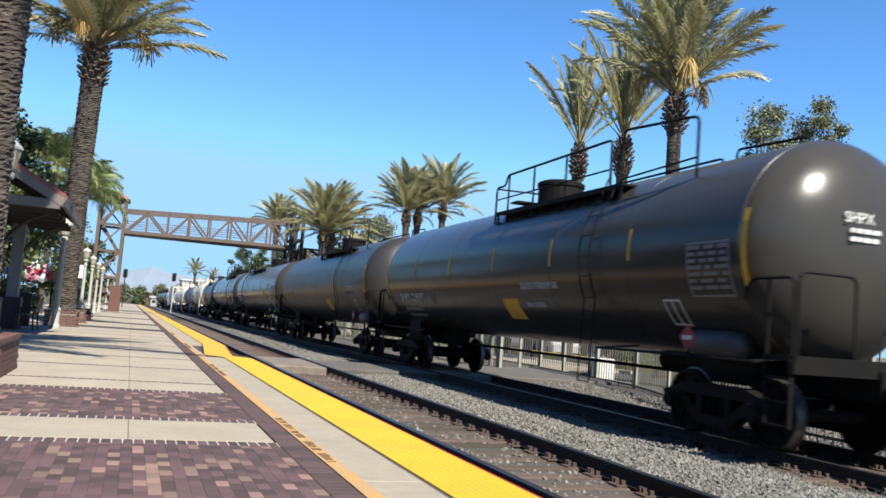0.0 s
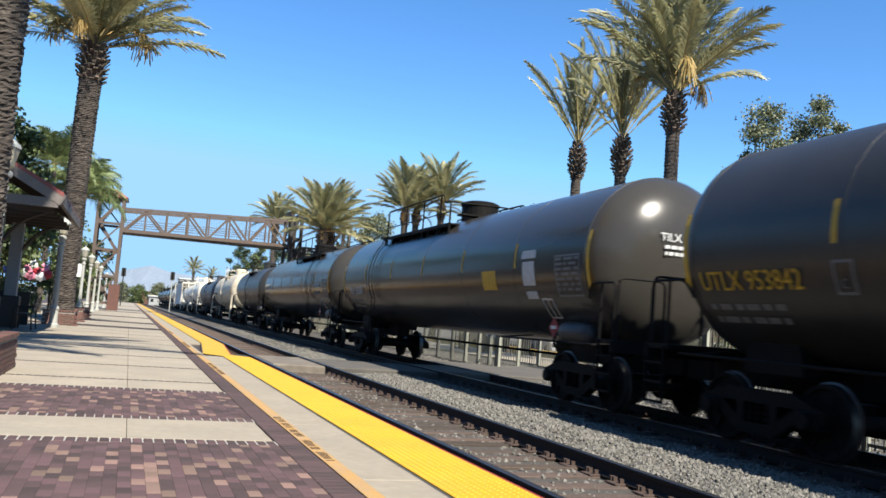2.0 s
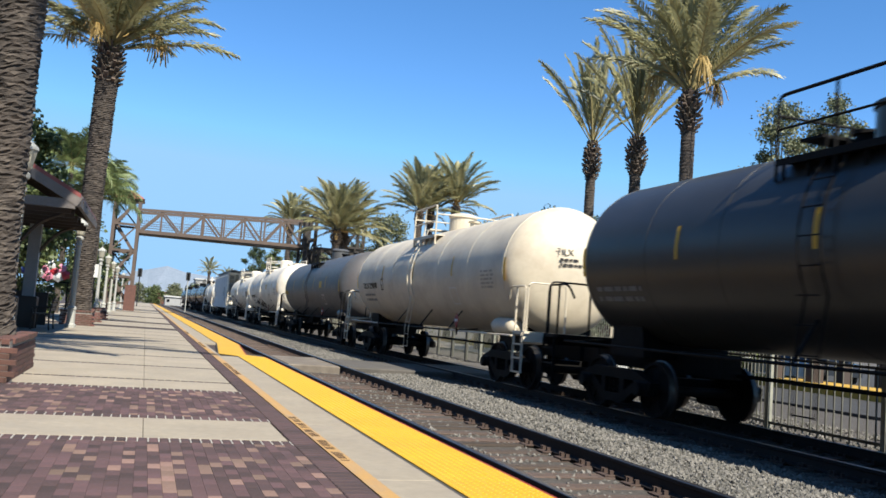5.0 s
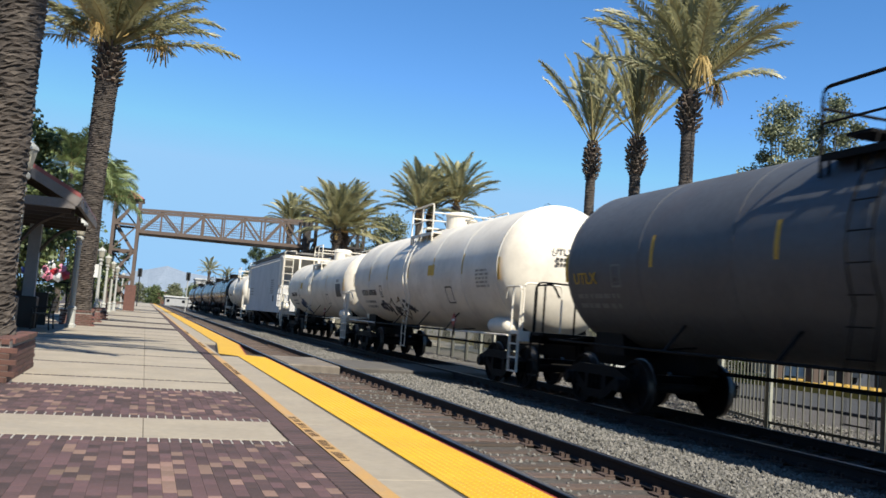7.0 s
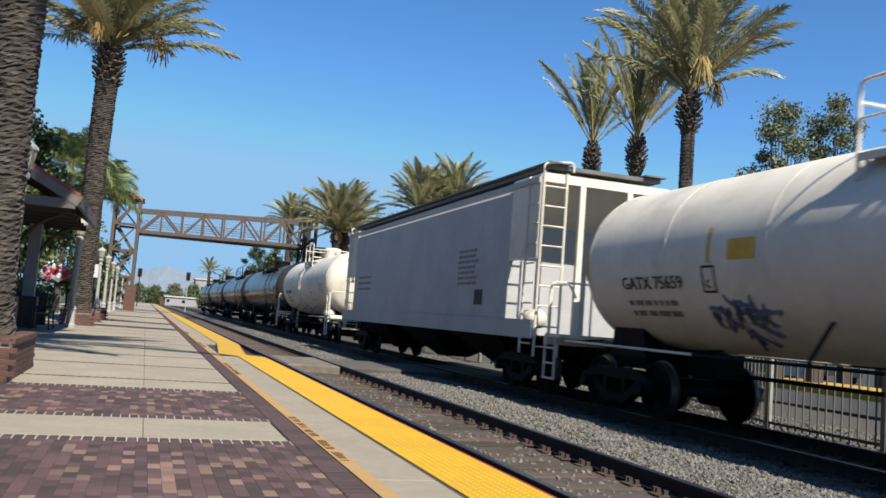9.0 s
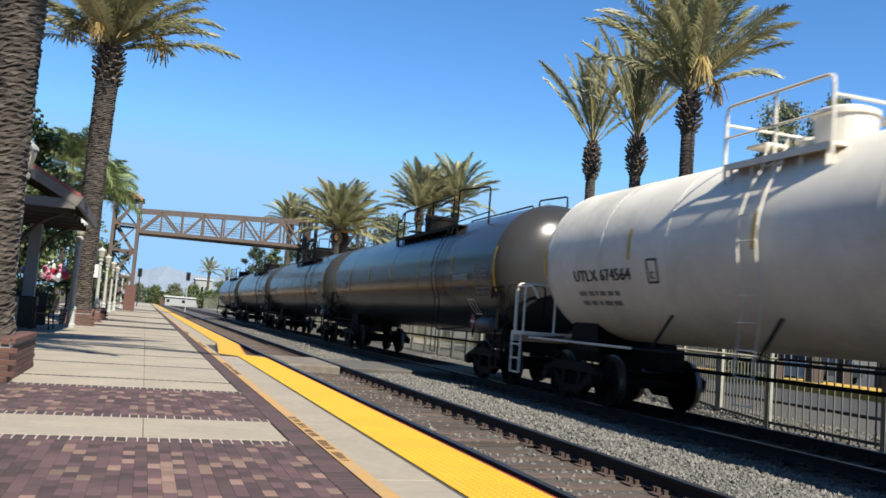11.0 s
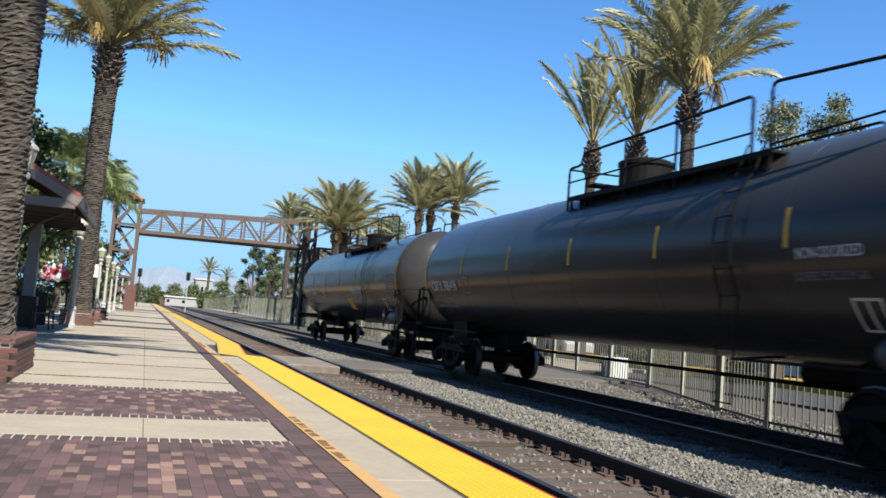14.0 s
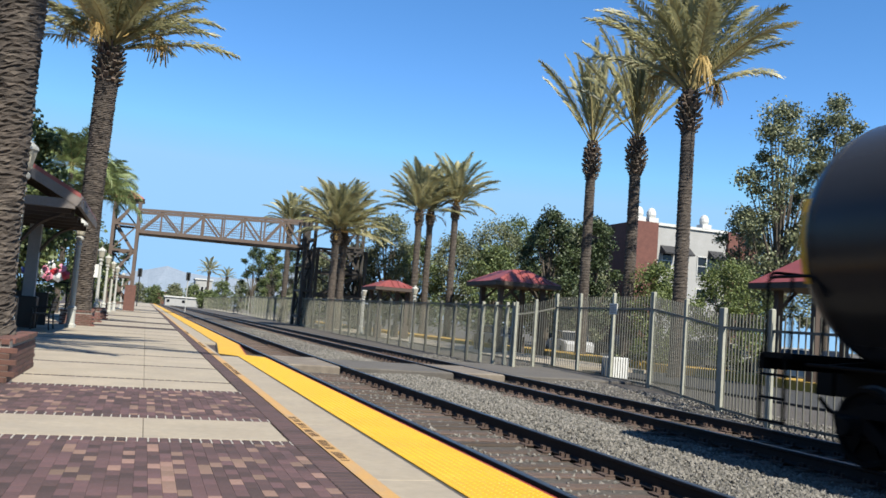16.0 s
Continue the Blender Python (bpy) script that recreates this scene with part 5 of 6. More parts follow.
def tree(x, y, base, height, crown_w, label, material, seed, leaves=5200, leaf=0.17, bottom=0.3, clumps=26, trunk_r=0.2, name="tree", airy=0.55):
    """Tapered trunk, forking limbs and a crown of small leaves gathered in uneven clumps round the limb ends."""
    rr = random.Random(seed)
    t = thing(name, pose(x, y, base), label, "tree", "trees")
    bm = B()
    fork = height * max(0.12, bottom * 0.8)
    tube(bm, [(0, 0, 0), (0.06, 0.03, fork * 0.5), (0, 0, fork)], [trunk_r * 1.25, trunk_r, trunk_r * 0.85], 9)
    ends = []
    for i in range(clumps):
        a = i * 2.39996 + rr.uniform(-0.4, 0.4)
        u = (i + 0.5) / clumps
        z = height * (bottom + (1 - bottom) * u) - height * 0.06 * rr.random()
        # widest in the lower middle, narrowing upwards
        w = crown_w / 2 * math.sin(math.pi * min(0.97, 0.22 + 0.75 * u)) ** 0.7 * rr.uniform(0.35, 1.0)
        c = Vector((math.cos(a) * w, math.sin(a) * w, z))
        ends.append((c, crown_w * rr.uniform(0.10, 0.19)))
        start = Vector((0, 0, fork * rr.uniform(0.8, 1.0) + (z - fork) * 0.35 * rr.random()))
        mid = start * 0.5 + c * 0.5 + Vector((0, 0, 0.06 * height * rr.uniform(-0.4, 1)))
        tube(bm, [start, mid, c], [trunk_r * 0.45, trunk_r * 0.25, trunk_r * 0.06], 5, caps=False)
    part("trunk", bm, BARK, t)
    V, F = [], []
    for k in range(leaves):
        c, cr = ends[rr.randrange(len(ends))]
        d = Vector((rr.gauss(0, 1), rr.gauss(0, 1), rr.gauss(0, 0.75)))
        d = d / (d.length + 1e-6) * cr * (rr.random() ** airy) * rr.uniform(0.7, 1.25)
        p = c + d
        a1 = Vector((rr.gauss(0, 1), rr.gauss(0, 1), rr.gauss(-0.5, 0.6))).normalized()
        b1 = a1.cross(Vector((rr.gauss(0, 1), rr.gauss(0, 1), rr.gauss(0, 1)))).normalized()
        l, w = leaf * rr.uniform(0.7, 1.4), leaf * rr.uniform(0.28, 0.5)
        n = len(V)
        V += [tuple(p), tuple(p + a1 * l * 0.5 + b1 * w), tuple(p + a1 * l), tuple(p + a1 * l * 0.5 - b1 * w)]
        F.append((n, n + 1, n + 2, n + 3))
    me = bpy.data.meshes.new("crown")
    me.from_pydata(V, [], F)
    me.materials.append(material)
    ob = new("crown", me)
    ob.parent = t
    return t


# beyond the tracks
EUC = "tall eucalyptus with airy grey-green crown beyond the lot"
tree(34.8, 40.5, -0.4, 16.2, 5.8, EUC, LEAF_EUC, 1, 17000, 0.17, 0.24, 46, 0.25)
tree(38.9, 41.0, -0.4, 17.4, 5.2, EUC, LEAF_EUC, 2, 14000, 0.17, 0.35, 38, 0.25)
tree(35.6, 44.5, -0.4, 10.5, 4.6, EUC, LEAF_EUC, 3, 9000, 0.16, 0.2, 30, 0.2)
ROUND = "dense dark green broadleaf tree behind the parking lot"
tree(22.9, 46.5, -0.4, 8.8, 3.9, ROUND, LEAF_DK, 5, 14000, 0.15, 0.3, 30, 0.2, airy=0.4)
tree(25.7, 46.5, -0.4, 8.7, 3.8, ROUND, LEAF_DK, 6, 14000, 0.15, 0.3, 30, 0.2, airy=0.4)
GREY = "leafy grey-green street tree behind the far platform"
k = 0
for x, y, hh, w in ((19.5, 84, 8.5, 7), (22.0, 80, 11.6, 7), (25.5, 82, 9.5, 7), (29.5, 82, 10.8, 8), (33.0, 80, 12.0, 8), (36.5, 82, 13.2, 8), (40.5, 78, 12.5, 8), (17.5, 92, 8.0, 6),
                    (27.5, 66, 8.2, 6), (32, 64, 7.5, 6), (33, 61, 8.0, 6)):
    k += 1
    tree(x, y, -0.4, hh, w, GREY, LEAF_EUC if k % 3 else LEAF, 10 + k, 11000, 0.21, 0.18, 38, 0.22, airy=0.5)
SHRUB = "bushy yellow-green shrub tree beside the white building"
tree(21.9, 33.5, -0.4, 4.9, 3.9, SHRUB, LEAF_LT, 30, 14000, 0.10, 0.12, 30, 0.10, name="shrub", airy=0.45)
tree(25.2, 32.5, -0.4, 5.2, 4.4, SHRUB, LEAF_LT, 31, 15000, 0.10, 0.12, 30, 0.10, name="shrub", airy=0.45)
# dark planting behind the bridge
DARKT = "dark tall tree behind the footbridge"
for i, (x, y, hh, w) in enumerate(((17.5, 152, 12.6, 5), (20.5, 150, 12.2, 5), (24.0, 152, 12.6, 6), (27.5, 156, 12.5, 7), (21.5, 160, 11.5, 6))):
    tree(x, y, -0.4, hh, w, DARKT, LEAF if i % 2 else LEAF_DK, 40 + i, 6500, 0.26, 0.12, 24, 0.2)
# far trees near the vanishing point
for i, (x, y, hh) in enumerate(((3, 330, 11), (9, 300, 12), (16, 320, 13), (-3, 350, 12), (23, 280, 11), (31, 300, 12), (17.5, 260, 9), (42, 330, 14), (-12, 300, 12), (55, 340, 14))):
    tree(x, y, -0.5, hh * (0.62 if x < 20 else 0.85), 8, "distant green tree along the railway", LEAF_EUC if i % 2 else LEAF, 60 + i, 4200, 0.42, 0.12, 30, 0.3)
# behind the shelter on the near side
tree(-5.3, 37, 0, 8.1, 4.2, "dense green tree behind the platform shelter", LEAF, 80, 12000, 0.2, 0.3, 34, 0.2, airy=0.42)
tree(-5.0, 40, 0, 4.0, 3.4, "bright green shrub behind the platform shelter", LEAF_LT, 81, 5500, 0.14, 0.1, 24, 0.08, name="shrub")
tree(-8.5, 46, 0, 9.5, 7, "dense green tree behind the platform shelter", LEAF, 82, 6500, 0.26, 0.15, 30, 0.2)
tree(-3.9, 62, 0, 4.5, 3.5, "green shrub tree beside the footbridge tower", LEAF, 83, 3500, 0.22, 0.15, 22, 0.1, name="shrub")
tree(-6.0, 75, 0, 8.5, 6, "green tree behind the footbridge tower", LEAF, 84, 4200, 0.3, 0.15, 24, 0.2)
tree(-3.8, 95, 0, 7, 4, "green tree farther along the platform", LEAF_DK, 85, 3000, 0.3, 0.15, 22, 0.2)
# ---------------------------------------------------------------- footbridge
def footbridge():
    br = thing("footbridge", pose(0, 78.3, 0), "brown steel truss footbridge crossing above the tracks", "footbridge")
    zb, zt, x0, x1 = 6.93, 8.83, -1.15, 13.2
    for y in (0.0, 2.6):
        bm = B()
        beam(bm, (x0, y, zb), (x1, y, zb + 0.10), 0.26, 0.30)
        part("bottom_chord", bm, BRIDGE, br)
        bm = B()
        beam(bm, (x0, y, zt), (x1, y, zt + 0.55), 0.24, 0.22)
        part("top_chord", bm, BRIDGE, br)
        n = 8
        for i in range(n + 1):
            x = x0 + (x1 - x0) * i / n
            zz = zt + 0.55 * i / n
            bm = B()
            beam(bm, (x, y, zb), (x, y, zz), 0.14, 0.14)
            part("post", bm, BRIDGE, br)
            if i < n:
                xn = x0 + (x1 - x0) * (i + 1) / n
                bm = B()
                if i % 2 == 0:
                    beam(bm, (x, y, zb), (xn, y, zz), 0.15, 0.15)
                else:
                    beam(bm, (x, y, zz), (xn, y, zb), 0.15, 0.15)
                part("diagonal", bm, BRIDGE, br)
        for zz in (0.55, 0.95):
            bm = B()
            beam(bm, (x0, y + 0.1, zb + zz), (x1, y + 0.1, zb + zz + 0.2), 0.04, 0.05)
            part("guard_rail", bm, BRIDGE, br)
    bm = B()
    box(bm, x0, x1, -0.05, 2.65, zb - 0.18, zb - 0.02)
    part("deck", bm, BRIDGE_DK, br)
    # mesh screen along the walkway: upright wires
    bm = B()
    x = x0 + 0.2
    while x < x1:
        beam(bm, (x, 2.5, zb), (x, 2.5, zt + 0.2), 0.018, 0.018)
        x += 0.16
    part("mesh_screen", bm, BRIDGE_DK, br)["kind"] = "stuff"
    return br


footbridge()


def tower(x, y, w, d, top, levels, label, frame, roof=None, fill=0.0):
    """Open steel stair tower: corner legs, rings of beams, cross braces, stair flights."""
    t = thing("bridge_tower", pose(x, y, -0.2), label, "stair tower", "bridge towers")
    for sx in (0, 1):
        for sy in (0, 1):
            bm = B()
            beam(bm, (sx * w, sy * d, 0), (sx * w, sy * d, top), 0.28, 0.28)
            part("leg", bm, frame, t)
    for k in range(levels + 1):
        z = top * (k + 0.35) / (levels + 0.35)
        for p, q in (((0, 0), (w, 0)), ((0, d), (w, d)), ((0, 0), (0, d)), ((w, 0), (w, d))):
            bm = B()
            beam(bm, (*p, z), (*q, z), 0.16, 0.2)
            part("ring_beam", bm, frame, t)
    for k in range(levels):
        z0, z1 = top * (k + 0.35) / (levels + 0.35), top * (k + 1.35) / (levels + 0.35)
        for a, b in (((0, 0, z0), (w, 0, z1)), ((0, d, z1), (w, d, z0)), ((0, 0, z1), (0, d, z0))):
            bm = B()
            beam(bm, a, b, 0.1, 0.12)
            part("brace", bm, frame, t)
        bm = B()
        for i in range(10):
            u = i / 10
            xx = w * (0.12 + 0.76 * (u if k % 2 else 1 - u))
            box(bm, xx - 0.15, xx + 0.15, d * 0.15, d * 0.5, z0 + (z1 - z0) * u, z0 + (z1 - z0) * u + 0.05)
        beam(bm, (w * (0.12 if k % 2 else 0.88), d * 0.15, z0), (w * (0.88 if k % 2 else 0.12), d * 0.15, z1), 0.05, 0.25)
        stuff(part("stair_flight", bm, frame, t))
    if roof:
        bm = B()
        e = 0.35
        loft(bm, [[(-e, -e, top), (w + e, -e, top), (w + e, d + e, top), (-e, d + e, top)], [(w * 0.3, d * 0.3, top + roof), (w * 0.7, d * 0.3, top + roof), (w * 0.7, d * 0.7, top + roof), (w * 0.3, d * 0.7, top + roof)]])
        part("roof", bm, ROOF_TILE, t, "red hipped tower roof")
    return t


tower(-3.25, 78.0, 2.0, 3.2, 9.9, 4, "brown steel stair tower with red hipped roof", BRIDGE, roof=0.75)
tower(13.3, 77.6, 0.9, 3.4, 10.3, 4, "dark steel lift tower at the end of the footbridge", BRIDGE_DK)
tower(14.6, 77.8, 4.6, 3.4, 7.2, 3, "dark steel stair tower beside the footbridge", BRIDGE_DK)
tower(17.3, 79.5, 1.9, 2.4, 10.0, 4, "dark steel lift shaft frame beside the footbridge", BRIDGE_DK)
bm = B()
box(bm, 0, 0.9, 0, 0.9, 0, 2.2)
tagged(part("brick_pier", bm, WALL_BRICK), "red brick pier under the footbridge tower", "pier").matrix_basis = pose(-1.75, 77.4, 0)

# ---------------------------------------------------------------- fences beyond the tracks
FZ = -0.38


def mesh_fence(x0, y0, x1, y1, ztop0, ztop1, bays):
    """Posts with panels of close mesh and a top rail."""
    f = thing("mesh_fence", pose(0, 0, 0), "grey-green metal fence with close mesh panels and dark posts", "fence", "fences")
    d = Vector((x1 - x0, y1 - y0, 0)).normalized()
    for i in range(bays + 1):
        t = (i / bays) ** 1.45
        tn = ((i + 1) / bays) ** 1.45
        x, y, zt = x0 + (x1 - x0) * t, y0 + (y1 - y0) * t, ztop0 + (ztop1 - ztop0) * t
        bm = B()
        chamfer_box(bm, x - 0.05, x + 0.05, y - 0.05, y + 0.05, FZ - 0.2, zt + 0.08, 0.015)
        part("post", bm, POST_PALE if i < 4 else FENCE_G, f)
        if i == bays:
            break
        xn, yn, zn = x0 + (x1 - x0) * tn, y0 + (y1 - y0) * tn, ztop0 + (ztop1 - ztop0) * tn
        for zz in (0.02, 0.98):
            bm = B()
            beam(bm, (x, y, FZ + (zt - FZ) * zz), (xn, yn, FZ + (zn - FZ) * zz), 0.05, 0.06)
            part("rail", bm, FENCE_G, f)
        # the mesh: close upright bars, thin across
        V, F = [], []
        L = math.hypot(xn - x, yn - y)
        gap = 0.11 if y < 60 else 0.15 if y < 130 else 0.3
        n = int(L / gap)
        for k in range(1, n):
            u = k / n
            px, py, pz = x + (xn - x) * u, y + (yn - y) * u, zt + (zn - zt) * u - 0.02
            w = d * 0.011
            q = len(V)
            V += [(px - w.x, py - w.y, FZ), (px + w.x, py + w.y, FZ), (px + w.x, py + w.y, pz), (px - w.x, py - w.y, pz),
                  (px - w.x + 0.007, py - w.y, FZ), (px + w.x + 0.007, py + w.y, FZ), (px + w.x + 0.007, py + w.y, pz), (px - w.x + 0.007, py - w.y, pz)]
            F += [(q, q + 1, q + 2, q + 3), (q + 4, q + 7, q + 6, q + 5), (q, q + 3, q + 7, q + 4), (q + 1, q + 5, q + 6, q + 2)]
        me = bpy.data.meshes.new("mesh_panel")
        me.from_pydata(V, [], F)
        me.materials.append(MESH_PANEL)
        o = new("mesh_panel", me)
        o.parent = f
        o["kind"] = "stuff"
    return f


mesh_fence(11.85, 26.5, 15.4, 130, 1.86, 2.75, 34)
mesh_fence(15.4, 130.5, 16.4, 330, 2.75, 2.9, 22)


def picket_fence(pts, tops, label, posts_pale=True, spacing=0.165, base=None):
    """Steel pickets on two rails between square posts."""
    f = thing("picket_fence", pose(0, 0, 0), label, "fence", "fences")
    base = base or [FZ] * len(pts)
    for i, ((x, y), zt) in enumerate(zip(pts, tops)):
        bm = B()
        chamfer_box(bm, x - 0.045, x + 0.045, y - 0.045, y + 0.045, min(FZ, base[i]) - 0.2, zt + 0.12, 0.015)
        part("post", bm, POST_PALE, f)
    for (a, za, ba), (b, zb, bb) in zip(zip(pts, tops, base), list(zip(pts, tops, base))[1:]):
        L = math.hypot(b[0] - a[0], b[1] - a[1])
        for u in (0.06, 0.86):
            bm = B()
            beam(bm, (*a, ba + (za - ba) * u), (*b, bb + (zb - bb) * u), 0.04, 0.05)
            part("rail", bm, FENCE_PALE, f)
        n = int(L / spacing)
        for k in range(1, n):
            u = k / n
            x, y = a[0] + (b[0] - a[0]) * u, a[1] + (b[1] - a[1]) * u
            z0, z1 = ba + (bb - ba) * u + 0.05, za + (zb - za) * u
            bm = B()
            beam(bm, (x, y, z0), (x, y, z1), 0.021, 0.021)
            part("picket", bm, FENCE_PALE, f)
    return f


picket_fence([(11.85, 26.3), (13.0, 27.2), (14.25, 28.1)], [1.84, 2.02, 2.3], "grey steel picket fence returning from the tracks")
picket_fence([(14.25, 28.05), (14.05, 25.9), (13.75, 23.2), (13.45, 20.6)], [2.32, 2.30, 2.28, 2.26], "grey steel picket fence with gate beside the crossing")
picket_fence([(13.42, 20.5), (12.45, 17.6), (11.5, 15.0)], [2.26, 1.98, 1.72], "grey steel picket fence sloping down beside the track")
picket_fence([(11.48, 14.9), (10.75, 12.6), (10.7, 10.0), (10.7, 7.0), (10.7, 4.0)], [1.72, 1.66, 1.64, 1.62, 1.6], "grey steel picket fence along the track")
bm = B()
chamfer_box(bm, -0.30, 0.30, -0.30, 0.30, 0.0, 0.78, 0.03)
cab = tagged(part("utility_cabinet", bm, SIGN_WHITE), "white utility cabinet standing beside the picket fence", "cabinet")
cab.matrix_basis = pose(14.15, 23.6, FZ)
bm = B()
chamfer_box(bm, -0.015, 0.015, -0.22, 0.22, 0, 0.34, 0.004)
sg = thing("fence_sign", pose(13.68, 23.1, 1.72), "small white notice fixed to the picket fence", "sign")
part("board", bm, SIGN_WHITE, sg)
bm = B()
for k in range(4):
    box(bm, -0.02, -0.016, -0.17 + 0.02 * k, 0.17, 0.06 + k * 0.065, 0.085 + k * 0.065)
part("lettering", bm, MARK_GREY, sg)

# ---------------------------------------------------------------- far lot: kerb, asphalt, cars, shelters
bm = B()
box(bm, 16.5, 70, 2, 74, -0.60, -0.36)
tagged(part("parking_lot", bm, ASPHALT), "grey asphalt parking lot beyond the fence", "parking lot", kind="structure")
bm = B()
box(bm, 15.2, 19.6, 30, 250, -0.60, -0.24)
tagged(part("far_platform", bm, CONCRETE), "concrete walkway behind the fence", "pavement", kind="structure")
bm = B()
for (xa, ya), (xb, yb) in (((21.3, 12), (22.3, 28.5)), ((22.3, 28.5), (21.0, 33)), ((21.0, 33), (20.2, 48)), ((20.2, 48), (19.6, 66)), ((19.6, 66), (19.6, 120))):
    beam(bm, (xa + 0.9, ya, -0.26), (xb + 0.9, yb, -0.26), 2.0, 0.46)
tagged(part("kerb", bm, mat("kerb_yellow", (0.45, 0.27, 0.023), (0.38, 0.23, 0.0346), 2, 0.8, c=(0.202, 0.173, 0.126), cscale=1.2)), "yellow painted concrete kerb of the parking lot", "kerb", kind="structure")


def parked_car(x, y, rz, paint, label):
    car = thing("car", pose(x, y, -0.36, 0, 0, rz), label, "car", "parked cars")
    bm = B()
    low = [(-2.2, 0.35), (-2.2, 0.75), (-2.05, 0.92), (-1.1, 1.0), (1.0, 0.98), (2.0, 0.82), (2.2, 0.6), (2.2, 0.35)]
    rings = []
    for yy, k in ((-0.88, 0.94), (-0.8, 1.0), (0.8, 1.0), (0.88, 0.94)):
        rings.append([(px * k, yy, 0.35 + (pz - 0.35) * (0.94 if k < 1 else 1)) for px, pz in low])
    loft(bm, rings)
    part("body", bm, paint, car, smooth=False)
    bm = B()
    cab_ = [(-1.55, 0.96), (-1.05, 1.42), (0.15, 1.46), (1.0, 0.97)]
    loft(bm, [[(px, -0.76, pz if pz < 1 else pz) for px, pz in cab_], [(px, 0.76, pz) for px, pz in cab_]])
    part("glasshouse", bm, DARK_GLASS, car)
    bm = B()
    box(bm, -1.05, 0.15, -0.70, 0.70, 1.42, 1.49)
    part("roof", bm, paint, car)
    for wx in (-1.35, 1.35):
        for wy in (-0.8, 0.8):
            bm = lathe(B(), [(0.2, -0.1), (0.32, -0.09), (0.32, 0.09), (0.2, 0.1)], "y", 14, (wx, wy, 0.32))
            part("wheel", bm, TYRE, car)


for x, y, rz, p, lb in ((24.0, 45.5, 80, CAR_WHITE, "white parked car in the lot"), (26.8, 44.5, 82, CAR_DARK, "dark parked car in the lot"), (25.8, 36.5, 75, CAR_SILVER, "silver parked car in the lot"),
                        (28.8, 37.5, 78, CAR_WHITE, "white parked car in the lot"), (26.0, 29.8, 70, CAR_WHITE, "white parked car in the lot"), (23.6, 55.0, 85, CAR_DARK, "dark parked car in the lot"),
                        (31.2, 33.0, 74, CAR_DARK, "dark parked car in the lot"), (22.0, 52, 88, CAR_SILVER, "silver parked car in the lot")):
    parked_car(x, y, rz, p, lb)


def far_shelter(x, y, w, d, eave, ridge, label):
    """Hipped standing-seam roof on brick-based posts."""
    s = thing("platform_shelter", pose(x, y, -0.3), label, "shelter", "far shelters")
    e = eave + 0.3
    bm = B()
    loft(bm, [[(-w / 2, -d / 2, e), (w / 2, -d / 2, e), (w / 2, d / 2, e), (-w / 2, d / 2, e)],
              [(-w * 0.12, -d * 0.25, ridge + 0.3), (w * 0.12, -d * 0.25, ridge + 0.3), (w * 0.12, d * 0.25, ridge + 0.3), (-w * 0.12, d * 0.25, ridge + 0.3)]])
    rf = part("roof", bm, ROOF_RED, s, "red standing-seam metal roof")
    bm = B()
    n = int(w / 0.4)
    for k in range(1, n):
        u = k / n
        xx = -w / 2 + w * u
        xr = max(-w * 0.12, min(w * 0.12, xx))
        beam(bm, (xx, -d / 2, e + 0.02), (xr if abs(xx) < w * 0.12 else xx * 0.62 + xr * 0.38, -d * 0.25 if abs(xx) < w * 0.12 else -d / 2 + d * 0.25 * 0.38, (ridge if abs(xx) < w * 0.12 else eave + (ridge - eave) * 0.38) + 0.32), 0.03, 0.04)
    part("seam", bm, ROOF_RED, rf)["kind"] = "stuff"
    bm = B()
    box(bm, -w / 2, w / 2, -d / 2, d / 2, e - 0.22, e - 0.01)
    part("fascia", bm, WOOD_DARK, s)
    for sx in (-1, 1):
        for sy in (-1, 1):
            px, py = sx * w * 0.32, sy * d * 0.3
            bm = B()
            box(bm, px - 0.12, px + 0.12, py - 0.12, py + 0.12, 0.9, e - 0.2)
            part("post", bm, WOOD_DARK, s)
            bm = B()
            box(bm, px - 0.22, px + 0.22, py - 0.22, py + 0.22, 0, 0.9)
            part("post_base", bm, WOOD_DARK, s)
            bm = B()
            beam(bm, (px, py, e - 1.0), (px - sx * 0.8, py, e - 0.25), 0.1, 0.1)
            part("bracket", bm, WOOD_DARK, s)


far_shelter(18.4, 41.6, 3.7, 4.2, 3.4, 4.1, "red-roofed open platform shelter on dark posts")
far_shelter(15.9, 57.0, 3.0, 4.0, 3.15, 3.65, "red-roofed open platform shelter farther along")
far_shelter(24.0, 25.0, 5.0, 3.2, 3.45, 4.6, "red-roofed open platform shelter near the fence")


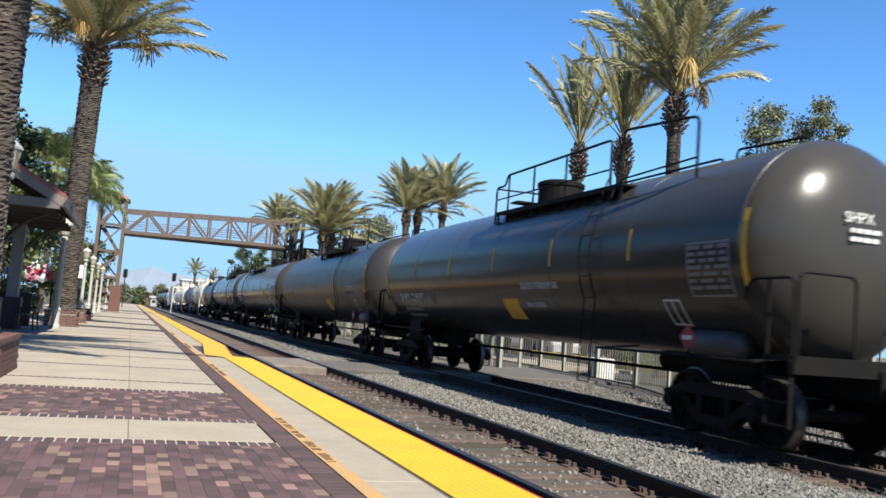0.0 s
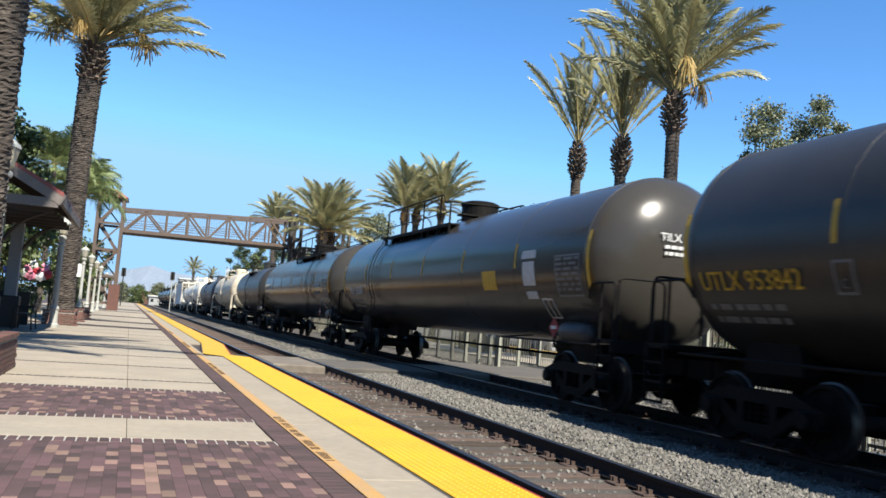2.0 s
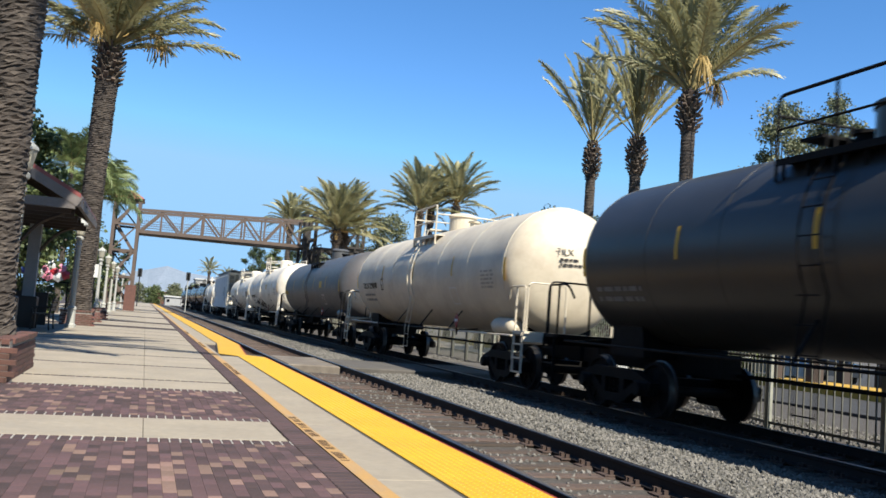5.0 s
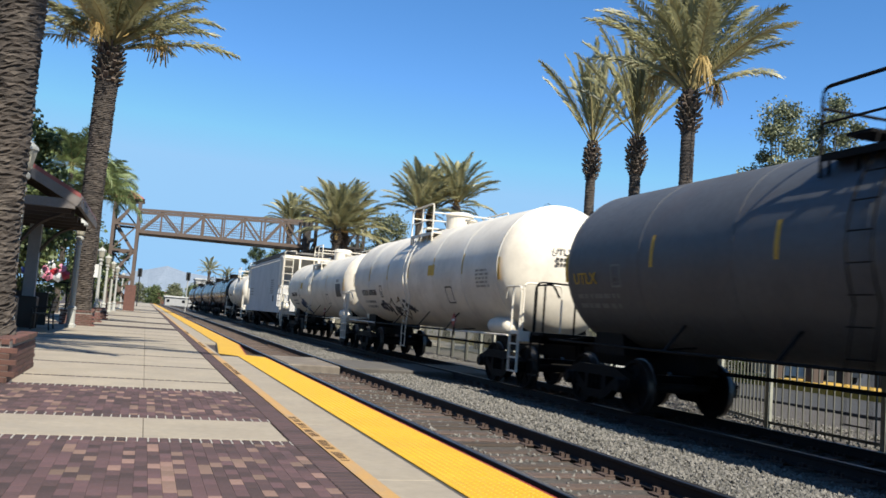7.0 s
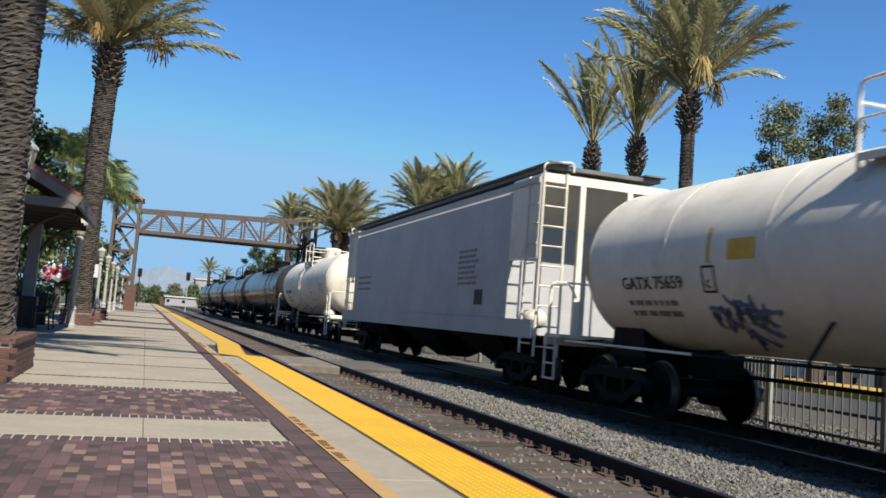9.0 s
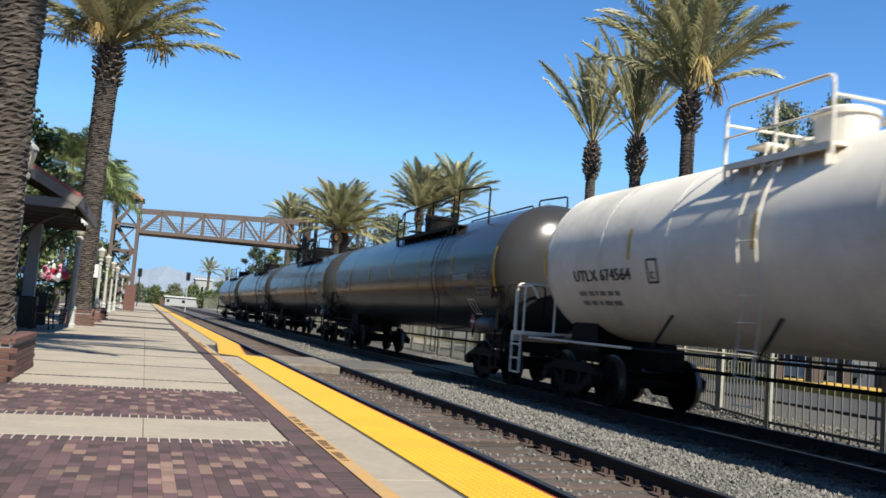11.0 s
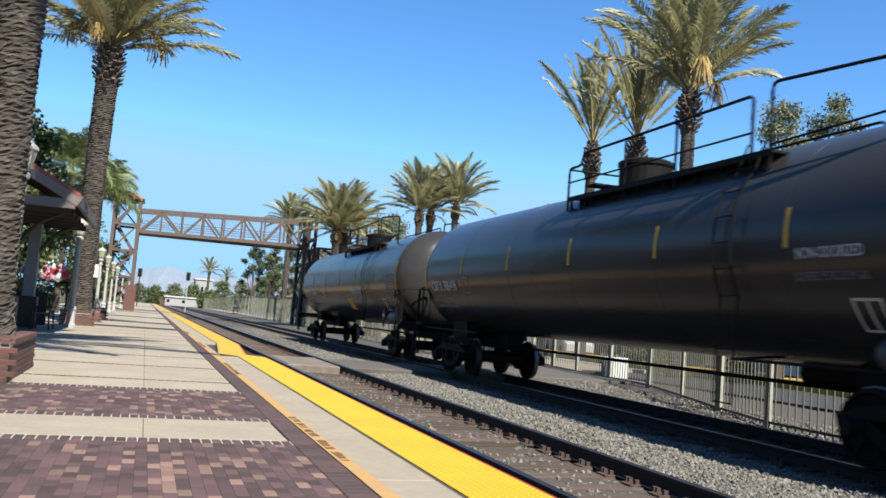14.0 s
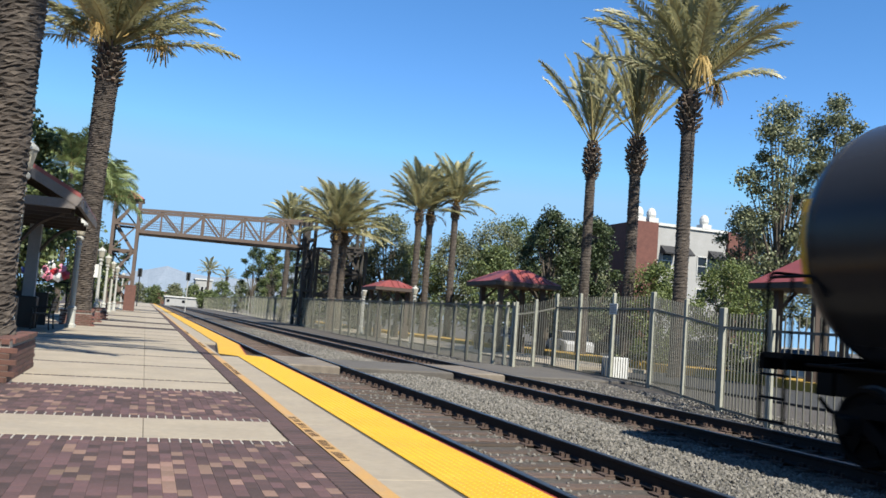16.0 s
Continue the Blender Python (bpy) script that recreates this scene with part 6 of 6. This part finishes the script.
def lamp_post(x, y, z, h=3.4, lantern=True, label="cream fluted lamp post with frosted lantern on the platform", tall=1.0):
    lp = thing("lamp_post", pose(x, y, z), label, "lamp post", "lamp posts")
    bm = B()
    hh = h - 0.55
    prof = [(0.17, 0), (0.17, 0.10), (0.13, 0.14), (0.12, 0.55), (0.14, 0.58), (0.14, 0.63), (0.085, 0.70), (0.07, hh - 0.35), (0.095, hh - 0.32), (0.095, hh - 0.27), (0.07, hh - 0.24),
            (0.07, hh - 0.14), (0.12, hh - 0.10), (0.125, hh - 0.03), (0.08, hh), (0.05, hh + 0.04)]
    lathe(bm, prof, "z", 14)
    part("post", bm, POST_WHITE, lp)
    if lantern:
        bm = B()
        lathe(bm, [(0.10, hh + 0.03), (0.13, hh + 0.07), (0.19, hh + 0.36), (0.185, hh + 0.40), (0.0, hh + 0.42)], "z", 8)
        part("lantern", bm, LANTERN, lp, "frosted cream lantern")
        bm = B()
        lathe(bm, [(0.21, hh + 0.38), (0.20, hh + 0.43), (0.10, hh + 0.52), (0.03, hh + 0.56), (0.025, hh + 0.62), (0.0, hh + 0.64)], "z", 8)
        part("lantern_cap", bm, POST_WHITE, lp)
    return lp


lamp_post(-2.14, 15.6, 0, 3.6)
lamp_post(-2.2, 29.8, 0, 3.5)
for y in (46.0, 54.0, 62.7, 72.0, 90.0, 108.0):
    lamp_post(-2.3, y, 0, 3.5)
for x, y in ((15.3, 49.0), (15.4, 62.0), (16.8, 68.0)):
    lamp_post(x, y, -0.4, 3.5, label="cream lamp post with frosted lantern beyond the fence")

# ---------------------------------------------------------------- near-side shelter, planters, seats
def near_shelter():
    s = thing("platform_canopy", pose(0, 0, 0), "wooden platform canopy with red gabled roof", "canopy")
    y0, y1 = 22.0, 29.0
    xr, zr, xe, ze = -4.4, 4.85, -1.70, 3.38
    for side in (1, -1):
        bm = B()
        xa, xb = xr, xr + side * (xe - xr)
        loft(bm, [[(xa, y, zr), (xb, y, ze), (xb, y, ze + 0.10), (xa, y, zr + 0.10)] for y in (y0 - 0.05, y1)])
        part("roof", bm, ROOF_RED, s, "red metal roof slope")
        bm = B()
        beam(bm, (xa, y0, zr - 0.10), (xb, y0, ze - 0.10), 0.09, 0.26)
        part("rake_board", bm, WOOD_PINK, s, "pale painted rake board")
        bm = B()
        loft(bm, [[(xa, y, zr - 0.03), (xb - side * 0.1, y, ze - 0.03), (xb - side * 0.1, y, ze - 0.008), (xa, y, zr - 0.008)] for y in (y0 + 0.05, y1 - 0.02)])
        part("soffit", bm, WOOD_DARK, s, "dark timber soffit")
        bm = B()
        beam(bm, (xb - side * 0.03, y0, ze - 0.08), (xb - side * 0.03, y1, ze - 0.08), 0.08, 0.24)
        part("eave_board", bm, WOOD_PINK, s)
    bm = B()
    beam(bm, (xr - 2.5, y0 + 0.05, 3.22), (xe - 0.1, y0 + 0.05, 3.22), 0.16, 0.22)
    part("tie_beam", bm, WOOD_PINK, s, "pale painted tie beam")
    y = y0 + 0.7
    while y < y1:
        bm = B()
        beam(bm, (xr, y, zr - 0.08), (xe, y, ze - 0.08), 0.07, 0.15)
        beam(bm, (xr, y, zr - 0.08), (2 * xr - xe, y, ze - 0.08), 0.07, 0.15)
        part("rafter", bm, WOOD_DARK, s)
        bm = B()
        beam(bm, (xr - 2.4, y, 3.12), (xe - 0.25, y, 3.12), 0.10, 0.16)
        part("tie_beam", bm, WOOD_DARK, s)
        y += 1.15
    for y in (23.4, 27.6):
        x = -3.25
        bm = B()
        box(bm, x - 0.16, x + 0.16, y - 0.16, y + 0.16, 0.9, 3.1)
        part("column", bm, COL_BLUE, s, "pale blue-grey square column")
        bm = B()
        chamfer_box(bm, x - 0.26, x + 0.26, y - 0.26, y + 0.26, 0, 0.92, 0.03)
        part("column_base", bm, mat("dark_tile_base", (0.0288, 0.0202, 0.019), (0.023, 0.0173, 0.0162), 4, 0.5), s, "dark tiled column base")
        bm = B()
        tube(bm, bent([(x + 0.1, y, 2.2), (x + 0.55, y, 2.85), (x + 1.1, y, 3.1)], 0.3), 0.05, 6)
        part("bracket", bm, WOOD_DARK, s)
    # back wall, dark inside
    bm = B()
    box(bm, -5.6, -5.4, 22.2, 30, 0, 3.1)
    part("back_wall", bm, STUCCO_BR, s, "dark red rear wall")
    bm = B()
    box(bm, -4.6, -3.0, 30.3, 30.5, 0, 1.05)
    part("counter_front", bm, mat("dark_panel", (0.0202, 0.0162, 0.0155), (0.0162, 0.0133, 0.0126), 3, 0.6), s, "dark panelled counter front")


near_shelter()


def bench(x, y, rz, label):
    b = thing("bench", pose(x, y, 0, 0, 0, rz), label, "bench")
    dk = mat("bench_dark_metal", (0.0173, 0.015, 0.0144), (0.0138, 0.0115, 0.0115), 4, 0.5)
    for k in range(4):
        bm = B()
        box(bm, -0.7, 0.7, -0.22 + k * 0.115, -0.13 + k * 0.115, 0.43, 0.46)
        part("seat_slat", bm, dk, b)
    for k in range(3):
        bm = B()
        box(bm, -0.7, 0.7, 0.25 + k * 0.02, 0.28 + k * 0.02, 0.55 + k * 0.13, 0.64 + k * 0.13)
        part("back_slat", bm, dk, b)
    for sx in (-0.62, 0.62):
        bm = B()
        tube(bm, bent([(sx, -0.22, 0), (sx, -0.20, 0.44), (sx, -0.24, 0.64), (sx, 0.22, 0.64)], 0.06), 0.025, 6)
        tube(bm, bent([(sx, 0.26, 0), (sx, 0.22, 0.44), (sx, 0.33, 0.95)], 0.06), 0.025, 6)
        part("arm_frame", bm, dk, b)


bench(-2.75, 27.0, -90, "dark metal bench under the canopy")


def planter(x0, x1, y0, y1, h, label, seed):
    """Low brick planter: courses of separate bricks, a rowlock cap and soil."""
    p = thing("brick_planter", pose(x0, y0, 0), label, "planter", "brick planters")
    w, d = x1 - x0, y1 - y0
    bm = B()
    for a in ((0.007, w - 0.007, 0.007, 0.12), (0.007, w - 0.007, d - 0.12, d - 0.007), (0.007, 0.12, 0.12, d - 0.12), (w - 0.12, w - 0.007, 0.12, d - 0.12)):
        box(bm, *a, 0, h - 0.02)
    part("core", bm, MORTAR, p)
    bm = B()
    box(bm, 0.12, w - 0.12, 0.12, d - 0.12, 0, h - 0.10)
    part("soil", bm, SOIL, p)
    bl, bh, bd = 0.195, 0.058, 0.03
    me1 = bpy.data.meshes.new("brick")
    bm = B()
    chamfer_box(bm, 0, bl - 0.01, 0, bd, 0, bh, 0.004)
    bm.to_mesh(me1)
    bm.free()
    me1.materials.append(WALL_BRICK)
    me2 = bpy.data.meshes.new("cap_brick")
    bm = B()
    chamfer_box(bm, 0, 0.088, -0.02, 0.20, 0, 0.062, 0.006)
    bm.to_mesh(me2)
    bm.free()
    me2.materials.append(WALL_BRICK)
    courses = int((h - 0.06) / 0.068)
    for c in range(courses):
        sh = (c % 2) * bl / 2
        k = 0
        while sh + k * bl < w - 0.05:
            mesh_child("brick", me1, p, pose(sh + k * bl, 0, 0.005 + c * 0.068))
            k += 1
        k = 0
        while sh + k * bl < d - 0.05:
            mesh_child("brick", me1, p, pose(w, sh + k * bl, 0.005 + c * 0.068, 0, 0, 90))
            k += 1
    n = int(w / 0.098)
    for k in range(n):
        mesh_child("cap_brick", me2, p, pose(k * w / n, 0, h - 0.055))
    n = int(d / 0.098)
    for k in range(2, n):
        mesh_child("cap_brick", me2, p, pose(w, k * d / n, h - 0.055, 0, 0, 90))


planter(-2.6, -1.42, 11.0, 13.4, 0.50, "low red brick planter round a date palm", 1)
planter(-2.75, -1.72, 32.2, 34.0, 0.52, "red brick planter round a tall palm", 2)
planter(-2.75, -1.72, 37.6, 39.2, 0.52, "red brick planter beside the platform", 3)
planter(-2.75, -1.72, 43.2, 44.8, 0.52, "red brick planter beside the platform", 4)

# notice board, bunting on the railing, low hedge
nb = thing("notice_board", pose(-2.95, 52.0, 0), "white notice sign on a slim post", "sign")
bm = B()
tube(bm, [(0, 0, 0), (0, 0, 3.0)], 0.04, 8)
part("post", bm, POST_WHITE, nb)
bm = B()
chamfer_box(bm, -0.34, 0.34, -0.03, 0.03, 2.1, 2.85, 0.01)
part("board", bm, SIGN_WHITE, nb)
rr = random.Random(3)
bun = thing("bunting", pose(-3.7, 36.6, 0), "red, white and blue bunting rosettes on a rail", "bunting")
bm = B()
tube(bm, [(-0.8, 0, 1.5), (0.8, 0, 1.5)], 0.03, 6)
for x in (-0.75, 0.75):
    tube(bm, [(x, 0, 0), (x, 0, 1.5)], 0.03, 6)
part("rail", bm, FRAME_BLACK, bun)
for i, (x, z, r_, m_) in enumerate(((-0.75, 1.90, 0.26, BALLOON_B), (-0.48, 1.82, 0.24, BALLOON_B), (-0.25, 1.84, 0.22, BALLOON_W), (0.0, 1.74, 0.24, BALLOON_P), (0.2, 1.92, 0.22, BALLOON_R), (0.38, 1.72, 0.24, BALLOON_W),
                                    (0.45, 2.0, 0.24, BALLOON_P), (0.1, 2.1, 0.28, BALLOON_W), (0.6, 1.80, 0.22, BALLOON_R), (-0.1, 1.97, 0.2, BALLOON_P))):
    bm = B()
    pr = []
    for k in range(13):
        a = k * math.pi / 6
        q = r_ * (1 if k % 2 else 0.8)
        pr.append((q * math.cos(a), q * math.sin(a)))
    loft(bm, [[(x + px, -0.05 + 0.03 * (k % 2), z + pz) for k, (px, pz) in enumerate(pr[:12])], [(x + px * 0.35, -0.12, z + pz * 0.35) for px, pz in pr[:12]]])
    part("rosette", bm, m_, bun)
    beam_bm = B()
    tube(beam_bm, [(x, 0, 1.5), (x, -0.03, z)], 0.012, 5)
    part("stick", beam_bm, FRAME_BLACK, bun)

# ---------------------------------------------------------------- building beyond the lot
def building():
    b = thing("building", pose(0, 0, 0), "white stucco building with brick piers, awnings and domed finials", "building")
    x0, x1, y, h = 48.9, 57.6, 75.0, 12.7
    bm = B()
    box(bm, x0, x1, y, y + 16, -0.5, h)
    part("wall", bm, STUCCO, b)
    for xa, xb in ((46.4, 48.9), (57.6, 61.5)):
        bm = B()
        box(bm, xa, xb, y - 0.35, y + 16, -0.5, h + 0.2)
        part("brick_pier", bm, STUCCO_BR, b, "red brick pier")
    bm = B()
    box(bm, x0, x1, y - 0.18, y + 0.1, h, h + 0.28)
    part("cornice", bm, SIGN_WHITE, b)
    for x in (46.9, 48.4, 54.9):
        bm = B()
        box(bm, x - 0.55, x + 0.55, y - 0.2, y + 0.9, h + 0.2, h + 0.7)
        lathe(bm, [(0.42, h + 0.7), (0.50, h + 1.0), (0.46, h + 1.35), (0.30, h + 1.65), (0.0, h + 1.8)], "z", 14, (x, y + 0.35, 0))
        part("finial", bm, SIGN_WHITE, b, "white domed finial")
    for x in (50.3, 52.2, 56.2, 54.6):
        for z in (5.2, 8.2) if x != 54.6 else (4.6, 8.0):
            w = thing("window", pose(x, y, z), "", "")
            w.parent = b
            bm = B()
            box(bm, -0.55, 0.55, -0.04, 0.05, 0, 1.9)
            part("pane", bm, DARK_GLASS, w)
            bm = B()
            for a in ((-0.62, -0.53, 0, 1.95), (0.53, 0.62, 0, 1.95), (-0.62, 0.62, -0.08, 0), (-0.62, 0.62, 1.9, 2.0), (-0.53, 0.53, 0.92, 0.99)):
                box(bm, a[0], a[1], -0.08, 0.0, a[2], a[3])
            part("frame", bm, SIGN_WHITE, w)
            if z > 7 and x != 54.6:
                bm = B()
                loft(bm, [[(-0.85, -0.02, 2.5), (-0.85, -1.0, 1.75), (-0.85, -0.98, 1.6), (-0.85, -0.02, 1.65)], [(0.85, -0.02, 2.5), (0.85, -1.0, 1.75), (0.85, -0.98, 1.6), (0.85, -0.02, 1.65)]])
                part("awning", bm, AWNING, w, "dark fabric awning")
    return b


building()
mast = thing("antenna_mast", pose(47.4, 78, 12), "thin metal antenna mast on the roof", "antenna")
bm = B()
tube(bm, [(0, 0, 0.2), (0, 0, 4.0)], 0.06, 6)
for z in (1.9, 3.4):
    tube(bm, [(0, 0, z), (1.3, 0, z)], 0.04, 6)
part("mast", bm, FENCE_PALE, mast)

# ---------------------------------------------------------------- distance
for i, (x0, x1, y, h, m_, lb) in enumerate(((2.5, 13, 340, 4.6, STUCCO_BR, "long low red building far down the line"), (6, 20, 290, 3.0, STUCCO, "long low white building far down the line"), (17, 23, 330, 10.5, STUCCO, "white office block far down the line"))):
    b = thing("distant_building", pose(x0, y, -0.6), lb, "building", "distant buildings")
    bm = B()
    box(bm, 0, x1 - x0, 0, 12, 0, h)
    part("wall", bm, m_, b)
    bm = B()
    box(bm, -0.4, x1 - x0 + 0.4, -0.4, 12.4, h, h + 0.4)
    part("roof", bm, STUCCO_BR if i == 0 else SIGN_WHITE, b)
    for k in range(0, int((x1 - x0) / 1.6), 3 if i < 2 else 1):
        bm = B()
        box(bm, 0.5 + k * 1.6, 1.4 + k * 1.6, -0.06, 0.0, h * 0.45, h * 0.75)
        part("window", bm, DARK_GLASS, b)
for x, y, h in ((5.6, 130.0, 6.0), (-1.1, 128.0, 5.9)):
    s = thing("railway_signal", pose(x, y, -0.5), "black railway signal on a slim mast", "railway signal", "signals")
    bm = B()
    tube(bm, [(0, 0, 0), (0, 0, h)], 0.07, 8)
    part("mast", bm, SIGNAL_BLACK if x < 0 else POST_WHITE, s)
    bm = B()
    chamfer_box(bm, -0.3, 0.3, -0.12, 0.12, h - 1.2, h, 0.05)
    part("head", bm, SIGNAL_BLACK, s)
    for k in range(3):
        bm = lathe(B(), [(0.10, -0.14), (0.13, -0.3), (0.11, -0.14)], "y", 10, (0, 0, h - 0.25 - k * 0.36))
        part("hood", bm, SIGNAL_BLACK, s)
bm = B()
prev = None
for k in range(60):
    x = -1800 + k * 90
    hh = 60 + 70 * (noise.noise((k * 0.16, 2.3, 0)) + 0.6) + 25 * noise.noise((k * 0.6, 1, 0))
    hh *= max(0.25, min(1.0, (x + 300) / 700 + 0.4))
    cur = (bm.verts.new((x, 4300, -1)), bm.verts.new((x, 4300 + 300, max(12, hh * 1.5))))
    if prev:
        bm.faces.new((prev[0], cur[0], cur[1], prev[1]))
    prev = cur
tagged(part("hills", bm, MOUNTAIN), "hazy blue hills on the horizon", "hills", kind="structure")
# ---------------------------------------------------------------- brick paving near the viewer
def paving():
    """Running-bond pavers with scattered tan ones; the nearest 300 are objects of their own."""
    rr = random.Random(77)
    V = {0: [], 1: []}
    F = {0: [], 1: []}
    me = []
    for m_ in (BRICK, BRICK_TAN):
        v, f = [], []
        add_brick(v, f, 0, 0.0805, 0, 0.1625, 0.0, 0.001)
        k = bpy.data.meshes.new("brick")
        k.from_pydata(v, [], f)
        k.materials.append(m_)
        me.append(k)
    solo = 0
    bl, bw = 0.163, 0.081
    for ya, yb in ((3.2, 6.98), (8.58, 10.99)):
        cols = int((1.255 + 3.2) / bw)
        for c in range(cols):
            x = 1.255 - (c + 1) * bw
            y = ya - (c % 2) * bl / 2
            while y < yb:
                y0, y1 = max(y, ya), min(y + bl, yb)
                tan = 1 if rr.random() < 0.20 else 0
                dz = rr.uniform(-0.0007, 0.0007)
                if y1 - y0 > 0.03:
                    if solo < 300 and 4.95 < y < 6.3 and -1.0 < x and y + bl < yb:
                        mesh_child("brick", me[tan], platform, pose(x + 0.0003, y + 0.0003, dz))
                        solo += 1
                    else:
                        add_brick(V[tan], F[tan], x + 0.0003, x + bw - 0.0003, y0 + 0.0003, y1 - 0.0003, dz, 0.001)
                y += bl
    bm = B()
    box(bm, -3.2, 1.255, 3.2, 6.98, -0.055, -0.006)
    box(bm, -3.2, 1.255, 8.58, 10.99, -0.055, -0.006)
    part("joint_sand", bm, mat("brick_joint", (0.0576, 0.0374, 0.0346), (0.0432, 0.0288, 0.027), 12, 0.95), platform, "dark sand in the paving joints")
    mortar = B()
    # soldier courses edging the concrete bands
    for y0, y1 in ((6.99, 7.19), (8.37, 8.57), (11.0, 11.21)):
        x = 1.25
        while x > -3.2:
            add_brick(V[0], F[0], x - 0.074, x - 0.006, y0 + 0.004, y1 - 0.004, 0.0)
            box(mortar, x - 0.0055, x + 0.0055, y0, y1, -0.05, -0.0015)
            x -= 0.080
    part("mortar_joints", mortar, mat("white_mortar", (0.357, 0.334, 0.299), (0.288, 0.27, 0.242), 8, 0.9), platform, "pale mortar joints of the soldier courses")["kind"] = "stuff"
    for tan, m_ in ((0, BRICK_ST), (1, BRICK_TAN_ST)):
        k = bpy.data.meshes.new("paving_bricks")
        k.from_pydata(V[tan], [], F[tan])
        k.materials.append(m_)
        o = new("paving_bricks", k)
        o.parent = platform
        o["kind"] = "stuff"


paving()


# ---------------------------------------------------------------- motion of the train
def motions():
    """The train rolls past at a steady speed; every wheelset turns with it."""
    for car, off in CARS:
        rows = []
        for k in range(33):
            t = k * 0.5
            rows.append((t, pose(TRAIN_X, LAST_END + off + SPEED * (16.0 - t), RZ)))
        walk(car, rows)
    step = SPEED / FPS / WHEEL_R
    for ws, p in WHEELSETS:
        walk(ws, [(k / FPS, Matrix.Translation(p) @ Matrix.Rotation(k * step, 4, "X")) for k in range(16 * FPS + 1)])


motions()
